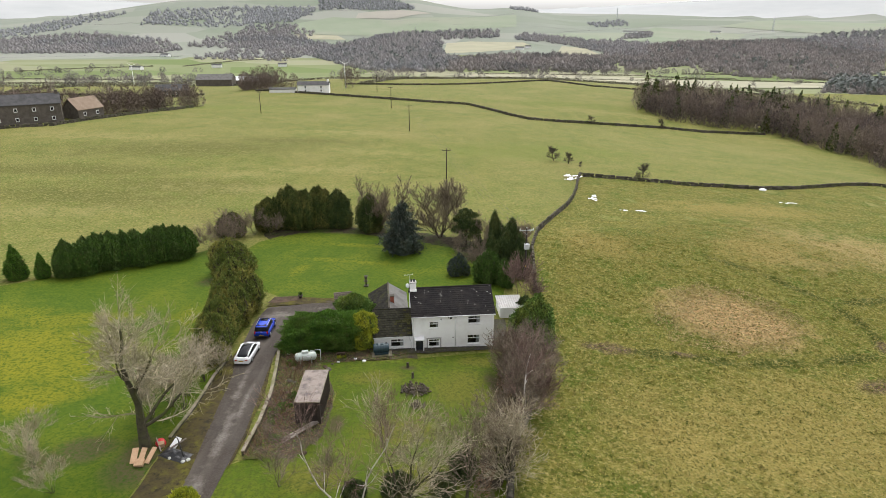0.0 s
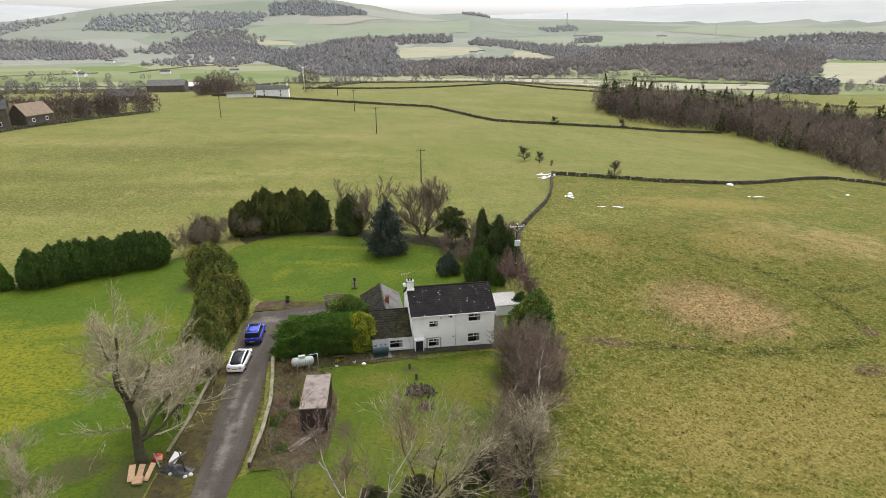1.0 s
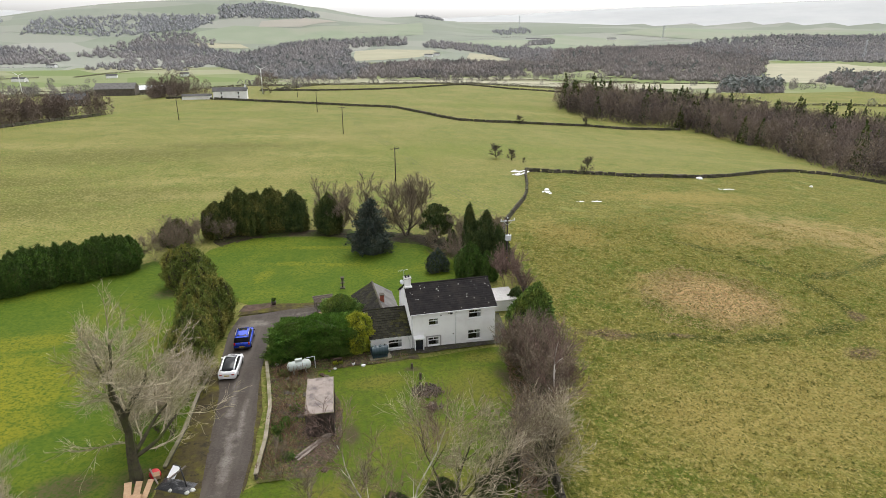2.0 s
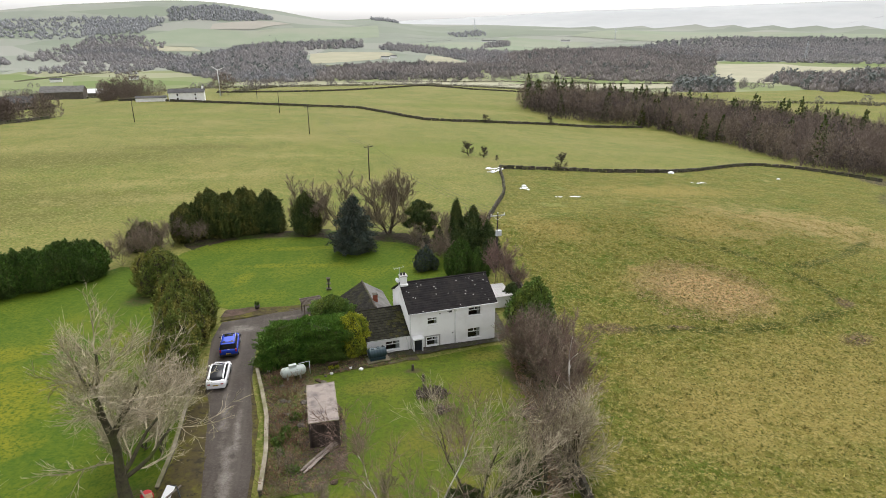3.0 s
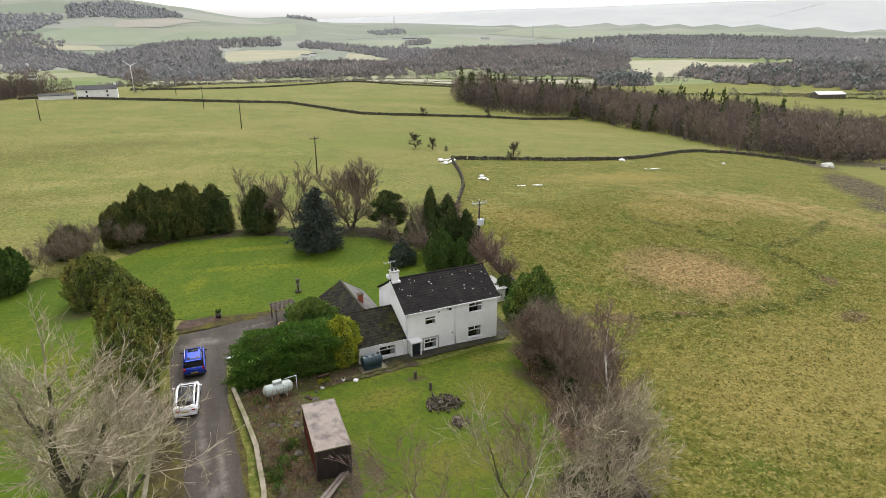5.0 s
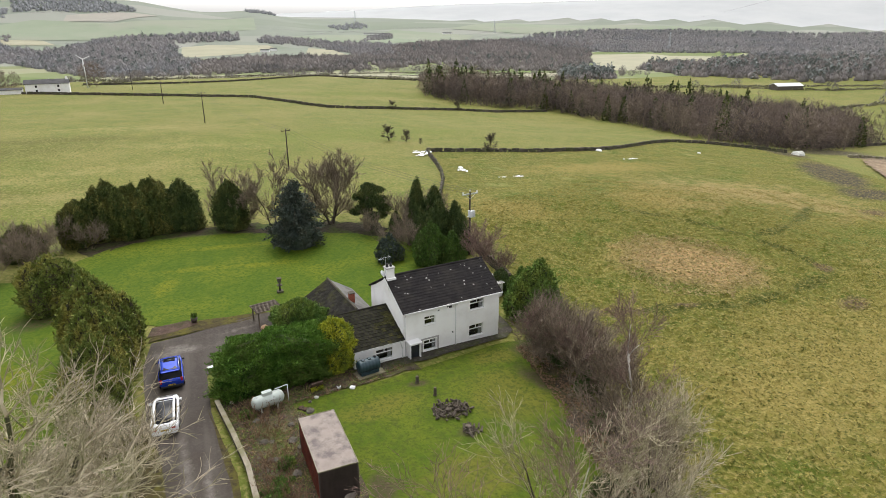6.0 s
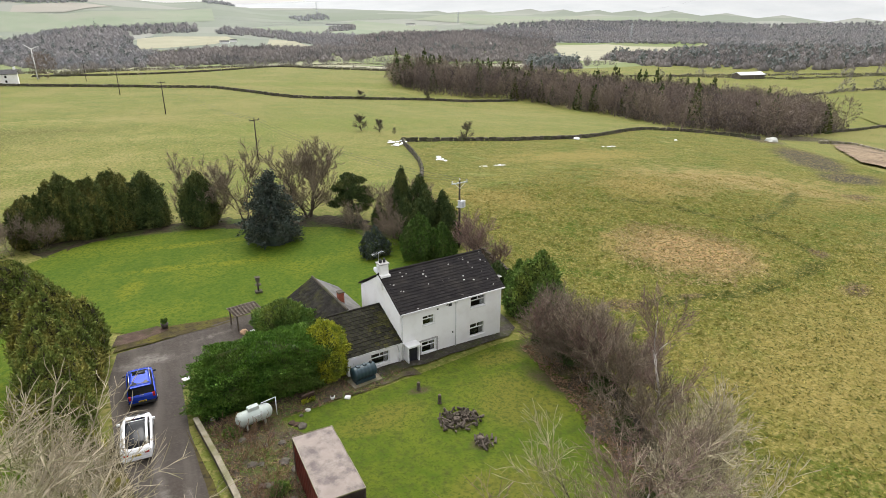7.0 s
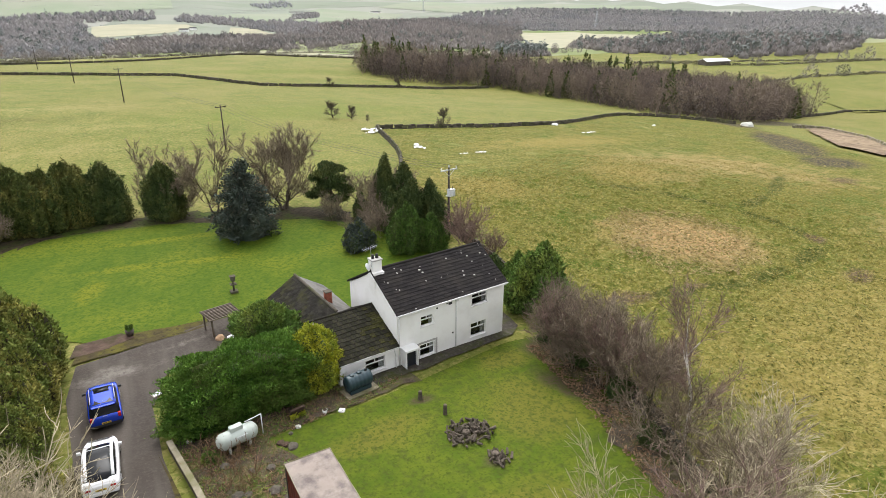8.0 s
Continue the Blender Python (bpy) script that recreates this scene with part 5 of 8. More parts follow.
# conifer hedge of the side lawn
block = put(clump("hedge_conifer", 51, spires(51, 12, 2.5, 1.8, 1.35, 6.0, 0.88), HEDGEDARK, 1000, 0.34, "dense dark green cypress in a tall hedge", "conifer", "side lawn hedge"), -47.6, 103.6)
for i in range(1, 6):
    k = i / 5
    again(block, -47.6 - 13.2 * k, 103.6 - 9.4 * k, 35 + 57 * i, 1.02 - 0.03 * (i % 3) - 0.05 * (i == 5))
rag = put(evergreen("conifer", 53, 1.3, 1.2, 5.2, CONE, LEYLAND, 1700, 0.34, 2.6, 0.11, "thin ragged conifer by the fence", "conifer", "ragged conifers"), -62.6, 94.4, 0, 0.9)
again(rag, -64.2, 92.0, 100, 0.82)
again(rag, -67.6, 91.0, 220, 1.1)
again(rag, -70.6, 88.4, 300, 0.9)

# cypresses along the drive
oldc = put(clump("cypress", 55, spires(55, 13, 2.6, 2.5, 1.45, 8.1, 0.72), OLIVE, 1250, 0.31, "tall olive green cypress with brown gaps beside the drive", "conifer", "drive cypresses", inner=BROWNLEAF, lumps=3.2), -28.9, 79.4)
for x, y, a, s in ((-28.9, 75.2, 70, 0.86), (-28.5, 71.2, 150, 0.76), (-28.2, 67.6, 230, 0.66), (-27.9, 64.6, 310, 0.55)):
    again(oldc, x, y, a, s)
put(clump("conifer", 57, spires(57, 10, 2.6, 2.4, 1.6, 6.4, 0.66), OLIVE, 1150, 0.32, "rounded olive green conifer on the lawn", "conifer", inner=BROWNLEAF), -35.0, 95.0)
put(evergreen("conifer_hedge", 59, 4.5, 2.1, 4.5, [1.0, 1.0, 1.0, 1.0, 0.99, 0.97, 0.92, 0.78, 0.05], LEYLAND, 52000, 0.14, 3.0, 0.12, "thick bright green conifer hedge above the gas tank", "hedge", square=4), -15.0, 69.2, 4)
put(evergreen("golden_conifer", 61, 1.95, 1.8, 4.8, BULLET, GOLDLEAF, 5200, 0.24, 2.2, 0.1, "golden green conifer beside the wing", "conifer"), -10.0, 69.6)
put(evergreen("evergreen_shrub", 63, 2.6, 2.3, 4.6, ROUND, IVY, 4600, 0.3, 2.2, 0.1, "loose green evergreen shrub behind the hedge", "shrub"), -11.9, 75.2)
put(evergreen("evergreen_shrub", 65, 1.5, 1.4, 3.1, ROUND, LEYLAND, 2000, 0.3, 2.2, 0.1, "low green shrub by the drive corner", "shrub"), -14.6, 73.2)
lime = put(clump("evergreen_tree", 67, spires(67, 12, 2.0, 1.8, 0.95, 5.6, 0.6), IVY, 1000, 0.34, "bushy green evergreen beside the gable", "tree", "gable evergreens", prof=ROUND, lumps=3.4), 11.8, 72.2, 0, 1.12)
again(lime, 12.6, 76.0, 120, 0.7)
again(lime, 12.4, 69.2, 210, 0.62)
lowcon = put(evergreen("dwarf_conifer", 69, 1.3, 1.2, 2.3, ROUND, DARKLEAF, 1900, 0.28, 2.4, 0.08, "low dark conifer under bare trees", "shrub", "dwarf conifers"), -3.9, 43.0)
for x, y, a, s in ((1.9, 46.0, 80, 1.0), (-7.6, 42.6, 170, 0.75), (0.0, 43.6, 250, 0.85)):
    again(lowcon, x, y, a, s)
put(evergreen("golden_shrub", 71, 1.1, 1.0, 1.7, ROUND, GOLDLEAF, 1300, 0.26, 2.4, 0.06, "low yellow-green shrub at the foot of the drive", "shrub"), -21.6, 41.0)

# bare trees in the front garden and along the field wall
big = put(bare_tree("bare_tree", 86, 17.6, 1, 0.2, 0.68, 0.0, 0.026, 0.017, 5, (0.10, 0.0), (MOSSBARK, PALETWIG), "large leafless tree with a mossy trunk above a rubbish pile", "tree", "", 0.5, 1.0, 4000), -28.2, 48.6, 130)
put(bare_tree("birch_tree", 83, 13.0, 2, 0.4, 0.5, 0.02, 0.010, 0.012, 4, (0.0, 0.0), (BIRCH, REDTWIG), "slim white-barked birch on the front lawn", "tree", fuzz=2500), -7.6, 39.6)
put(bare_tree("bare_tree", 85, 12.6, 3, 0.2, 0.55, 0.0, 0.016, 0.016, 4, (0, 0), (MOSSBARK, PALETWIG), "many-stemmed pale leafless tree on the lawn", "tree", "", 0.45), -3.4, 41.2)
multi = put(bare_tree("bare_tree", 87, 10.5, 2, 0.22, 0.6, 0.0, 0.017, 0.017, 4, (0, 0), (MOSSBARK, TWIG), "spreading leafless garden tree", "tree", "border trees", 0.45), 2.0, 43.0)
for x, y, a, s in ((5.0, 46.6, 60, 0.72), (7.8, 54.6, 130, 0.7), (9.8, 60.6, 220, 0.66)):
    again(multi, x, y, a, s)
put(bare_tree("birch_tree", 89, 8.8, 1, 0.5, 0.4, 0.0, 0.010, 0.011, 4, (0.02, 0), (BIRCH, REDTWIG), "slender reddish birch by the wall", "tree"), 7.4, 51.8, 0, 1.25)
put(bare_tree("bare_tree", 99, 8.6, 4, 0.14, 0.7, 0.0, 0.018, 0.018, 4, (0.1, -0.05), (MOSSBARK, PALETWIG), "wide spreading leafless tree over the field wall", "tree", "", 0.5), 5.6, 45.6)
thorn = put(bare_tree("bare_shrub", 91, 5.6, 6, 0.10, 0.7, -0.01, 0.011, 0.017, 4, (0, 0), (MOSSBARK, TWIG), "dense leafless shrub along the field wall", "shrub", "wall shrubs", 0.2), 9.0, 66.6)
for x, y, a, s in ((10.9, 68.4, 50, 0.9), (11.2, 63.0, 120, 1.0), (9.4, 58.0, 200, 1.1), (8.0, 62.4, 260, 0.8), (6.6, 51.4, 320, 1.15), (7.6, 55.4, 90, 1.25), (8.4, 59.6, 170, 1.25), (9.0, 63.6, 250, 1.2), (5.4, 47.6, 40, 1.0)):
    again(thorn, x, y, a, s)
again(redbush, 8.6, 59.6, 40, 1.45)
again(redbush, 9.9, 56.4, 140, 1.4)
again(redbush, 7.6, 64.0, 240, 1.3)
ivy = put(clump("ivy_shrub", 68, spires(68, 6, 1.1, 1.1, 0.9, 3.6, 0.6), IVYDARK, 800, 0.3, "dark ivy-clad shrub among bare trees", "shrub", "border evergreens", prof=ROUND), 10.2, 67.2)
for x, y, a, s in ((9.4, 63.6, 60, 0.85), (8.8, 58.4, 150, 0.6), (6.6, 53.4, 240, 0.5), (11.4, 79.0, 20, 0.8)):
    again(ivy, x, y, a, s)
pale = put(bare_tree("bare_shrub", 93, 7.0, 6, 0.12, 0.66, -0.01, 0.013, 0.018, 4, (0, 0), (MOSSBARK, PALETWIG), "tall pale leafless thicket beside the drive", "shrub", "drive thicket", 0.2), -27.0, 54.6, 0, 0.9)
for x, y, a, s in ((-27.6, 57.4, 70, 0.95), (-27.0, 60.8, 160, 0.85), (-28.6, 63.6, 250, 0.7), (-29.4, 52.6, 20, 0.8), (-28.6, 55.6, 200, 0.9), (-25.6, 61.8, 40, 0.6), (-36.4, 45.0, 200, 0.62), (-38.6, 47.6, 300, 0.6), (-33.0, 42.0, 100, 0.5), (-41.4, 43.4, 130, 0.7)):
    again(pale, x, y, a, s)
sap = put(bare_tree("sapling", 95, 4.6, 2, 0.2, 0.5, 0.0, 0.011, 0.010, 3, (0, 0), (BARK, TWIG), "thin leafless sapling on the lawn", "tree", "saplings", fuzz=1500), -14.6, 43.8)
for x, y, a, s in ((-10.6, 43.2, 60, 1.1), (-16.6, 47.8, 140, 0.7), (-12.6, 49.6, 230, 0.6), (-17.6, 50.6, 10, 0.55)):
    again(sap, x, y, a, s)
haw = put(bare_tree("hawthorn", 97, 5.0, 1, 0.26, 0.8, 0.0, 0.03, 0.032, 4, (0.3, 0), (MOSSBARK, BARK), "lone windswept hawthorn in the pasture", "tree", "hawthorns", 0.8, fuzz=1500), 54.6, 167.8)
for x, y, a, s in ((34.6, 190.6, 180, 1.0), (38.6, 187.4, 200, 0.8), (70.0, 293.5, 160, 0.9), (106.0, 303.0, 60, 0.95), (41.0, 183.0, 20, 0.35)):
    again(haw, x, y, a, s)


# dead stalks and litter in the bed, tufts on the fields
def tufts(name, n, where, mat, tall, label, category, seed, wide=0.3, wave=0.0):
    g = np.random.RandomState(seed)
    x0, x1 = min(p[0] for p in where), max(p[0] for p in where)
    y0, y1 = min(p[1] for p in where), max(p[1] for p in where)
    pts = []
    while len(pts) < n:
        x, y = g.uniform(x0, x1), g.uniform(y0, y1)
        if inside(where, x, y):
            pts.append((x, y))
    pts = np.array(pts)
    z = land(pts[:, 0], pts[:, 1]) + 0.07
    if wave:
        z = z + np.array([max(0.0, swell(x, y) - 0.08) for x, y in pts.tolist()])
    verts, faces = [], []
    for k in range(4):
        a = g.uniform(0, 6.28, n)
        h, w = tall * g.uniform(0.5, 1.5, n), wide * g.uniform(0.4, 1.0, n)
        base = np.stack([pts[:, 0], pts[:, 1], z], 1)
        s = np.stack([np.cos(a), np.sin(a), np.zeros(n)], 1)
        o = np.stack([g.normal(0, 0.9, n) * h, g.normal(0, 0.9, n) * h, h * 0.8], 1)
        verts.append(np.stack([base - s * w[:, None] * 0.3, base + s * w[:, None] * 0.3, base + o + s * w[:, None] * 0.35], 1))
    v = np.concatenate(verts, 0).reshape(-1, 3)
    f = np.arange(len(v)).reshape(-1, 3)
    ob = mesh(name, v.tolist(), f.tolist(), mat)
    return tagged(ob, label, category, kind="stuff")


NEARFIELD = [(9, 40), (13, 66), (15, 86), (24, 112), (60, 128), (95, 110), (100, 60), (60, 20), (20, 30)]
tufts("grass_tufts", 42000, NEARFIELD, TUFT, 0.13, "straw and green grass tussocks", "grass", 5, 0.26, 0.16)
tufts("straw_tufts", 5000, ragged(soften([(30, 74), (31, 84), (38, 91), (48, 91), (53, 85), (52, 77), (44, 72), (36, 71)]), 3.0, 2.0), STRAWTUFT, 0.14, "dead straw tussocks", "grass", 6, 0.3, 0.16)
BED = [(-19.6, 66.2), (-9.8, 68.4), (-4, 67.4), (-7, 65.9), (-14.8, 64.8), (-11.9, 58.5), (-12, 51), (-14, 47.8), (-18.5, 47.2), (-18.6, 57.8)]
tufts("dead_stalks", 3800, BED, BRACKEN, 0.2, "dead brown stalks in the bed", "plants", 7, 0.1)
tufts("weeds", 2600, BED, IVY, 0.14, "green weeds in the bed", "plants", 8, 0.14)
tufts("leaf_litter", 2500, [(11.5, 66), (9.6, 60.6), (7.6, 55.2), (5.6, 50.4), (4, 43), (2.6, 43), (4.2, 52), (6.0, 60), (6.8, 67)], BRACKEN, 0.12, "brown fallen leaves under bare trees", "plants", 9, 0.25)
weed = put(bare_tree("dead_shrub", 111, 1.3, 9, 0.1, 0.7, 0.0, 0.010, 0.014, 2, (0, 0), (BARK, BRACKEN), "low brown dead shrub in the bed", "shrub", "bed shrubs", fuzz=400), -16.8, 62.0)
for i in range(16):
    k = random.Random(300 + i)
    again(weed, k.uniform(-18.2, -15.6), k.uniform(48.5, 64.5), k.uniform(0, 360), k.uniform(0.6, 1.2))
dwarf = put(evergreen("low_shrub", 113, 0.55, 0.5, 0.6, ROUND, IVY, 260, 0.2, 2.6, 0.03, "low green shrub in the bed", "shrub", "bed shrubs"), -17.0, 55.0)
for i in range(12):
    k = random.Random(400 + i)
    again(dwarf, k.uniform(-18.2, -15.8), k.uniform(48.5, 65), k.uniform(0, 360), k.uniform(0.5, 1.1))

# ---------------------------------------------------------------- dry stone walls, woods, far land


def along(line, step):
    out = []
    for (x0, y0), (x1, y1) in zip(line, line[1:]):
        n = max(1, int(math.hypot(x1 - x0, y1 - y0) / step))
        out += [(x0 + (x1 - x0) * i / n, y0 + (y1 - y0) * i / n, math.atan2(y1 - y0, x1 - x0)) for i in range(n)]
    return out


def stone_wall(name, line, label, high=1.1, wide=0.55, step=0.9, courses=3, mat=STONE, seed=1):
    """Rough courses of stones, thicker at the foot, with cope stones on edge."""
    rnd = random.Random(seed)
    verts, faces = [], []
    for x, y, a in along(line, step):
        c, s = math.cos(a), math.sin(a)
        z0 = height(x, y) - 0.15
        for k in range(courses + 1):
            ln = step * rnd.uniform(0.9, 1.08) * 0.52
            w = wide * (0.62 - 0.10 * k) * rnd.uniform(0.85, 1.12)
            za, zb = z0 + high * k / (courses + 1), z0 + high * (k + 1) / (courses + 1) * rnd.uniform(0.97, 1.03) + (rnd.uniform(-0.05, 0.14) if k == courses else 0)
            off = rnd.uniform(-0.2, 0.2) * step
            b = len(verts)
            for z, q in ((za, 1.0), (zb, 0.86)):
                for u, v in ((-ln, -w), (ln, -w), (ln, w), (-ln, w)):
                    u, v = u * q + off + rnd.uniform(-0.04, 0.04), v * q + rnd.uniform(-0.04, 0.04)
                    verts.append((x + c * u - s * v, y + s * u + c * v, z))
            faces += [(b, b + 1, b + 5, b + 4), (b + 1, b + 2, b + 6, b + 5), (b + 2, b + 3, b + 7, b + 6), (b + 3, b, b + 4, b + 7), (b + 4, b + 5, b + 6, b + 7)]
    ob = mesh(name, verts, faces, mat)
    return tagged(ob, label, "wall", kind="structure")


stone_wall("wall_garden", [(2.6, 14), (4.2, 30), (6.2, 46), (6.9, 50.6), (8.9, 55.2), (10.6, 60.6), (12.3, 66.8), (13.6, 76), (14.4, 90), (16.0, 104.7), (18.2, 114), (22.8, 124.2), (28.0, 135.5), (30.9, 143.5), (34.2, 154.8), (36.6, 165), (38.3, 170)], "dark dry stone wall between garden and field", 1.15, 0.6, 0.7, 3, STONE, 1)
stone_wall("wall_field", [(38.3, 170.4), (54.1, 167.4), (65.4, 164.3), (86, 163.9), (98, 167.5), (109.4, 173.3), (120, 179), (130, 182), (141, 178), (148, 168), (154, 157)], "dark dry stone field wall", 1.15, 0.6, 1.1, 2, STONE, 2)
stone_wall("wall_pasture", [(-112, 384), (-67, 362), (-51, 356), (-3.5, 337.5), (12.6, 335), (26, 312), (33, 299), (40, 290.5), (55, 291.5), (71, 295), (106, 304.5), (124, 303), (160, 307.5)], "long dark dry stone wall across the pasture", 1.25, 0.8, 1.8, 2, STONE, 3)
stone_wall("wall_far", [(-70, 462), (-20, 486), (20, 505), (60, 530), (92, 560), (104, 525), (116, 497), (156, 482), (215, 470)], "distant dry stone wall over the rise", 1.3, 0.9, 3.0, 1, STONE, 4)
stone_wall("wall_bank", [(177, 153), (192, 152), (176, 130), (153, 111), (130, 98)], "dry stone wall round a bracken bank", 1.2, 0.7, 1.6, 2, PALESTONE, 5)
stone_wall("wall_lane", [(200, 180), (235, 194), (300, 205), (330, 190), (420, 160)], "dry stone wall beside a lane", 1.2, 0.7, 2.5, 1, STONE, 6)
stone_wall("wall_lane", [(-150, 396), (-200, 420), (-290, 430), (-420, 470)], "dry stone wall behind the farm", 1.3, 0.8, 3.0, 1, STONE, 7)


def scatter(name, protos, spots, mat, label, category="wood", seed=1, size=(0.75, 1.2), lift=0.0):
    """Many far plants as one object: copies of a few small forms."""
    g = np.random.RandomState(seed)
    vs, fs, b = [], [], 0
    for x, y in spots:
        v, f = protos[g.randint(len(protos))]
        a, k = g.uniform(0, 6.28), g.uniform(*size)
        c, s = math.cos(a) * k, math.sin(a) * k
        w = np.stack([v[:, 0] * c - v[:, 1] * s + x, v[:, 0] * s + v[:, 1] * c + y, v[:, 2] * k * g.uniform(0.85, 1.15) + height(x, y) + lift], 1)
        vs.append(w)
        fs.append(f + b)
        b += len(w)
    v, f = np.concatenate(vs), np.concatenate(fs)
    me = bpy.data.meshes.new(name)
    me.vertices.add(len(v))
    me.vertices.foreach_set("co", v.astype(np.float32).ravel())
    n = f.shape[1]
    me.loops.add(len(f) * n)
    me.loops.foreach_set("vertex_index", f.astype(np.int32).ravel())
    me.polygons.add(len(f))
    me.polygons.foreach_set("loop_start", (np.arange(len(f)) * n).astype(np.int32))
    me.update(calc_edges=True)
    me.materials.append(mat)
    return tagged(new(name, me), label, category, kind="stuff")


def twig_proto(seed, high, thin, top=3, spread_a=0.55):
    rnd = random.Random(seed)
    segs = []
    p = np.array([0, 0, -0.5])
    q = np.array([rnd.gauss(0, 0.3), rnd.gauss(0, 0.3), high * 0.3])
    segs.append((p, q, high * 0.018, high * 0.013, 0))
    grow(rnd, segs, q, (0, 0, 1), high * 0.34, high * 0.012, 1, top, spread_a, 0.0, thin, 3, 0.15, 0.5)
    k = high / max(s[1][2] for s in segs)
    me = tube_mesh("proto", [(a * k, b * k, ra, rb, 0) for a, b, ra, rb, m in segs], [WOODTREE], 3)
    v = np.empty(len(me.vertices) * 3)
    me.vertices.foreach_get("co", v)
    f = np.empty(len(me.loops), int)
    me.loops.foreach_get("vertex_index", f)
    bpy.data.meshes.remove(me)
    return v.reshape(-1, 3), f.reshape(-1, 4)


def fuzz_proto(seed, r, high, n, size, prof, wide=0.42):
    g = np.random.RandomState(seed)
    pts, nrm = lump_points(g, n, (r, r, high, prof), 2.0, seed * 1.3)
    return sprays(random.Random(seed), pts, nrm, size, 0.5, wide)


def spots_in(poly, gap, seed, keep=1.0):
    g = np.random.RandomState(seed)
    xs, ys = [np.arange(min(p[k] for p in poly), max(p[k] for p in poly), gap) for k in (0, 1)]
    X, Y = np.meshgrid(xs, ys)
    X, Y = X + g.uniform(-0.5, 0.5, X.shape) * gap, Y + g.uniform(-0.5, 0.5, X.shape) * gap
    ok = inside_all(poly, X, Y) & (g.rand(*X.shape) < keep)
    return list(zip(X[ok].tolist(), Y[ok].tolist()))


WOODLAND = [(107, 352), (119, 329), (135, 319), (163, 310), (172, 254), (155, 203), (150, 186), (154, 170), (166, 163), (200, 174), (236, 190), (268, 200), (286, 235), (280, 300), (240, 340), (200, 375), (150, 392), (118, 385)]
bare_forms = [twig_proto(s, h, 0.05, 3, 0.45) for s, h in ((201, 12.0), (202, 10.5), (203, 11.5), (204, 9.0), (205, 13.0))]
scatter("bare_woodland", bare_forms, spots_in(WOODLAND, 6.0, 1), WOODTREE, "dense leafless brown wood beside the field", "wood", 1, (0.75, 1.2))
CROWN = [0.08, 0.3, 0.62, 0.88, 1.0, 0.95, 0.72, 0.2]
for i, (mat, gap, keep, lab) in enumerate(((WOODTREE, 6.2, 0.75, "soft brown canopy of fine twigs"), (TANTREE, 9.0, 0.6, "tan canopy of fine twigs"), (DARKTREE, 8.5, 0.6, "dark brown canopy of fine twigs"))):
    scatter("wood_twig_canopy", [fuzz_proto(s + 10 * i, r, h, 420, 0.9, CROWN, 0.05) for s, r, h in ((213, 3.2, 10.5), (214, 3.8, 11.5), (215, 2.6, 9.0))], spots_in(WOODLAND, gap, 6 + i, keep), mat, lab, "wood", 7 + i, (0.75, 1.35))
scatter("wood_underbrush", [fuzz_proto(s, 2.6, 4.0, 110, 0.8, ROUND, 0.1) for s in (211, 212)], spots_in(WOODLAND, 6.0, 2), DARKTREE, "brown underbrush of the wood", "wood", 2)
fir_forms = [fuzz_proto(s, 1.9, h, 300, 0.7, CONE) for s, h in ((221, 12.5), (222, 11.0))]
scatter("wood_conifers", fir_forms, spots_in(WOODLAND, 12, 3, 0.42), DARKLEAF, "dark conifers standing in the bare wood", "wood", 3, (0.85, 1.3))
scatter("wood_conifers", fir_forms, spots_in([(118, 385), (112, 355), (150, 372), (200, 352), (240, 320), (262, 290), (280, 300), (240, 340), (200, 375), (150, 392)], 6.5, 4, 0.6), DARKLEAF, "row of dark conifers along the back of the wood", "wood", 4, (1.0, 1.4))


def crown_proto(seed, r, high, sides=6, rows=3, needles=72):
    """A leafless crown far off: a small lumpy heart hidden in many thin upright twigs."""
    g = np.random.RandomState(seed)
    prof = [0.6, 0.74, 0.56, 0.14]
    v, f = [], []
    for j in range(rows + 1):
        for i in range(sides):
            a = 2 * math.pi * (i + 0.5 * (j % 2)) / sides
            k = r * prof[j] * g.uniform(0.75, 1.2)
            v.append((math.cos(a) * k, math.sin(a) * k, high * 0.72 * j / rows * g.uniform(0.9, 1.08)))
    for j in range(rows):
        for i in range(sides):
            k = (i + 1) % sides
            f += [(j * sides + i, j * sides + k, (j + 1) * sides + k), (j * sides + i, (j + 1) * sides + k, (j + 1) * sides + i)]
    b = len(v)
    pts, nrm = lump_points(g, needles, (r, r, high * 0.92, ROUND), 2.0, seed * 1.3, 0.3, 0.7)
    n = len(pts)
    d = nrm * 0.5 + np.array([0, 0, 0.6]) + g.normal(0, 0.35, (n, 3))
    d /= np.linalg.norm(d, axis=1, keepdims=True)
    side = np.cross(d, g.normal(size=(n, 3)))
    side *= g.uniform(0.25, 0.5, n)[:, None] / (np.linalg.norm(side, axis=1, keepdims=True) + 1e-9)
    long = g.uniform(1.6, 3.6, n)[:, None]
    w = np.stack([pts - side - d * long * 0.5, pts + side - d * long * 0.5, pts + d * long * 0.5], 1).reshape(-1, 3)
    return np.concatenate([np.array(v), w]), np.concatenate([np.array(f), b + np.arange(3 * n).reshape(-1, 3)])


mid_trees = [fuzz_proto(s, 4.6, 10.5, 220, 1.3, ROUND, 0.16) for s in (236, 237)]
crowns = [crown_proto(s, r, h) for s, r, h in ((261, 5.4, 11.0), (262, 4.6, 9.5), (263, 6.2, 12.5), (264, 5.6, 10.5))]
points = [fuzz_proto(s, 3.4, 15.0, 40, 2.6, CONE) for s in (234, 235)]


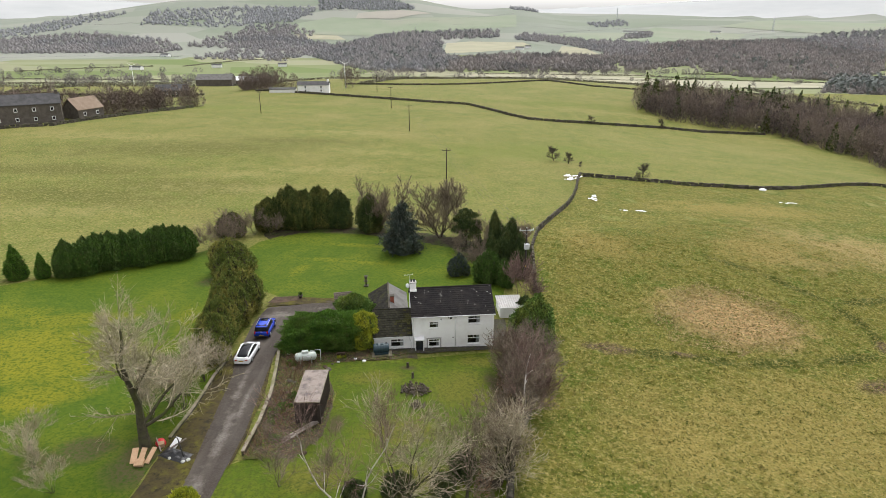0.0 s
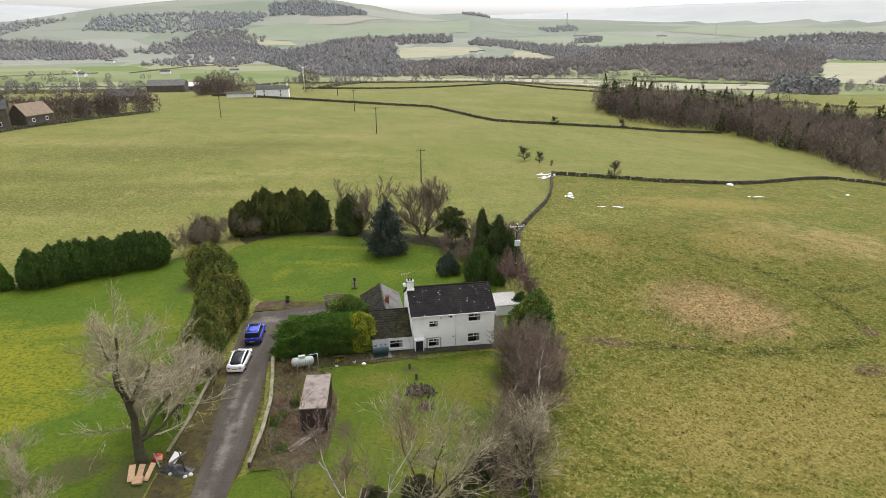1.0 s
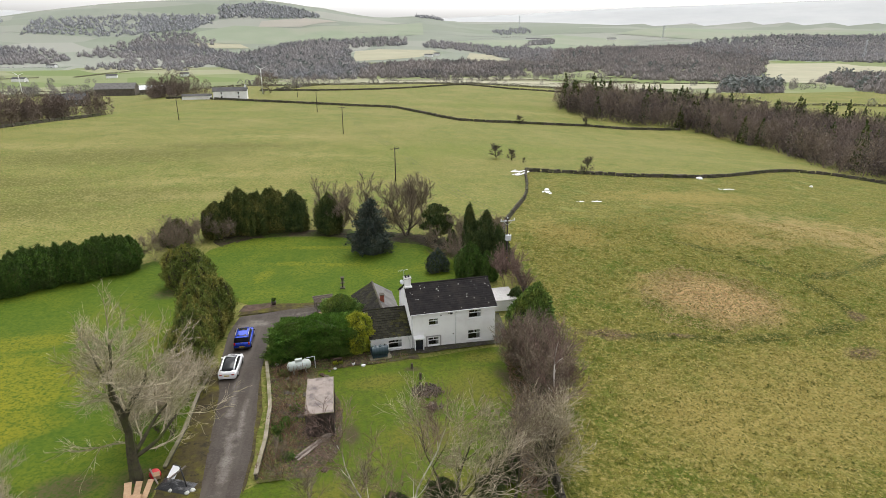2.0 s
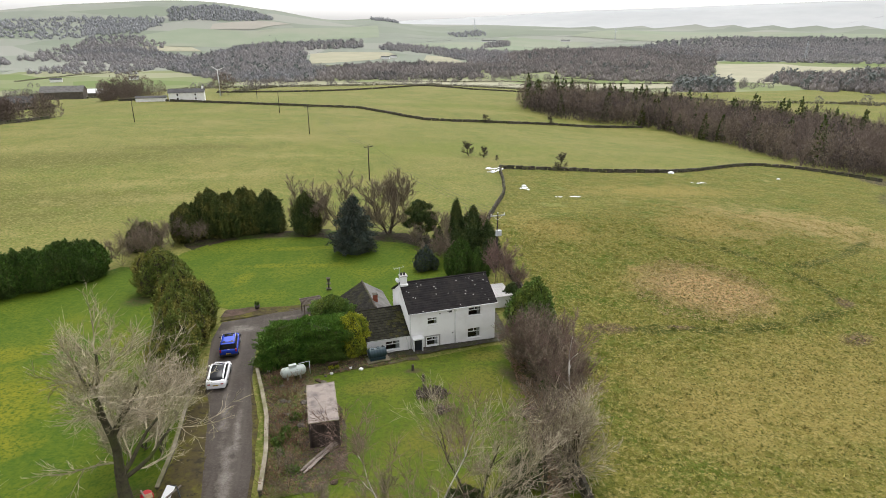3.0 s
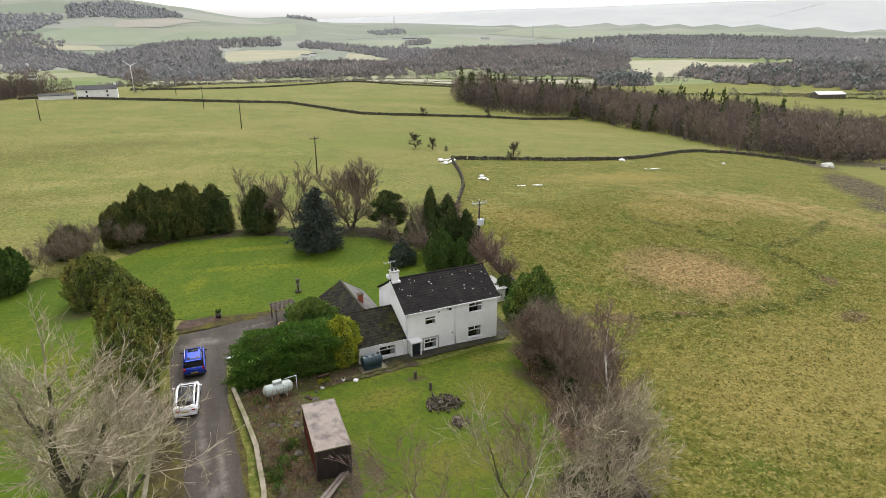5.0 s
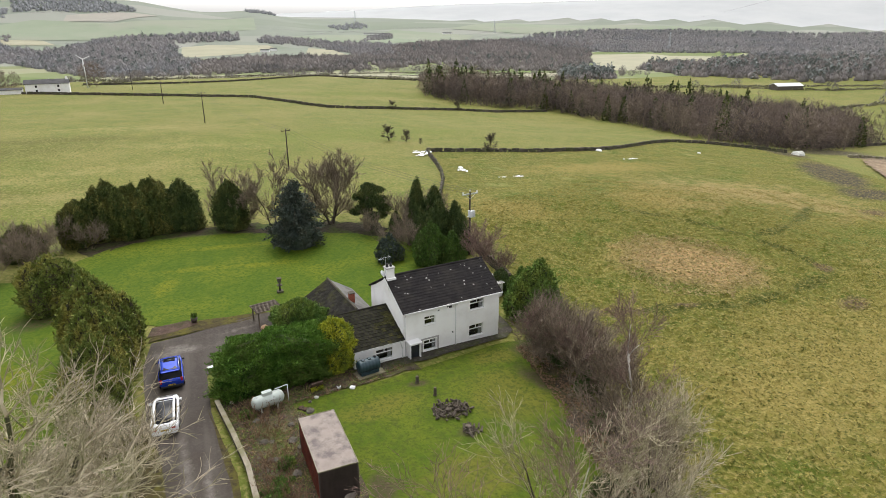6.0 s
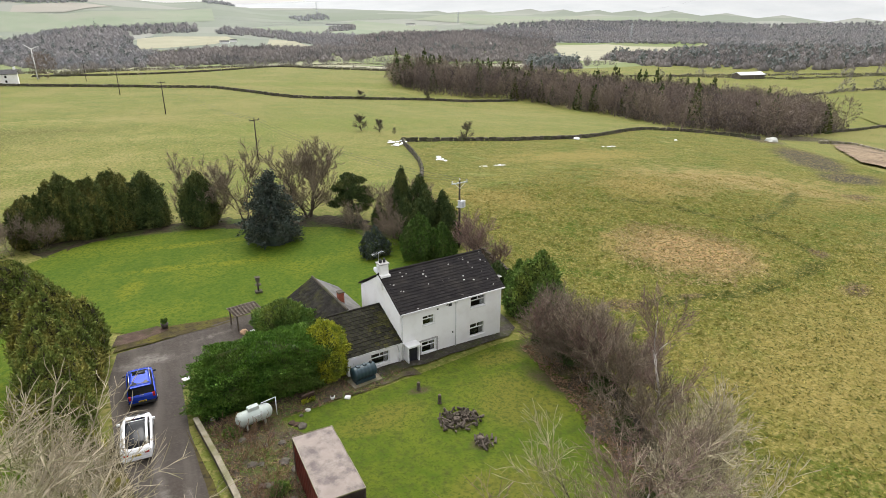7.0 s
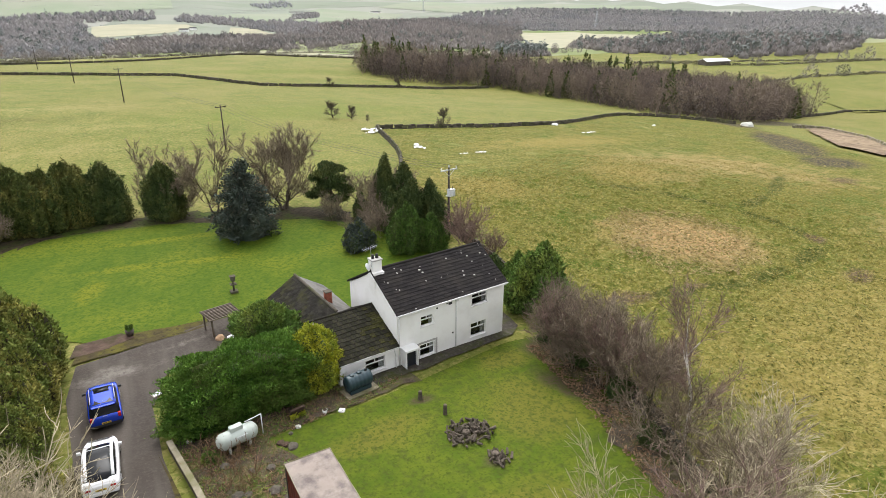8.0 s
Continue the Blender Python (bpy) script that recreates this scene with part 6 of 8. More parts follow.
def far_wood(poly, gap, mat, label, size=(0.8, 1.3), keep=0.95, fir=0.0, edge=14.0):
    """A wood across the valley within an outline: crowns of many sizes and, among them, firs."""
    seed = int(abs(poly[0][0]) + poly[0][1])
    poly = ragged(poly, edge, seed * 0.37, 24.0)
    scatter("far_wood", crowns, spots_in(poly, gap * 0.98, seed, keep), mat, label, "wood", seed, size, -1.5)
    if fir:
        scatter("far_firs", points, spots_in(poly, gap * 1.6, seed + 1, fir), FARFIR, "firs in a valley wood, greyed by haze in their colour", "wood", seed + 1, (0.7, 1.15), -1.5)


# The grey and pale tones of these woods are painted haze.
GREY, PALE, BROWN = "leafless wood across the valley, greyed by haze in its colour", "leafless wood on a far slope, paled by haze in its colour", "leafless brown wood in the valley, greyed by haze in its colour"
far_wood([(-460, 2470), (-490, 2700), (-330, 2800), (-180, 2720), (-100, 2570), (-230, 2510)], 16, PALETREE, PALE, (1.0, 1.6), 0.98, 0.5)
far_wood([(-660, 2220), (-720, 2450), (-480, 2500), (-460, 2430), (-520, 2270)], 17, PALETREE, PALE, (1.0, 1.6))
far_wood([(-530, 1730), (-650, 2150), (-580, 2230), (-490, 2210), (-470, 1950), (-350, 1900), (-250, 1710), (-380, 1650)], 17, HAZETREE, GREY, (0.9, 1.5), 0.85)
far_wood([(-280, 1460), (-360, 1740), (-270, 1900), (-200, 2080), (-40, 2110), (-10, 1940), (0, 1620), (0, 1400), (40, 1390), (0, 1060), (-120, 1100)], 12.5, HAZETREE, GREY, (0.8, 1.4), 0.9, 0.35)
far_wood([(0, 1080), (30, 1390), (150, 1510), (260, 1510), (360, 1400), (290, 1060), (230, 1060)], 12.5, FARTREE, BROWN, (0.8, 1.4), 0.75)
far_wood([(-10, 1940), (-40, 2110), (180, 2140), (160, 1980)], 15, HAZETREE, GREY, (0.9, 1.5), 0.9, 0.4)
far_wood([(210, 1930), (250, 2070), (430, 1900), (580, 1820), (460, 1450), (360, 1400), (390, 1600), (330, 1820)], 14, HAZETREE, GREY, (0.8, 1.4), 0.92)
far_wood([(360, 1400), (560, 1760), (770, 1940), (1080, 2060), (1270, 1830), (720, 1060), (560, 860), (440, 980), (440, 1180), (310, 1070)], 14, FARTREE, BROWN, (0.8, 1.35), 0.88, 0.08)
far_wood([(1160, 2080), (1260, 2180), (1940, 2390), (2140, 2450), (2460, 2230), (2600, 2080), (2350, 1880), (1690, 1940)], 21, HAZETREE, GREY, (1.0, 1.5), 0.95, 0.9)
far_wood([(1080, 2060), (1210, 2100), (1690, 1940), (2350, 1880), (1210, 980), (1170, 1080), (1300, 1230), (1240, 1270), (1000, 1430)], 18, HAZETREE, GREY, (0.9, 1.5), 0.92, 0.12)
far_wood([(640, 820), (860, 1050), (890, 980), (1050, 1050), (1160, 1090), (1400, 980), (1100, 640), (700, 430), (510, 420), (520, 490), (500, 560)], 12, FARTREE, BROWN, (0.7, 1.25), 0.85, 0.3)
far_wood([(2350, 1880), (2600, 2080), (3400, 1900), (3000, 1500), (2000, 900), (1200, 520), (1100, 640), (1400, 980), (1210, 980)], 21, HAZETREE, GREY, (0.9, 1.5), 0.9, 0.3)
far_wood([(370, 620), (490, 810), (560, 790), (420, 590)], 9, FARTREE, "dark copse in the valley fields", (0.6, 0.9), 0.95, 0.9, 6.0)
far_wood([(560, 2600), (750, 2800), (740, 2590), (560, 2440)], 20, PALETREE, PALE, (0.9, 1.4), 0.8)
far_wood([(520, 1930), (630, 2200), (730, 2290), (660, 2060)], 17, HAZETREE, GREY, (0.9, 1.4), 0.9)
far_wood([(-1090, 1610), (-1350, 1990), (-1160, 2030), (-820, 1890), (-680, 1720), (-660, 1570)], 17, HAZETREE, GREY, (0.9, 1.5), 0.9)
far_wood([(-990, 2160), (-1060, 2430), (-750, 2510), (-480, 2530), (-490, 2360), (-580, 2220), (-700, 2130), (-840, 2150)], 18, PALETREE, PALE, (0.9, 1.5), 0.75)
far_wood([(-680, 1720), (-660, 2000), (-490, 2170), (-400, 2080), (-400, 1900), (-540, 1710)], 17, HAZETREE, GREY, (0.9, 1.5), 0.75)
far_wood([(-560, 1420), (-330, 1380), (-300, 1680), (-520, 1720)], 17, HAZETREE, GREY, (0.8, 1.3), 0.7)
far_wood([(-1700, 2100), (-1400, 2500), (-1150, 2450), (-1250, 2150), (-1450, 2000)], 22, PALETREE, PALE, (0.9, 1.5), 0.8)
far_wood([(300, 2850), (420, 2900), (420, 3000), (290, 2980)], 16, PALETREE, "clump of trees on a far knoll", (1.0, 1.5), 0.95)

HEDGES = [[(-420, 520), (-180, 560), (-60, 600), (80, 640), (240, 620)], [(-700, 1000), (-300, 960), (0, 900), (250, 860), (420, 920)], [(-520, 700), (-250, 740), (40, 760), (240, 700), (330, 480)],
          [(-60, 470), (-40, 600), (-60, 760)], [(240, 480), (300, 560), (330, 700)], [(330, 470), (420, 430), (640, 330)], [(-300, 440), (-330, 700), (-380, 1000)], [(100, 560), (120, 760), (110, 900)],
          [(-900, 760), (-520, 700), (-420, 520)], [(-640, 560), (-420, 520)], [(-700, 860), (-350, 850), (0, 840)], [(-150, 960), (-160, 1120)], [(330, 290), (420, 300), (560, 280)]]
HEDGES += [[(-750, 1140), (-680, 1200), (-560, 1250)], [(-500, 1250), (-440, 1390), (-340, 1460)], [(380, 1020), (530, 990), (510, 720)], [(400, 440), (460, 370), (610, 350)], [(60, 1020), (300, 985), (480, 800)]]
HILLLINES = [[(-210, 2290), (-10, 2350), (300, 2700)], [(-500, 2090), (-360, 2170), (-160, 2230), (250, 2320)], [(10, 1880), (80, 1920), (240, 1800)], [(370, 2120), (580, 2340), (790, 2440)], [(820, 2620), (1260, 2410), (2220, 2540), (2730, 2220)],
             [(730, 2140), (1120, 2320), (1430, 2440)], [(1060, 2780), (1760, 3350), (2400, 2760), (3290, 2880)], [(-200, 2060), (-10, 2170), (170, 2240)], [(-630, 2480), (-400, 2470), (-170, 2530)]]
HILLLINES += [[(150, 2360), (420, 2260), (840, 2560), (1240, 2360)], [(690, 2010), (1080, 2230), (1480, 2200)], [(-1530, 2370), (-1090, 2190), (-900, 2320)], [(-430, 2220), (-280, 2290), (-10, 2360)], [(-300, 2440), (-170, 2310)],
              [(-1010, 1490), (-860, 1520), (-590, 1490)], [(-310, 1570), (-270, 1680), (-140, 1730)], [(600, 3300), (1500, 3200), (2300, 3000)]]
low = [fuzz_proto(s, 2.4, 2.3, 30, 1.3, ROUND) for s in (241, 242)]
for i, line in enumerate(HEDGES):
    scatter("field_hedge", low, [(x, y) for x, y, a in along(line, 3.4)], FARHEDGE, "dark hedge between valley fields", "hedge", 80 + i, (0.7, 1.0), -0.3)
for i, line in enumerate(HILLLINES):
    scatter("hill_hedge", low, [(x, y) for x, y, a in along(line, 8.0)], HAZETREE, "hedge line across a far hill, paled by haze in its colour", "hedge", 180 + i, (0.5, 1.0), -1.0)
rnd = random.Random(77)
spots = []
for line in HEDGES:
    spots += [(x + rnd.uniform(-3, 3), y + rnd.uniform(-3, 3)) for x, y, a in along(line, 26) if rnd.random() < 0.42]
for x0, x1, y0, y1, n in ((120, 420, 1000, 1080, 60), (-180, 60, 1040, 1080, 30), (430, 520, 640, 780, 16), (-480, -250, 760, 1040, 40), (-760, -420, 900, 1150, 60)):
    spots += [(rnd.uniform(x0, x1), rnd.uniform(y0, y1)) for _ in range(n)]
scatter("hedgerow_trees", mid_trees, spots, FARTREE, "bare hedgerow trees in the valley", "trees", 95, (0.5, 1.05))
spots = []
for x0, x1, y0, y1, n in ((-126, -96, 396, 416, 22), (-262, -205, 300, 390, 30), (-130, -118, 400, 420, 5), (-190, -150, 262, 285, 18)):
    spots += [(rnd.uniform(x0, x1), rnd.uniform(y0, y1)) for _ in range(n)]
for k in range(34):
    u = rnd.random()
    spots.append((-140 + 22 * u + rnd.uniform(-5, 2), 257 + 46 * u + rnd.uniform(-1, 7)))
scatter("lone_tree_canopy", [fuzz_proto(256, 4.6, 13.0, 700, 0.9, [0.02, 0.05, 0.4, 0.85, 1.0, 0.95, 0.75, 0.4, 0.05], 0.09)], [(-63, 420), (-60, 424), (-102, 402), (-110, 406), (-117, 410)], WOODTREE, "rounded dark crowns of old leafless trees by the farm", "trees", 99, (0.85, 1.15))
scatter("farm_tree_canopy", [fuzz_proto(s, 3.4, 9.5, 420, 0.9, ROUND, 0.1) for s in (254, 255)], spots, WOODTREE, "dense dark twigs of trees round the farm", "trees", 98, (0.75, 1.1))
scatter("farm_trees", [twig_proto(s, h, 0.07, 3, 0.6) for s, h in ((251, 10.0), (252, 12.0), (253, 9.0))], spots, WOODTREE, "dark leafless trees round the farm and houses", "trees", 97, (0.75, 1.1))
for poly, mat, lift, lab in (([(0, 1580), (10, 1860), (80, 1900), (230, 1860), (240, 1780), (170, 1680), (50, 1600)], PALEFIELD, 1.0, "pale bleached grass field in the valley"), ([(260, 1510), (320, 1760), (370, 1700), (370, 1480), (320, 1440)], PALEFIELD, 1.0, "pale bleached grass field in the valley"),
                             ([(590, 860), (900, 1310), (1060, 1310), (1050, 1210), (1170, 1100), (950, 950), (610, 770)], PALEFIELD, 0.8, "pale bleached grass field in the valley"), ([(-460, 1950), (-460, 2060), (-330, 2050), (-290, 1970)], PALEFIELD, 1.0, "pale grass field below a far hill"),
                             ([(0, 1010), (160, 1010), (480, 800), (460, 690), (280, 700), (120, 760)], PALEFIELD, 0.8, "pale rushy ground beside the river"), ([(-310, 2350), (-310, 2440), (-170, 2540), (-40, 2500), (-170, 2370)], HILLTAN, 1.2, "bleached moor grass on a far hill, haze in its colour"),
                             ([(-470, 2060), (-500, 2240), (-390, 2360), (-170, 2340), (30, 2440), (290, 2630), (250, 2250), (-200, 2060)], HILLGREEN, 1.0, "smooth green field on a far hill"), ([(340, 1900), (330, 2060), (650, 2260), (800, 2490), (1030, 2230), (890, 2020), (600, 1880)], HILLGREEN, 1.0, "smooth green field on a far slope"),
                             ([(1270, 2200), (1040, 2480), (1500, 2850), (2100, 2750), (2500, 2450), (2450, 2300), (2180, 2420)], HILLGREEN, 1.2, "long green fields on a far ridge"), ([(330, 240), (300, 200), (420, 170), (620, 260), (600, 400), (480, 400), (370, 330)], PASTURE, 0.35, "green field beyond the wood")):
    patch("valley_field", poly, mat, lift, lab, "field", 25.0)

# ---------------------------------------------------------------- vehicles


def loft(name, rings, mat, parent, caps=True, label="", smooth_faces=True):
    bm = bmesh.new()
    rows = [[bm.verts.new(p) for p in ring] for ring in rings]
    n = len(rows[0])
    for a, b in zip(rows, rows[1:]):
        for i in range(n):
            j = (i + 1) % n
            bm.faces.new([a[i], a[j], b[j], b[i]])
    if caps:
        bm.faces.new(rows[0][::-1])
        bm.faces.new(rows[-1])
    bmesh.ops.recalc_face_normals(bm, faces=bm.faces[:])
    return part(name, bm, mat, parent, label, smooth_faces)


def section(y, w, z0, z1, r, tuck=0.06):
    """Closed body outline across the car at y: floor, tucked sill, shoulder of radius r."""
    pts = [(-w + tuck, z0), (w - tuck, z0), (w, z0 + 0.22), (w, (z0 + z1) / 2 + 0.05)]
    pts += [(w - r + r * math.cos(a), z1 - r + r * math.sin(a)) for a in (0.3, 0.8, 1.25)]
    pts += [(w * 0.45, z1 + 0.035), (-w * 0.45, z1 + 0.035)]
    pts += [(-w + r - r * math.cos(a), z1 - r + r * math.sin(a)) for a in (1.25, 0.8, 0.3)]
    pts += [(-w, (z0 + z1) / 2 + 0.05), (-w, z0 + 0.22)]
    return [(x, y, z) for x, z in pts]


def cabin(y, w0, w1, z0, z1, yt):
    """Cabin outline from waist (w0, z0, at y) to roof edge (w1, z1, at yt)."""
    return [(-w0, y, z0), (w0, y, z0), ((w0 + w1) / 2 + 0.03, (y + yt) / 2, (z0 + z1) / 2 + 0.03), (w1, yt, z1 - 0.05), (w1 * 0.6, yt, z1 + 0.015), (-w1 * 0.6, yt, z1 + 0.015), (-w1, yt, z1 - 0.05), (-(w0 + w1) / 2 - 0.03, (y + yt) / 2, (z0 + z1) / 2 + 0.03)]


def wheel(parent, x, y, r, out):
    W = new("wheel")
    W.parent = parent
    bm = bmesh.new()
    cyl(bm, (x - 0.11 * out, y, r), (x + 0.11 * out, y, r), r, None, 24)
    bmesh.ops.bevel(bm, geom=[e for e in bm.edges if len(e.link_faces) == 2 and any(len(f.verts) > 4 for f in e.link_faces)], offset=0.03, segments=2, affect="EDGES")
    part("tyre", bm, TYRE, W, "", True)
    bm = bmesh.new()
    cyl(bm, (x + 0.085 * out, y, r), (x + 0.118 * out, y, r), r * 0.68, r * 0.62, 20)
    for i in range(5):
        a = i * 1.2566
        cyl(bm, (x + 0.12 * out, y, r), (x + 0.12 * out, y + math.cos(a) * r * 0.6, r + math.sin(a) * r * 0.6), 0.03, 0.02, 6)
    part("rim", bm, ALLOY, W, "", True)


def car(name, m, label, paint, suv):
    C = thing(name, m, label, "car")
    ln, w = (4.55, 0.98) if suv else (4.75, 0.98)
    h = ln / 2
    zb, belt, roof = (0.30, 1.08, 1.72) if suv else (0.22, 0.92, 1.44)
    # stations from the rear (minus y) to the nose
    st = [(-h, 0.84, zb + 0.18, belt - 0.12), (-h + 0.06, 0.92, zb + 0.04, belt - 0.03), (-h + 0.5, 0.97, zb, belt + 0.01), (-0.9, w, zb, belt), (0.3, w, zb, belt - 0.01),
          (1.0, w, zb, belt - 0.03), (1.6, 0.96, zb, belt - (0.10 if suv else 0.17)), (h - 0.25, 0.90, zb + 0.02, belt - (0.17 if suv else 0.30)), (h - 0.03, 0.78, zb + 0.12, belt - (0.28 if suv else 0.42)), (h, 0.66, zb + 0.2, belt - (0.36 if suv else 0.48))]
    loft("body", [section(y, ww, z0, z1, 0.13) for y, ww, z0, z1 in st], paint, C)
    if suv:
        cab = [(-h + 0.12, 0.86, 0.72, belt - 0.1, belt + 0.05, -h + 0.14), (-h + 0.14, 0.88, 0.76, belt - 0.1, roof - 0.10, -h + 0.42), (-h + 0.5, 0.9, 0.76, belt - 0.1, roof, -h + 0.62), (0.0, 0.9, 0.76, belt - 0.1, roof, 0.0), (0.55, 0.9, 0.74, belt - 0.1, roof - 0.03, 0.35), (1.05, 0.88, 0.70, belt - 0.1, roof - 0.35, 0.8), (1.4, 0.84, 0.70, belt - 0.14, belt + 0.0, 1.38)]
    else:
        cab = [(-h + 0.18, 0.84, 0.66, belt - 0.1, belt + 0.02, -h + 0.2), (-h + 0.7, 0.88, 0.66, belt - 0.1, belt + 0.26, -h + 0.72), (-0.9, 0.9, 0.68, belt - 0.1, roof - 0.10, -0.85), (-0.2, 0.9, 0.68, belt - 0.1, roof, -0.2), (0.45, 0.9, 0.67, belt - 0.1, roof - 0.06, 0.4), (1.1, 0.86, 0.66, belt - 0.12, belt + 0.22, 1.05), (1.55, 0.8, 0.66, belt - 0.2, belt - 0.07, 1.52)]
    loft("cabin_glass", [cabin(*c) for c in cab], GLASSDARK, C, True, "dark tinted glass")

    def skin(nm, rows, mat, lift=0.02, lab=""):
        """A raised panel over the cabin: rows of points across."""
        bm = bmesh.new()
        top = [[bm.verts.new((x, y, z + lift)) for x, y, z in r] for r in rows]
        for a, b in zip(top, top[1:]):
            for i in range(len(a) - 1):
                bm.faces.new([a[i], a[i + 1], b[i + 1], b[i]])
        bmesh.ops.recalc_face_normals(bm, faces=bm.faces[:])
        bmesh.ops.solidify(bm, geom=bm.faces[:], thickness=0.025)
        return part(nm, bm, mat, C, lab, True)

    if suv:
        ys = [-h + 0.38, -h + 0.7, -0.6, 0.0, 0.42]
        zs = [roof - 0.06, roof + 0.0, roof + 0.015, roof + 0.015, roof - 0.05]
        skin("roof", [[(x * 0.76, y, z - 0.05 * abs(x) ** 3) for x in (-1, -0.6, 0, 0.6, 1)] for y, z in zip(ys, zs)], paint)
        skin("sunroof", [[(x * 0.45, y, roof + 0.02) for x in (-1, 0, 1)] for y in (-0.35, 0.25)], GLASSDARK, 0.03)
        for s in (-1, 1):
            rod("roof_rail", (s * 0.72, -h + 0.7, roof + 0.05), (s * 0.72, 0.3, roof + 0.05), 0.025, ALLOY, C)
        boxed("tailgate_spoiler", (-0.68, 0.68, -h + 0.24, -h + 0.42, roof - 0.08, roof - 0.02), paint, C, 0.02)
        boxed("spare_badge", (-0.14, 0.14, -h + 0.045, -h + 0.07, belt - 0.02, belt + 0.02), ALLOY, C, 0.005)
    else:
        for s in (-1, 1):
            skin("roof_rail", [[(s * x, y, z) for x in (0.60, 0.70, 0.76)] for y, z in ((-h + 0.45, belt + 0.14), (-1.3, belt + 0.32), (-0.85, roof - 0.12), (-0.2, roof - 0.02), (0.4, roof - 0.08), (0.75, belt + 0.38), (1.25, belt + 0.1))], paint, 0.025)
        skin("rear_deck", [[(x * 0.8, y, z) for x in (-1, -0.5, 0, 0.5, 1)] for y, z in ((-h + 0.06, belt - 0.02), (-h + 0.30, belt + 0.05), (-h + 0.42, belt + 0.07))], paint, 0.03)
        skin("windscreen_header", [[(x * 0.66, y, z) for x in (-1, 0, 1)] for y, z in ((0.34, roof - 0.045), (0.46, roof - 0.085))], paint, 0.03)
    for s in (-1, 1):
        boxed("tail_lamp", (s * 0.62 - 0.14, s * 0.62 + 0.14, -h - 0.005, -h + 0.12, belt - 0.26, belt - 0.12) if not suv else (s * 0.80 - 0.09, s * 0.80 + 0.09, -h - 0.005, -h + 0.14, belt - 0.28, belt + 0.02), REDLAMP, C, 0.02)
        boxed("headlamp", (s * 0.62 - 0.16, s * 0.62 + 0.16, h - 0.2, h - 0.03, belt - 0.46, belt - 0.33), CLEARLAMP, C, 0.02)
        boxed("door_mirror", (s * 1.08 - 0.11, s * 1.08 + 0.11, 0.86, 1.0, belt - 0.02, belt + 0.14), TRIM if suv else paint, C, 0.03)
        for y in (-1.38, 1.38):
            wheel(C, s * 0.87, y, 0.36 if suv else 0.34, s)
    plate = boxed("number_plate", (-0.27, 0.27, -h - 0.02, -h - 0.004, 0.55, 0.67), YELLOW, C)
    for i in range(7):
        if i != 4:
            boxed("plate_bar", (-0.22 + i * 0.062, -0.18 + i * 0.062, -h - 0.026, -h - 0.021, 0.57, 0.65), TRIM, plate)
    boxed("rear_bumper", (-0.85, 0.85, -h - 0.03, -h + 0.1, zb + 0.04, zb + 0.24), TRIM if suv else paint, C, 0.03)
    return C


car("suv", at(-23.4, 73.1, 1.5, 0.11), "metallic blue estate car parked on the drive", BLUEPAINT, True)
car("hatchback", at(-23.8, 66.5, -1.5, 0.11), "white fastback car with a black glass roof on the drive", WHITEPAINT, False)

# ---------------------------------------------------------------- garden things


def build_container():
    S = thing("storage_container", at(-13.7, 55.85, 1, 0.05), "brown steel storage container with a stained flat roof", "container")
    w, l, h = 1.22, 3.0, 2.65

    def corrugated(name, p, q, mat, depth=0.035, n=26):
        bm = bmesh.new()
        p, q = Vector(p), Vector(q)
        side = (q - p).normalized().cross(Vector((0, 0, 1)))
        rows = []
        for i in range(n * 2 + 1):
            c = p.lerp(q, i / (n * 2)) + side * (depth if (i // 2) % 2 else 0)
            rows.append([bm.verts.new((c.x, c.y, z)) for z in (-0.3, h - 0.08)])
        for a, b in zip(rows, rows[1:]):
            bm.faces.new([a[0], b[0], b[1], a[1]])
        bmesh.ops.solidify(bm, geom=bm.faces[:], thickness=0.03)
        return part(name, bm, mat, S)

    # One long side is redder and lighter than the other three panels.
    corrugated("side_panel", (-w, l, 0), (-w, -l, 0), REDSTEEL)
    corrugated("side_panel", (w, -l, 0), (w, l, 0), BROWNSTEEL)
    corrugated("end_panel", (-w, -l, 0), (w, -l, 0), BROWNSTEEL, 0.02, 10)
    corrugated("end_panel", (w, l, 0), (-w, l, 0), BROWNSTEEL, 0.02, 10)
    boxed("roof_sheet", (-w - 0.03, w + 0.03, -l - 0.03, l + 0.03, h - 0.078, h), ROOFSTEEL, S, 0.012)
    for d in ((-w - 0.06, w + 0.06, -l - 0.07, -l - 0.033), (-w - 0.06, w + 0.06, l + 0.033, l + 0.07), (-w - 0.07, -w - 0.033, -l - 0.03, l + 0.03), (w + 0.033, w + 0.07, -l - 0.03, l + 0.03)):
        boxed("roof_edge", (*d, h - 0.06, h + 0.035), PALESTONE, S, 0.008)
    for x in (-w, w):
        for y in (-l, l):
            boxed("corner_post", (x - 0.05, x + 0.05, y - 0.05, y + 0.05, -0.3, h - 0.06), BROWNSTEEL, S, 0.01)


build_container()


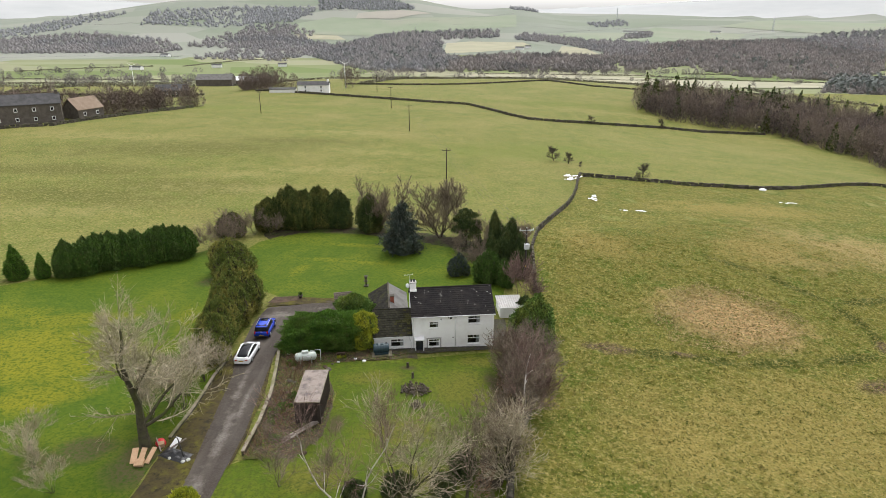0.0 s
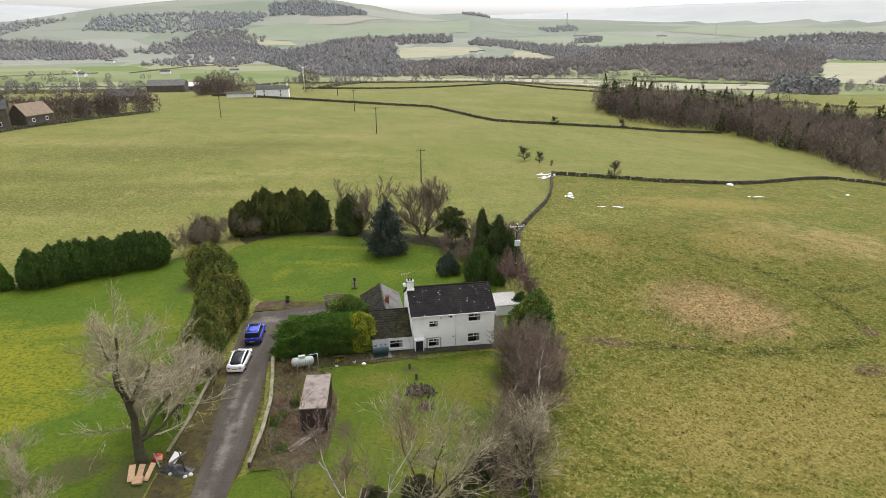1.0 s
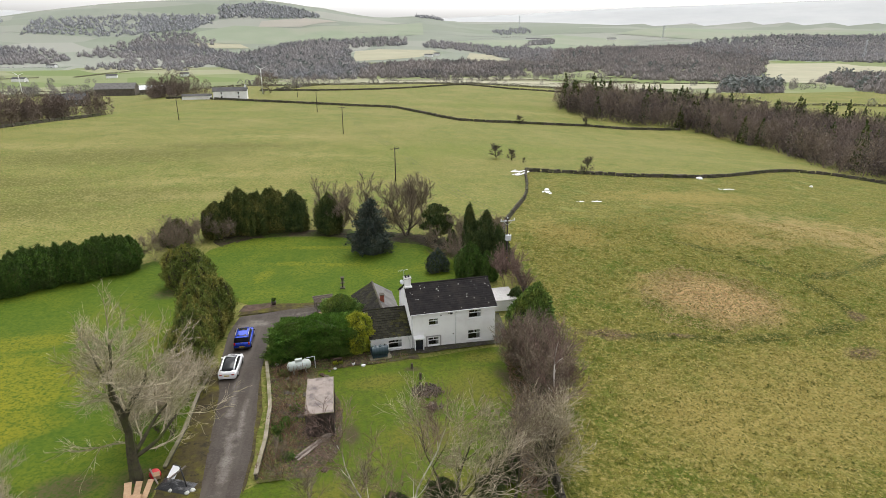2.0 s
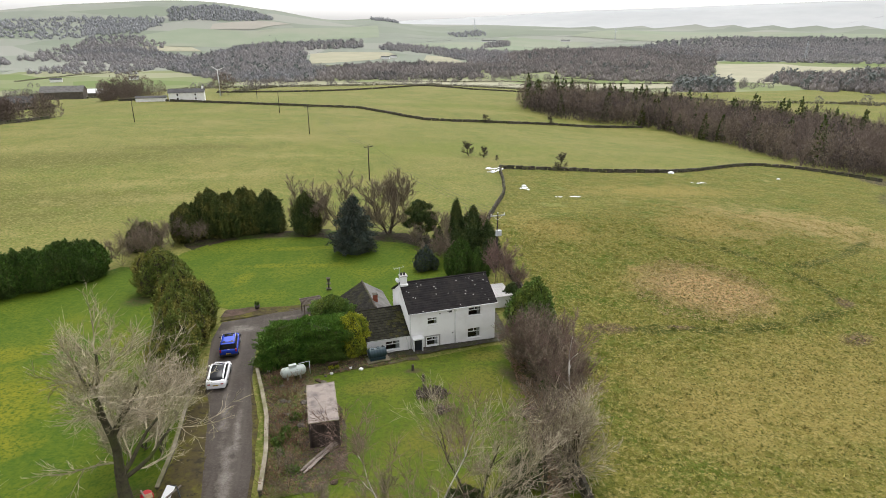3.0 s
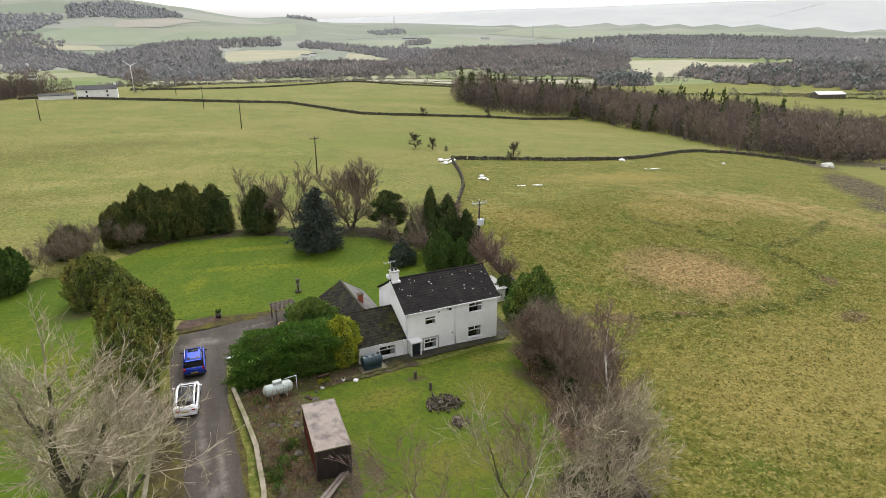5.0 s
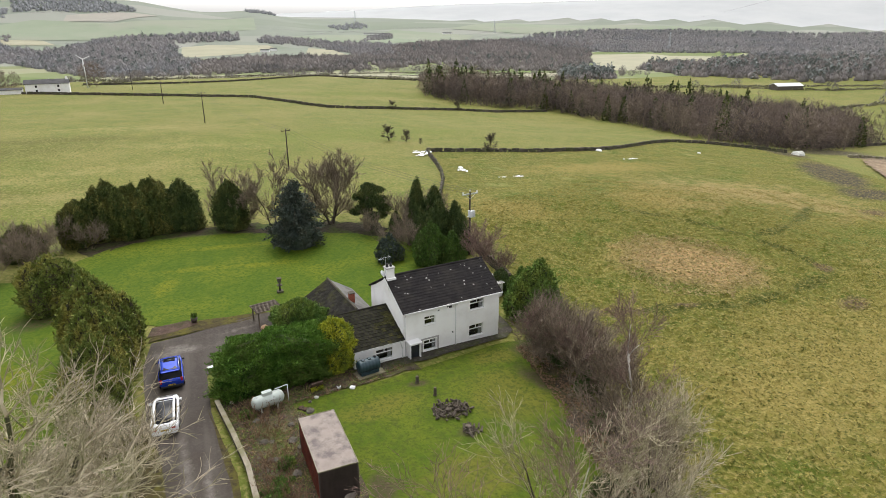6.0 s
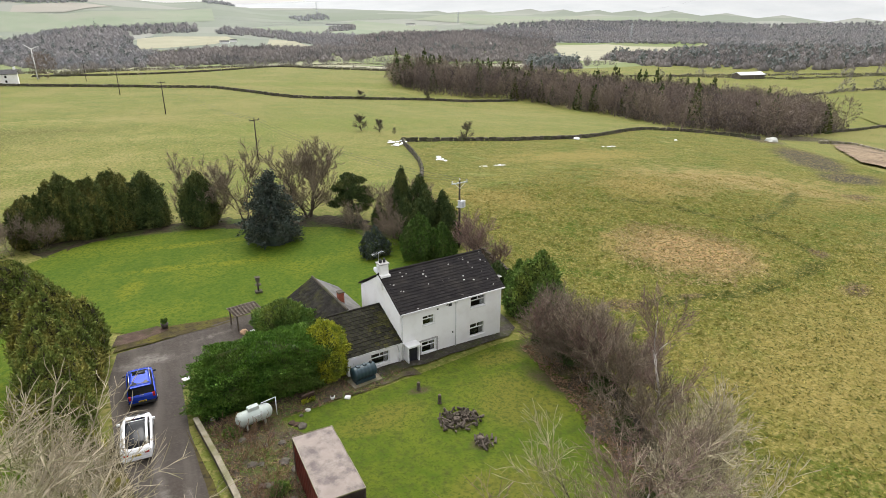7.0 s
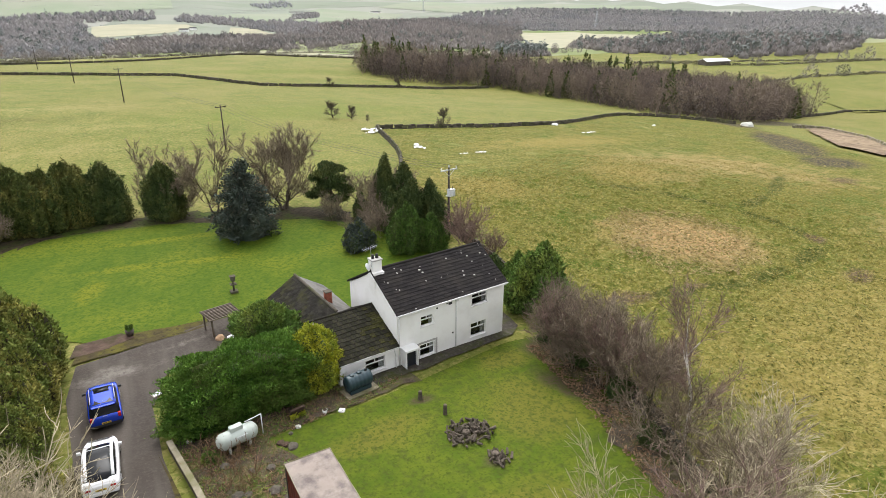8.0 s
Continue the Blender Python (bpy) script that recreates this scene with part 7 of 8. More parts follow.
def build_gas_tank():
    T = thing("gas_tank", at(-16.4, 64.95, 13, 0.1), "pale grey horizontal gas tank on steel feet", "tank")
    bm = bmesh.new()
    r, ln = 0.52, 1.0
    prof = [(-ln - 0.30, 0.02), (-ln - 0.27, 0.2), (-ln - 0.16, 0.40), (-ln, r), (ln, r), (ln + 0.16, 0.40), (ln + 0.27, 0.2), (ln + 0.30, 0.02)]
    rows = [[bm.verts.new((x, rr * math.cos(a), 0.85 + rr * math.sin(a))) for a in [2 * math.pi * i / 28 for i in range(28)]] for x, rr in prof]
    for a, b in zip(rows, rows[1:]):
        for i in range(28):
            bm.faces.new([a[i], a[(i + 1) % 28], b[(i + 1) % 28], b[i]])
    bm.faces.new(rows[0])
    bm.faces.new(rows[-1][::-1])
    bmesh.ops.recalc_face_normals(bm, faces=bm.faces[:])
    part("vessel", bm, TANKWHITE, T, "", True)
    boxed("valve_cover", (-0.42, 0.36, -0.2, 0.2, 1.3, 1.62), TANKWHITE, T, 0.05)
    for x in (-0.65, 0.65):
        for y in (-0.28, 0.28):
            boxed("foot", (x - 0.06, x + 0.06, y - 0.06, y + 0.06, -0.2, 0.5), TANKWHITE, T)
    for i in range(3):
        boxed("label_bar", (-0.35 + 0.04 * i, 0.5 - 0.1 * i, -0.49 - 0.012, -0.475, 1.04 - i * 0.08, 1.08 - i * 0.08), WHITESTEEL, T)
    bm = bmesh.new()
    cyl(bm, (1.75, 0.25, -0.2), (1.75, 0.25, 1.45), 0.035)
    cyl(bm, (1.75, 0.25, 1.45), (0.6, 0.1, 1.5), 0.03)
    part("filler_pipe", bm, WHITESTEEL, T, "", True)


build_gas_tank()


def build_oil_tank():
    T = thing("oil_tank", at(-7.6, 67.25, 10, 0.12), "dark teal plastic oil tank with raised ribs on a slab", "tank")
    bm = bmesh.new()
    r = 0.56
    rows = []
    n = 24
    for i in range(25):
        u = -0.95 + 1.9 * i / 24
        rr = r * (1.0 if i % 4 else 1.045) * (0.86 if i in (0, 24) else 1.0)
        rows.append([bm.verts.new((u, rr * 0.95 * math.cos(a), 0.8 + rr * math.sin(a))) for a in [2 * math.pi * k / n for k in range(n)]])
    for a, b in zip(rows, rows[1:]):
        for i in range(n):
            bm.faces.new([a[i], a[(i + 1) % n], b[(i + 1) % n], b[i]])
    bm.faces.new(rows[0])
    bm.faces.new(rows[-1][::-1])
    bmesh.ops.recalc_face_normals(bm, faces=bm.faces[:])
    part("vessel", bm, TANKGREEN, T, "", True)
    for x in (-0.5, 0.1):
        boxed("lid", (x - 0.14, x + 0.14, -0.14, 0.14, 1.33, 1.45), TANKGREEN, T, 0.03)
    boxed("gauge", (0.55, 0.72, -0.08, 0.08, 1.33, 1.52), TRIM, T, 0.02)
    boxed("cradle", (-0.85, 0.85, -0.4, 0.4, 0.05, 0.34), TANKGREEN, T, 0.03)
    boxed("slab", (-1.2, 1.3, -0.75, 0.6, -0.25, 0.06), PALESTONE, T, 0.02)


build_oil_tank()


def pole(name, x, y, high, label, turn=0.0, full=False):
    P = thing(name, at(x, y, turn), label, "utility pole", "" if full else "pasture poles")
    rod("post", (0, 0, -0.8), (0, 0, high), 0.15 if full else 0.16, DARKWOOD, P, 0.10, 12)
    boxed("crossarm", (-1.15, 1.15, -0.07, 0.07, high - 0.35, high - 0.22), STEEL if full else DARKWOOD, P, 0.01)
    for s in (-1.05, 0.0, 1.05):
        b = high - 0.22 if s else high
        bm = bmesh.new()
        cyl(bm, (s, 0, b), (s, 0, b + 0.12), 0.03)
        for k in range(3):
            cyl(bm, (s, 0, b + 0.10 + 0.06 * k), (s, 0, b + 0.14 + 0.06 * k), 0.085, 0.05, 12)
        part("insulator", bm, WHITESTEEL if full else TRIM, P, "", True)
    if full:
        for s in (-1, 1):
            rod("brace", (s * 0.75, -0.06, high - 0.3), (0, -0.10, high - 0.95), 0.025, STEEL, P)
        T = new("transformer")
        T.parent = P
        boxed("casing", (-0.36, 0.36, -0.72, -0.16, high - 3.2, high - 2.45), WHITESTEEL, T, 0.03)
        boxed("lid", (-0.40, 0.40, -0.76, -0.12, high - 2.447, high - 2.38), STEEL, T, 0.01)
        for i in range(4):
            boxed("cooling_fin", (-0.3 + i * 0.19, -0.26 + i * 0.19, -0.80, -0.723, high - 3.1, high - 2.6), WHITESTEEL, T)
        for s in (-0.2, 0.2):
            rod("bushing", (s, -0.45, high - 2.38), (s, -0.45, high - 2.05), 0.045, BROWNSTEEL, T)
        boxed("bracket", (-0.3, 0.3, -0.16, 0.2, high - 3.3, high - 3.22), STEEL, P)
        rod("cable_duct", (0.16, 0.0, 0.0), (0.13, 0.0, high - 3.2), 0.04, TRIM, P)
        boxed("warning_plate", (-0.12, 0.12, -0.165, -0.152, 2.2, 2.5), YELLOW, P)
    return P


pole("transformer_pole", 12.9, 90.6, 8.5, "dark timber power pole with a pale transformer behind the house", 8, True)
for x, y, h, a in ((0.9, 158.8, 8.6, 20), (-12.6, 234.0, 9.6, 10), (-25.2, 308.0, 10.0, 10), (-40.5, 392.0, 10.0, 10), (-79.8, 276.4, 9.2, 60)):
    pole("power_pole", x, y, h, "dark timber power pole in the pasture", a)


def cable(p, q, sag, r=0.014):
    p, q = Vector(p), Vector(q)
    rings = []
    for i in range(21):
        k = i / 20
        c = p.lerp(q, k)
        c.z -= sag * 4 * k * (1 - k)
        rings.append([(c.x + u * r, c.y, c.z + v * r) for u, v in ((1, 0), (0, 1), (-1, 0), (0, -1))])
    return tagged(loft("overhead_cable", rings, CABLE, None), "thin sagging overhead power cable", "cable", "overhead cables")


za, zb, zc = height(12.9, 90.6) + 8.5, height(0.9, 158.8) + 8.6, height(-12.6, 234) + 9.6
for s in (-1.05, 0.0, 1.05):
    cable((12.9 + s, 90.6, za), (0.9 + s, 158.8, zb), 1.3)
    cable((0.9 + s, 158.8, zb), (-12.6 + s, 234, zc), 1.5)


def edging(name, line, w, h, mat, label, cope=None):
    """A low retaining wall in lengths, each a coping piece on a body."""
    W = thing(name, Matrix(), label, "wall")
    for (x0, y0), (x1, y1) in zip(line, line[1:]):
        n = max(1, int(math.hypot(x1 - x0, y1 - y0) / 1.1))
        a = math.degrees(math.atan2(y1 - y0, x1 - x0))
        for i in range(n):
            k0 = (i + 0.5) / n
            cx, cy = x0 + (x1 - x0) * k0, y0 + (y1 - y0) * k0
            ln = math.hypot(x1 - x0, y1 - y0) / n
            z = height(cx, cy)
            bm = bmesh.new()
            m = pose(cx, cy, z, 0, 0, a + random.uniform(-0.6, 0.6))
            box(bm, -ln / 2 + 0.01, ln / 2 - 0.01, -w / 2, w / 2, -0.4, h, 0.02, m)
            part("wall_block", bm, STONE, W)
            bm = bmesh.new()
            box(bm, -ln / 2 + 0.006, ln / 2 - 0.006, -w / 2 - 0.05, w / 2 + 0.05, h + 0.003, h + 0.10 + random.uniform(-0.01, 0.012), 0.02, m)
            part("coping_stone", bm, mat, W)
    return W


edging("retaining_wall", [(-20.1, 66.9), (-19.3, 62.0), (-18.7, 57.8), (-18.5, 52.5), (-18.7, 47.6)], 0.26, 0.55, PALESTONE, "low stone wall with pale copings beside the drive")
edging("kerb_wall", [(-26.4, 49.8), (-26.1, 55.1), (-26.2, 61.8), (-25.9, 66.5)], 0.22, 0.25, PALESTONE, "low mossy kerb wall on the verge")


def build_planks():
    """Weathered boards heaped beside the container."""
    P = thing("plank_pile", at(-14.0, 51.75, 48.7, 0.12), "pile of long weathered boards on the soil", "planks")
    rnd = random.Random(8)
    for i in range(9):
        bm = bmesh.new()
        y, z = rnd.uniform(-0.35, 0.35), 0.05 + 0.07 * (i // 3)
        box(bm, -2.3 + rnd.uniform(-0.3, 0.3), 2.2 + rnd.uniform(-0.3, 0.3), y - 0.09, y + 0.09, z, z + 0.06, 0.006, pose(0, 0, 0, 0, rnd.uniform(-1, 1), rnd.uniform(-3, 3)))
        part("plank", bm, WOOD, P)


build_planks()


def stump(x, y, r, h, seed, label):
    S = thing("tree_stump", at(x, y), label, "stump", "cut stumps")
    rnd = random.Random(seed)
    n = 18
    rings = []
    for z, k in ((-0.2, 1.5), (0.05, 1.25), (0.2, 1.02), (h * 0.9, 0.95), (h, 0.9)):
        rings.append([(r * k * math.cos(a) * f, r * k * math.sin(a) * f, z) for a, f in [(2 * math.pi * i / n, rnd.uniform(0.88, 1.1)) for i in range(n)]])
    loft("bole", rings, BARK, S, True, "", False)
    bm = bmesh.new()
    bmesh.ops.create_cone(bm, cap_ends=True, segments=16, radius1=r * 0.8, radius2=r * 0.78, depth=0.02, matrix=pose(0, 0, h + 0.014))
    part("cut_face", bm, OLDWOOD, S)
    return S


stump(-2.9, 56.8, 0.26, 0.4, 1, "cut tree stump among bark chips")
stump(-3.4, 59.4, 0.26, 0.4, 2, "small cut tree stump among logs")
stump(-4.2, 64.3, 0.14, 0.7, 3, "thin broken stump on the lawn")
stump(-3.5, 62.0, 0.13, 0.8, 4, "thin broken stump on the lawn")
stump(7.0, 97.0, 0.4, 2.2, 5, "tall dead stump behind the house")


def build_logs():
    """Split logs stood in a ring on the lawn."""
    rnd = random.Random(12)
    for i in range(120):
        a, k = rnd.uniform(0, 6.28), rnd.uniform(0.2, 1)
        x, y = (-3.2 + 1.9 * math.cos(a) * k, 59.5 + 1.3 * math.sin(a) * k) if i < 96 else (-2.8 + 0.8 * math.cos(a) * k, 56.5 + 0.6 * math.sin(a) * k)
        L = thing("split_log", at(x, y, rnd.uniform(0, 360), 0.05), "split brown root piece heaped on the lawn", "log", "heap of split logs")
        bm = bmesh.new()
        t = rnd.uniform(0.1, 1.3)
        cyl(bm, (0, 0, 0.05), (0.45 * math.cos(t), 0.1, 0.06 + 0.4 * math.sin(t)), rnd.uniform(0.06, 0.13), rnd.uniform(0.04, 0.09), 6)
        part("log", bm, BARK if i % 4 else OLDWOOD, L)


build_logs()


def build_rubbish():
    rnd = random.Random(3)
    def board(x, y, w, d, t, tilt, turn, mat, label, name="timber_board"):
        B = thing(name, at(x, y, turn, 0.10), label, "board", "rubbish pile")
        bm = bmesh.new()
        box(bm, -w / 2, w / 2, 0, d, 0, t, 0.008, pose(0, 0, 0, tilt, 0, 0))
        part("board", bm, mat, B)
    board(-28.2, 46.0, 0.55, 1.5, 0.06, 28, 8, RAWWOOD, "raw plywood board leaning on a rubbish pile")
    board(-27.6, 46.0, 0.5, 1.5, 0.06, 32, -4, RAWWOOD, "raw plywood board leaning on a rubbish pile")
    board(-27.0, 46.1, 0.45, 1.6, 0.06, 26, -12, RAWWOOD, "raw plywood board leaning on a rubbish pile")
    board(-27.5, 45.6, 0.8, 0.7, 0.25, 20, 3, RAWWOOD, "broken wooden crate on a rubbish pile", "wooden_crate")
    board(-26.4, 47.8, 0.12, 1.7, 0.1, 18, 35, WOOD, "grey broken plank in a rubbish pile")
    board(-25.9, 48.0, 0.12, 1.9, 0.1, 14, -50, WOOD, "grey broken plank in a rubbish pile")
    board(-25.6, 48.4, 0.7, 1.1, 0.05, 30, -25, UPVC, "white panel leaning in a rubbish pile")
    board(-26.6, 48.4, 0.5, 0.5, 0.4, 6, 20, RAWWOOD, "brown cardboard box in a rubbish pile", "cardboard_box")
    B = thing("red_tub", at(-26.9, 49.0, 30, 0.22), "upturned red plastic tub on a rubbish pile", "tub", "rubbish pile")
    bm = bmesh.new()
    bmesh.ops.create_cone(bm, cap_ends=True, segments=20, radius1=0.5, radius2=0.34, depth=0.36, matrix=pose(0, 0, 0.1, 18, 10, 0))
    bmesh.ops.bevel(bm, geom=bm.edges[:], offset=0.03, segments=1, affect="EDGES")
    part("tub", bm, REDPLASTIC, B, "", True)
    S = thing("plastic_sheet", at(-24.9, 47.4, -20, 0.06), "crumpled black plastic sheet over rubbish", "sheet", "rubbish pile")
    verts, faces = [], []
    for j in range(13):
        for i in range(19):
            x, y = -1.5 + 3.0 * i / 18, -0.7 + 1.4 * j / 12
            e = max(0.0, 1 - (x / 1.5) ** 2) * max(0.0, 1 - (y / 0.7) ** 2)
            verts.append((x, y, 0.02 + e * (0.45 + 0.35 * noise.noise((x * 2.1, y * 2.4, 2.0))) + 0.06 * abs(noise.noise((x * 5, y * 5, 4.0)))))
    faces = [(j * 19 + i, j * 19 + i + 1, (j + 1) * 19 + i + 1, (j + 1) * 19 + i) for j in range(12) for i in range(18)]
    mesh("sheet", verts, faces, BLACKSACK, S)
    for x, y, r in ((-25.2, 47.0, 0.26), (-23.5, 46.8, 0.22), (-23.9, 46.5, 0.2)):
        R = thing("white_stone", at(x, y, 0, 0.1), "rounded whitish stone by the drive", "stone", "white stones")
        bm = bmesh.new()
        bmesh.ops.create_icosphere(bm, subdivisions=2, radius=r)
        for v in bm.verts:
            v.co *= 1 + 0.25 * noise.noise(v.co * 3 + Vector((x, y, 0)))
            v.co.z *= 0.7
        part("stone", bm, LICHEN, R)
    P = thing("lamp_post", at(-23.9, 47.0), "dark metal post with a bent arm beside the drive", "post")
    rod("post", (0, 0, -0.2), (-0.35, 0.05, 2.3), 0.05, TRIM, P)
    rod("arm", (-0.35, 0.05, 2.3), (-0.75, 0.1, 2.45), 0.04, TRIM, P)


build_rubbish()


def rock(x, y, r, flat, mat, label, seed, name="stone", group=""):
    R = thing(name, at(x, y, seed * 40, 0.08), label, "stone", group)
    bm = bmesh.new()
    bmesh.ops.create_icosphere(bm, subdivisions=2, radius=r)
    for v in bm.verts:
        v.co *= 1 + 0.35 * noise.noise(v.co * 2 / r + Vector((seed, 0, 0)))
        v.co.z *= flat
    part("block", bm, mat, R)
    return R


rock(-9.5, 65.5, 0.24, 0.8, UPVC, "white painted stone at the lawn edge", 1)
rock(-12.6, 65.2, 0.2, 0.5, LICHEN, "pale flat stone in the bed", 2)
rock(-19.0, 67.0, 0.2, 0.5, LICHEN, "pale stone at the wall end", 3)
for i in range(22):
    k = random.Random(i)
    rock(k.uniform(-18, -13), k.uniform(48, 63) if i % 2 else k.uniform(60, 65), k.uniform(0.15, 0.4), 0.6, STONE if i % 3 else MULCH, "dark stone half buried in the bed", i + 4, "stone", "bed stones")
pot = thing("flower_pot", at(-10.6, 65.75, 0, 0.08), "small white plant pot in the bed", "pot")
bm = bmesh.new()
bmesh.ops.create_cone(bm, cap_ends=True, segments=16, radius1=0.12, radius2=0.18, depth=0.3, matrix=pose(0, 0, 0.15))
part("pot", bm, UPVC, pot, "", True)
bm = bmesh.new()
bmesh.ops.create_cone(bm, cap_ends=True, segments=16, radius1=0.15, radius2=0.15, depth=0.03, matrix=pose(0, 0, 0.305))
part("compost", bm, SOIL, pot)
urn = thing("planter", at(-21.2, 84.1, 0, 0.1), "brown tub planter at the lawn edge", "planter")
bm = bmesh.new()
bmesh.ops.create_cone(bm, cap_ends=True, segments=18, radius1=0.26, radius2=0.36, depth=0.5, matrix=pose(0, 0, 0.25))
part("tub", bm, BROWNSTEEL, urn, "", True)
v, f = sprays(random.Random(4), np.random.RandomState(4).normal(0, 0.12, (40, 3)) + np.array([0, 0, 0.6]), np.tile([0, 0, 1.0], (40, 1)), 0.25)
mesh("plant", v.tolist(), f.tolist(), IVY, urn)
boxed_slab = thing("mossy_slab", at(-12.4, 66.4, 12, 0.05), "mossy leaning stone slab in front of the hedge", "stone")
bm = bmesh.new()
box(bm, -0.5, 0.5, -0.08, 0.08, 0, 0.95, 0.03, pose(0, 0, 0, 24, 0, 0))
part("slab", bm, MULCH, boxed_slab)
v, f = sprays(random.Random(5), np.random.RandomState(5).uniform((-0.5, -0.35, 0.0), (0.5, -0.1, 0.5), (90, 3)), np.tile([0, -0.4, 1.0], (90, 1)), 0.2)
mesh("moss", v.tolist(), f.tolist(), GOLDLEAF, boxed_slab)
cover = thing("manhole_cover", at(-20.2, 73.6, 20, 0.10), "square steel manhole cover in the drive", "cover")
boxed("rim", (-0.34, 0.34, -0.28, 0.28, 0.0, 0.03), PALESTONE, cover, 0.01)
boxed("plate", (-0.28, 0.28, -0.22, 0.22, 0.03, 0.045), STEEL, cover, 0.008)

# pergola, garden steps and lantern by the rear range
pg = thing("pergola", at(-14.3, 81.2, 12, 0.05), "weathered slatted timber pergola beside the drive", "pergola")
for x in (-1.1, 1.1):
    for y in (-0.9, 0.9):
        boxed("post", (x - 0.06, x + 0.06, y - 0.06, y + 0.06, -0.2, 1.5), OLDWOOD, pg)
    boxed("beam", (x - 0.05, x + 0.05, -1.1, 1.1, 1.503, 1.62), OLDWOOD, pg)
for i in range(9):
    y = -1.0 + i * 0.25
    boxed("slat", (-1.35, 1.35, y - 0.05, y + 0.05, 1.623, 1.70), OLDWOOD, pg)
ln = thing("garden_lantern", at(-11.9, 88.2), "stone ornament with a lantern head on the lawn edge", "ornament")
boxed("base", (-0.35, 0.35, -0.35, 0.35, -0.1, 0.25), STONE, ln, 0.03)
rod("column", (0, 0, 0.25), (0, 0, 1.3), 0.1, STONE, ln)
boxed("lantern_head", (-0.2, 0.2, -0.2, 0.2, 1.3, 1.7), STONE, ln, 0.03)
boxed("lantern_cap", (-0.27, 0.27, -0.27, 0.27, 1.703, 1.78), STONE, ln, 0.02)
boxed("lantern_tray", (-0.3, 0.3, -0.3, 0.3, 0.9, 0.96), STONE, ln, 0.01)
for i, (x, y, m, s, lab) in enumerate(((-14.8, 79.6, RAWWOOD, 0.4, "cardboard box by the pergola"), (-14.0, 79.2, UPVC, 0.35, "white plastic bag by the pergola"), (-13.4, 79.4, BLUEPAINT, 0.4, "blue plastic tub by the pergola"))):
    rock(x, y, s, 0.9, m, lab, 60 + i, "garden_clutter")

# white broken puddles with half-melted snow in the field
rnd = random.Random(91)
for x, y, rx, ry, turn, n, lab in ((36.4, 168.4, 2.2, 2.2, 60, 20, "bright standing water with snow by the wall"), (34.2, 164.8, 2.4, 0.8, 40, 12, "bright thin puddle by the wall"), (35.8, 143.2, 1.4, 1.2, 70, 6, "bright puddle by the wall"),
                             (43.6, 133.4, 2.6, 0.5, 5, 7, "long bright puddle in the rough field"), (86.6, 148.8, 3.4, 0.4, -4, 7, "bright puddle on the slope")):
    for k in range(n):
        u, v, s = rnd.gauss(0, 0.5) * rx, rnd.gauss(0, 0.5) * ry, rnd.uniform(0.16, 0.5) * min(1.0, ry + 0.25)
        c, q = math.cos(radians(turn)), math.sin(radians(turn))
        px, py = x + c * u - q * v, y + q * u + c * v
        ring = [(px + (c * math.cos(a) * 1.7 - q * math.sin(a)) * s, py + (q * math.cos(a) * 1.7 + c * math.sin(a)) * s) for a in [i * 0.698 for i in range(9)]]
        patch("snow_puddle", ragged(ring, 0.5, 30.0 + k, 0.3), FOAM, 0.30 + 0.006 * k, lab, "puddle", 0.8, 0.05)
for x, y, r in ((86.4, 163.0, 0.9), (36.8, 146.5, 0.6), (116, 156, 0.5)):
    rock(x, y, r, 0.7, FOAM, "white sack in the field", int(x), "white_sack", "white sacks")
rock(154, 154, 2.0, 0.6, LICHEN, "pale water trough beside the wood", 5, "water_trough")

# ---------------------------------------------------------------- buildings in the distance


def far_house(name, x, y, turn, ln, dp, eave, ridge, wall, roofm, label, rows=(), cols=0, stack=True, dz=0.0, trim=UPVC):
    H = thing(name, at(x, y, turn, dz), label, "house")
    boxed("wall_shell", (-ln / 2, ln / 2, -dp / 2, dp / 2, -3, eave), wall, H)
    bm = bmesh.new()
    prism(bm, [(-dp / 2 - 0.4, eave - 0.1), (0, ridge), (dp / 2 + 0.4, eave - 0.1), (dp / 2 + 0.4, eave + 0.1), (0, ridge + 0.25), (-dp / 2 - 0.4, eave + 0.1)], -ln / 2 - 0.3, ln / 2 + 0.3)
    part("roof", bm, roofm, H)
    bm = bmesh.new()
    prism(bm, [(-dp / 2 + 0.02, eave - 0.05), (dp / 2 - 0.02, eave - 0.05), (0, ridge - 0.06)], -ln / 2 + 0.01, ln / 2 - 0.01)
    part("gable_end", bm, wall, H)
    for z in rows:
        for i in range(cols):
            xx = -ln / 2 + ln * (i + 0.5) / cols
            W = new("window")
            W.parent = H
            boxed("surround", (xx - 0.6, xx + 0.6, -dp / 2 - 0.08, -dp / 2 - 0.004, z - 0.7, z + 0.7), trim, W)
            boxed("pane", (xx - 0.4, xx + 0.4, -dp / 2 - 0.12, -dp / 2 - 0.084, z - 0.48, z + 0.48), GLASSDARK, W)
    if stack:
        boxed("chimney", (ln / 2 - 1.3, ln / 2 - 0.3, -0.6, 0.6, ridge - 0.6, ridge + 1.3), wall, H)
    return H


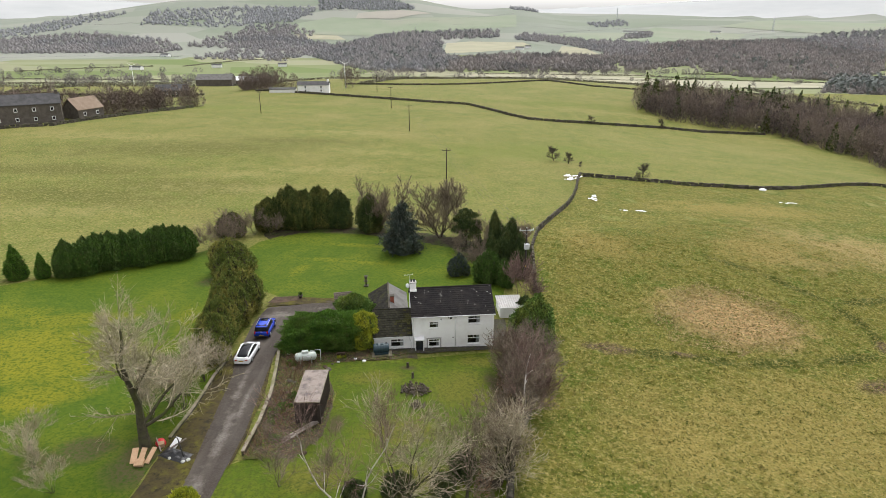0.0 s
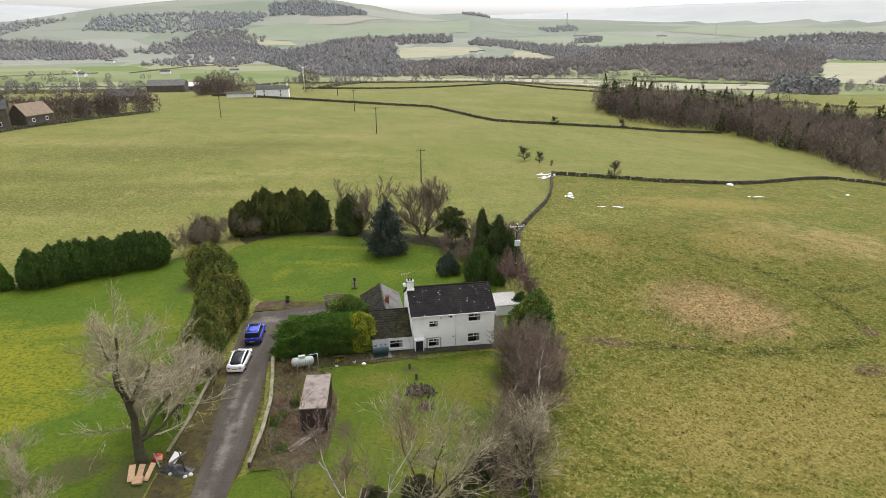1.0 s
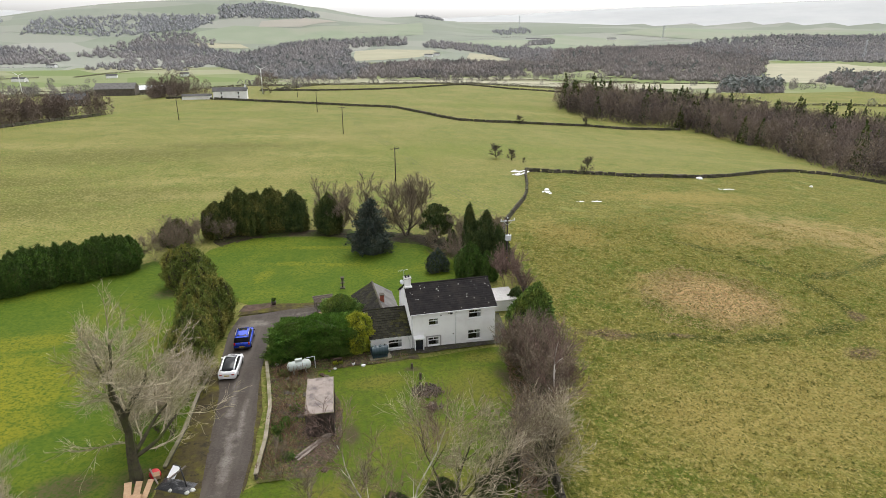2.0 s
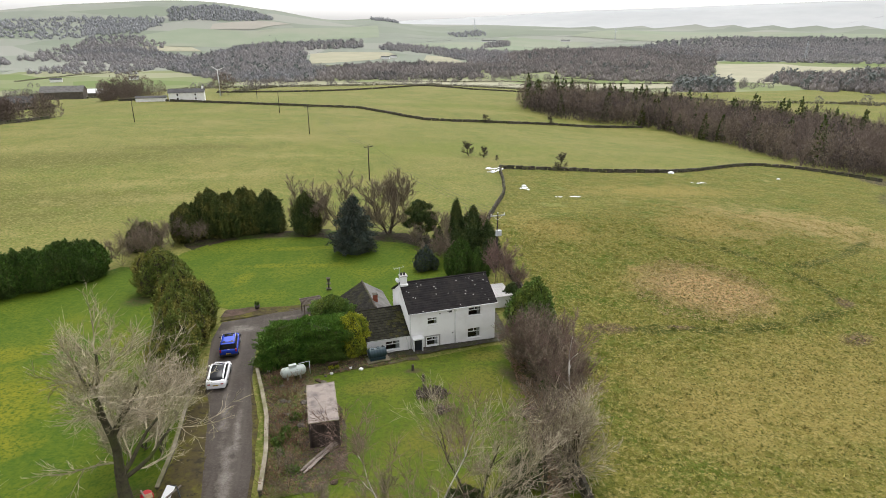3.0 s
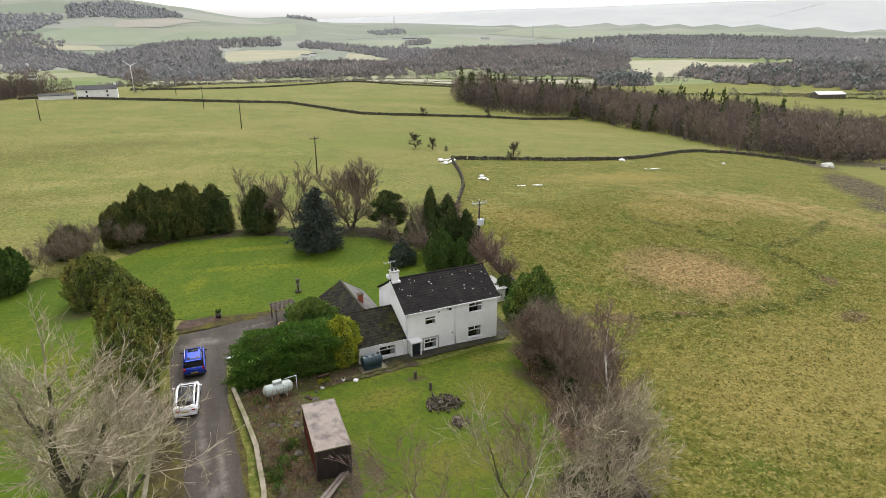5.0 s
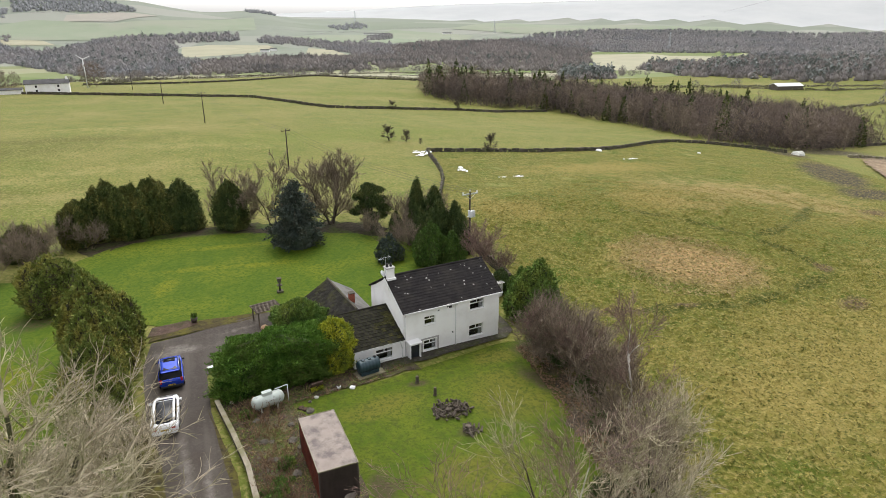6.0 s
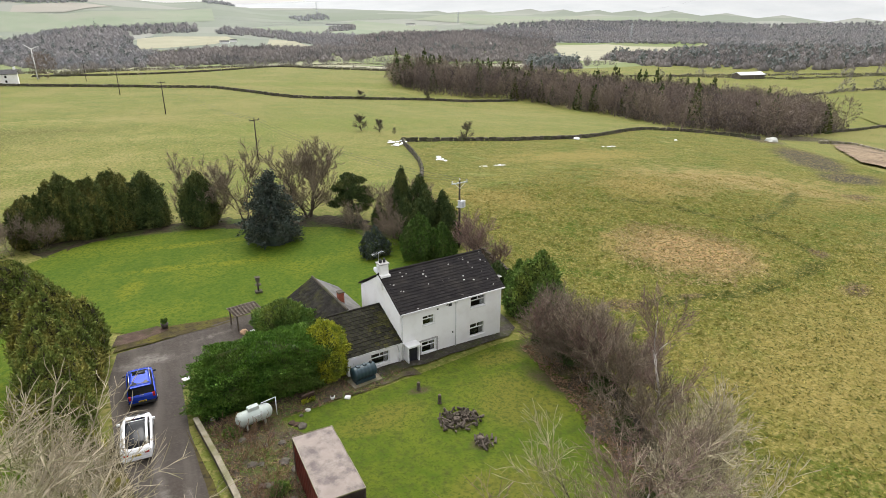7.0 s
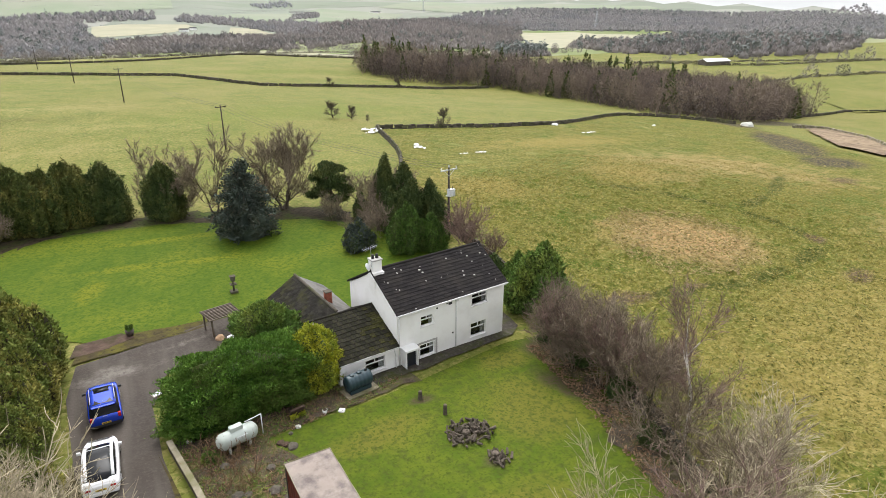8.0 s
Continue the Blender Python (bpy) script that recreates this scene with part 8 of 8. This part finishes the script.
FARSTONE = material("grey_brown_stone", (0.09, 0.078, 0.068), (0.145, 0.126, 0.11), 0.8, 0.95, 0.2)
FARSLATE = material("grey_slate", (0.06, 0.058, 0.06), (0.10, 0.098, 0.10), 0.6, 0.85, 0.1)
TANROOF = material("tan_stone_slate", (0.21, 0.155, 0.115), (0.28, 0.215, 0.165), 0.6, 0.9, 0.1)
far_house("farmhouse", -75.5, 374, 4, 18, 7, 4.6, 6.2, RENDER_WHITE, FARSLATE, "long white rendered farmhouse on the skyline", (1.5, 3.5), 2)
far_house("farm_wing", -93.5, 373, 4, 15, 5, 2.0, 2.6, RENDER_WHITE, FARSLATE, "low white farm building beside the farmhouse", (), 0, False)
far_house("stone_terrace", -165, 229, 28, 46, 9, 6.8, 10.0, FARSTONE, FARSLATE, "dark stone terrace with white window surrounds", (1.6, 5.0), 8, True, 0.0)
stone_wall("wall_terrace", [(-176, 206), (-158, 217), (-140, 226), (-136, 240), (-131, 252), (-118, 300)], "dark garden wall below the stone terrace", 1.3, 0.6, 1.4, 2, STONE, 8)
far_house("stone_house", -142, 249, 66, 11, 9, 3.6, 7.6, FARSTONE, TANROOF, "stone house with a tan gabled roof", (2.0,), 2, False, 0.0)
far_house("bungalow", -178, 420, 15, 20, 9, 3.6, 7.0, FARSTONE, FARSLATE, "stone bungalow with a pale gable", (1.8,), 4, True, 0.0)
far_house("barn", -198, 560, 5, 30, 16, 6.0, 10.0, FARSTONE, FELT, "large grey farm barn", (), 0, False, 0.0)
far_house("farm_shed", -196, 640, 5, 26, 14, 5.0, 8.0, FARSTONE, WHITESTEEL, "farm shed with a pale sheet roof", (), 0, False, 0.0)
far_house("farm_shed", 440, 395, -10, 24, 10, 3.2, 5.0, FARSTONE, WHITESTEEL, "farm shed with a bright sheet roof in the valley", (), 0, False, 0.0)
for x, y, ln in ((-560, 1180, 26), (-430, 1230, 18), (200, 1700, 22), (225, 1730, 16), (640, 2250, 50), (690, 2260, 30), (-640, 1500, 22), (-310, 1250, 16), (120, 1450, 14), (950, 2300, 34)):
    far_house("farmstead", x, y, (x * 7) % 40 - 20, ln, 9, 4.5, 7, RENDER_WHITE, FARSLATE, "small pale farmstead across the valley", (), 0, False)


def turbine(x, y, high):
    T = thing("wind_turbine", at(x, y), "small white wind turbine by the farm", "wind turbine", "wind turbines")
    rod("mast", (0, 0, -1), (0, 0, high), 0.35, UPVC, T, 0.18, 10)
    boxed("nacelle", (-0.3, 0.3, -0.5, 0.9, high - 0.3, high + 0.35), UPVC, T, 0.08)
    for a in (0.4, 2.49, 4.59):
        bm = bmesh.new()
        d = Vector((math.cos(a), 0, math.sin(a)))
        cyl(bm, Vector((0, -0.6, high)), Vector((0, -0.6, high)) + d * 4.2, 0.22, 0.06, 6)
        part("blade", bm, UPVC, T)


turbine(-64, 420, 15)
turbine(-270, 560, 17)


def pylon(x, y, high):
    P = thing("pylon", at(x, y), "tall grey lattice pylon across the valley", "pylon", "pylons")
    bm = bmesh.new()
    legs = [[Vector((sx * w, sy * w, z)) for z, w in ((0, 3.6), (high * 0.5, 1.6), (high, 0.5))] for sx in (-1, 1) for sy in (-1, 1)]
    for leg in legs:
        for a, b in zip(leg, leg[1:]):
            cyl(bm, a, b, 0.3, 0.25, 4)
    for k in range(8):
        z0, z1 = high * k / 8, high * (k + 1) / 8
        w0, w1 = 3.6 - 3.1 * k / 8, 3.6 - 3.1 * (k + 1) / 8
        for sy in (-1, 1):
            cyl(bm, (-w0, sy * w0, z0), (w1, sy * w1, z1), 0.18, None, 4)
            cyl(bm, (w0, sy * w0, z0), (-w1, sy * w1, z1), 0.18, None, 4)
    part("lattice", bm, STEEL, P)
    for z, w in ((0.68, 7.0), (0.82, 6.0), (0.95, 4.5)):
        rod("cross_arm", (-w, 0, high * z), (w, 0, high * z), 0.35, STEEL, P, None, 4)


pylon(1230, 1420, 48)
pylon(1150, 2300, 46)
pylon(760, 2900, 44)
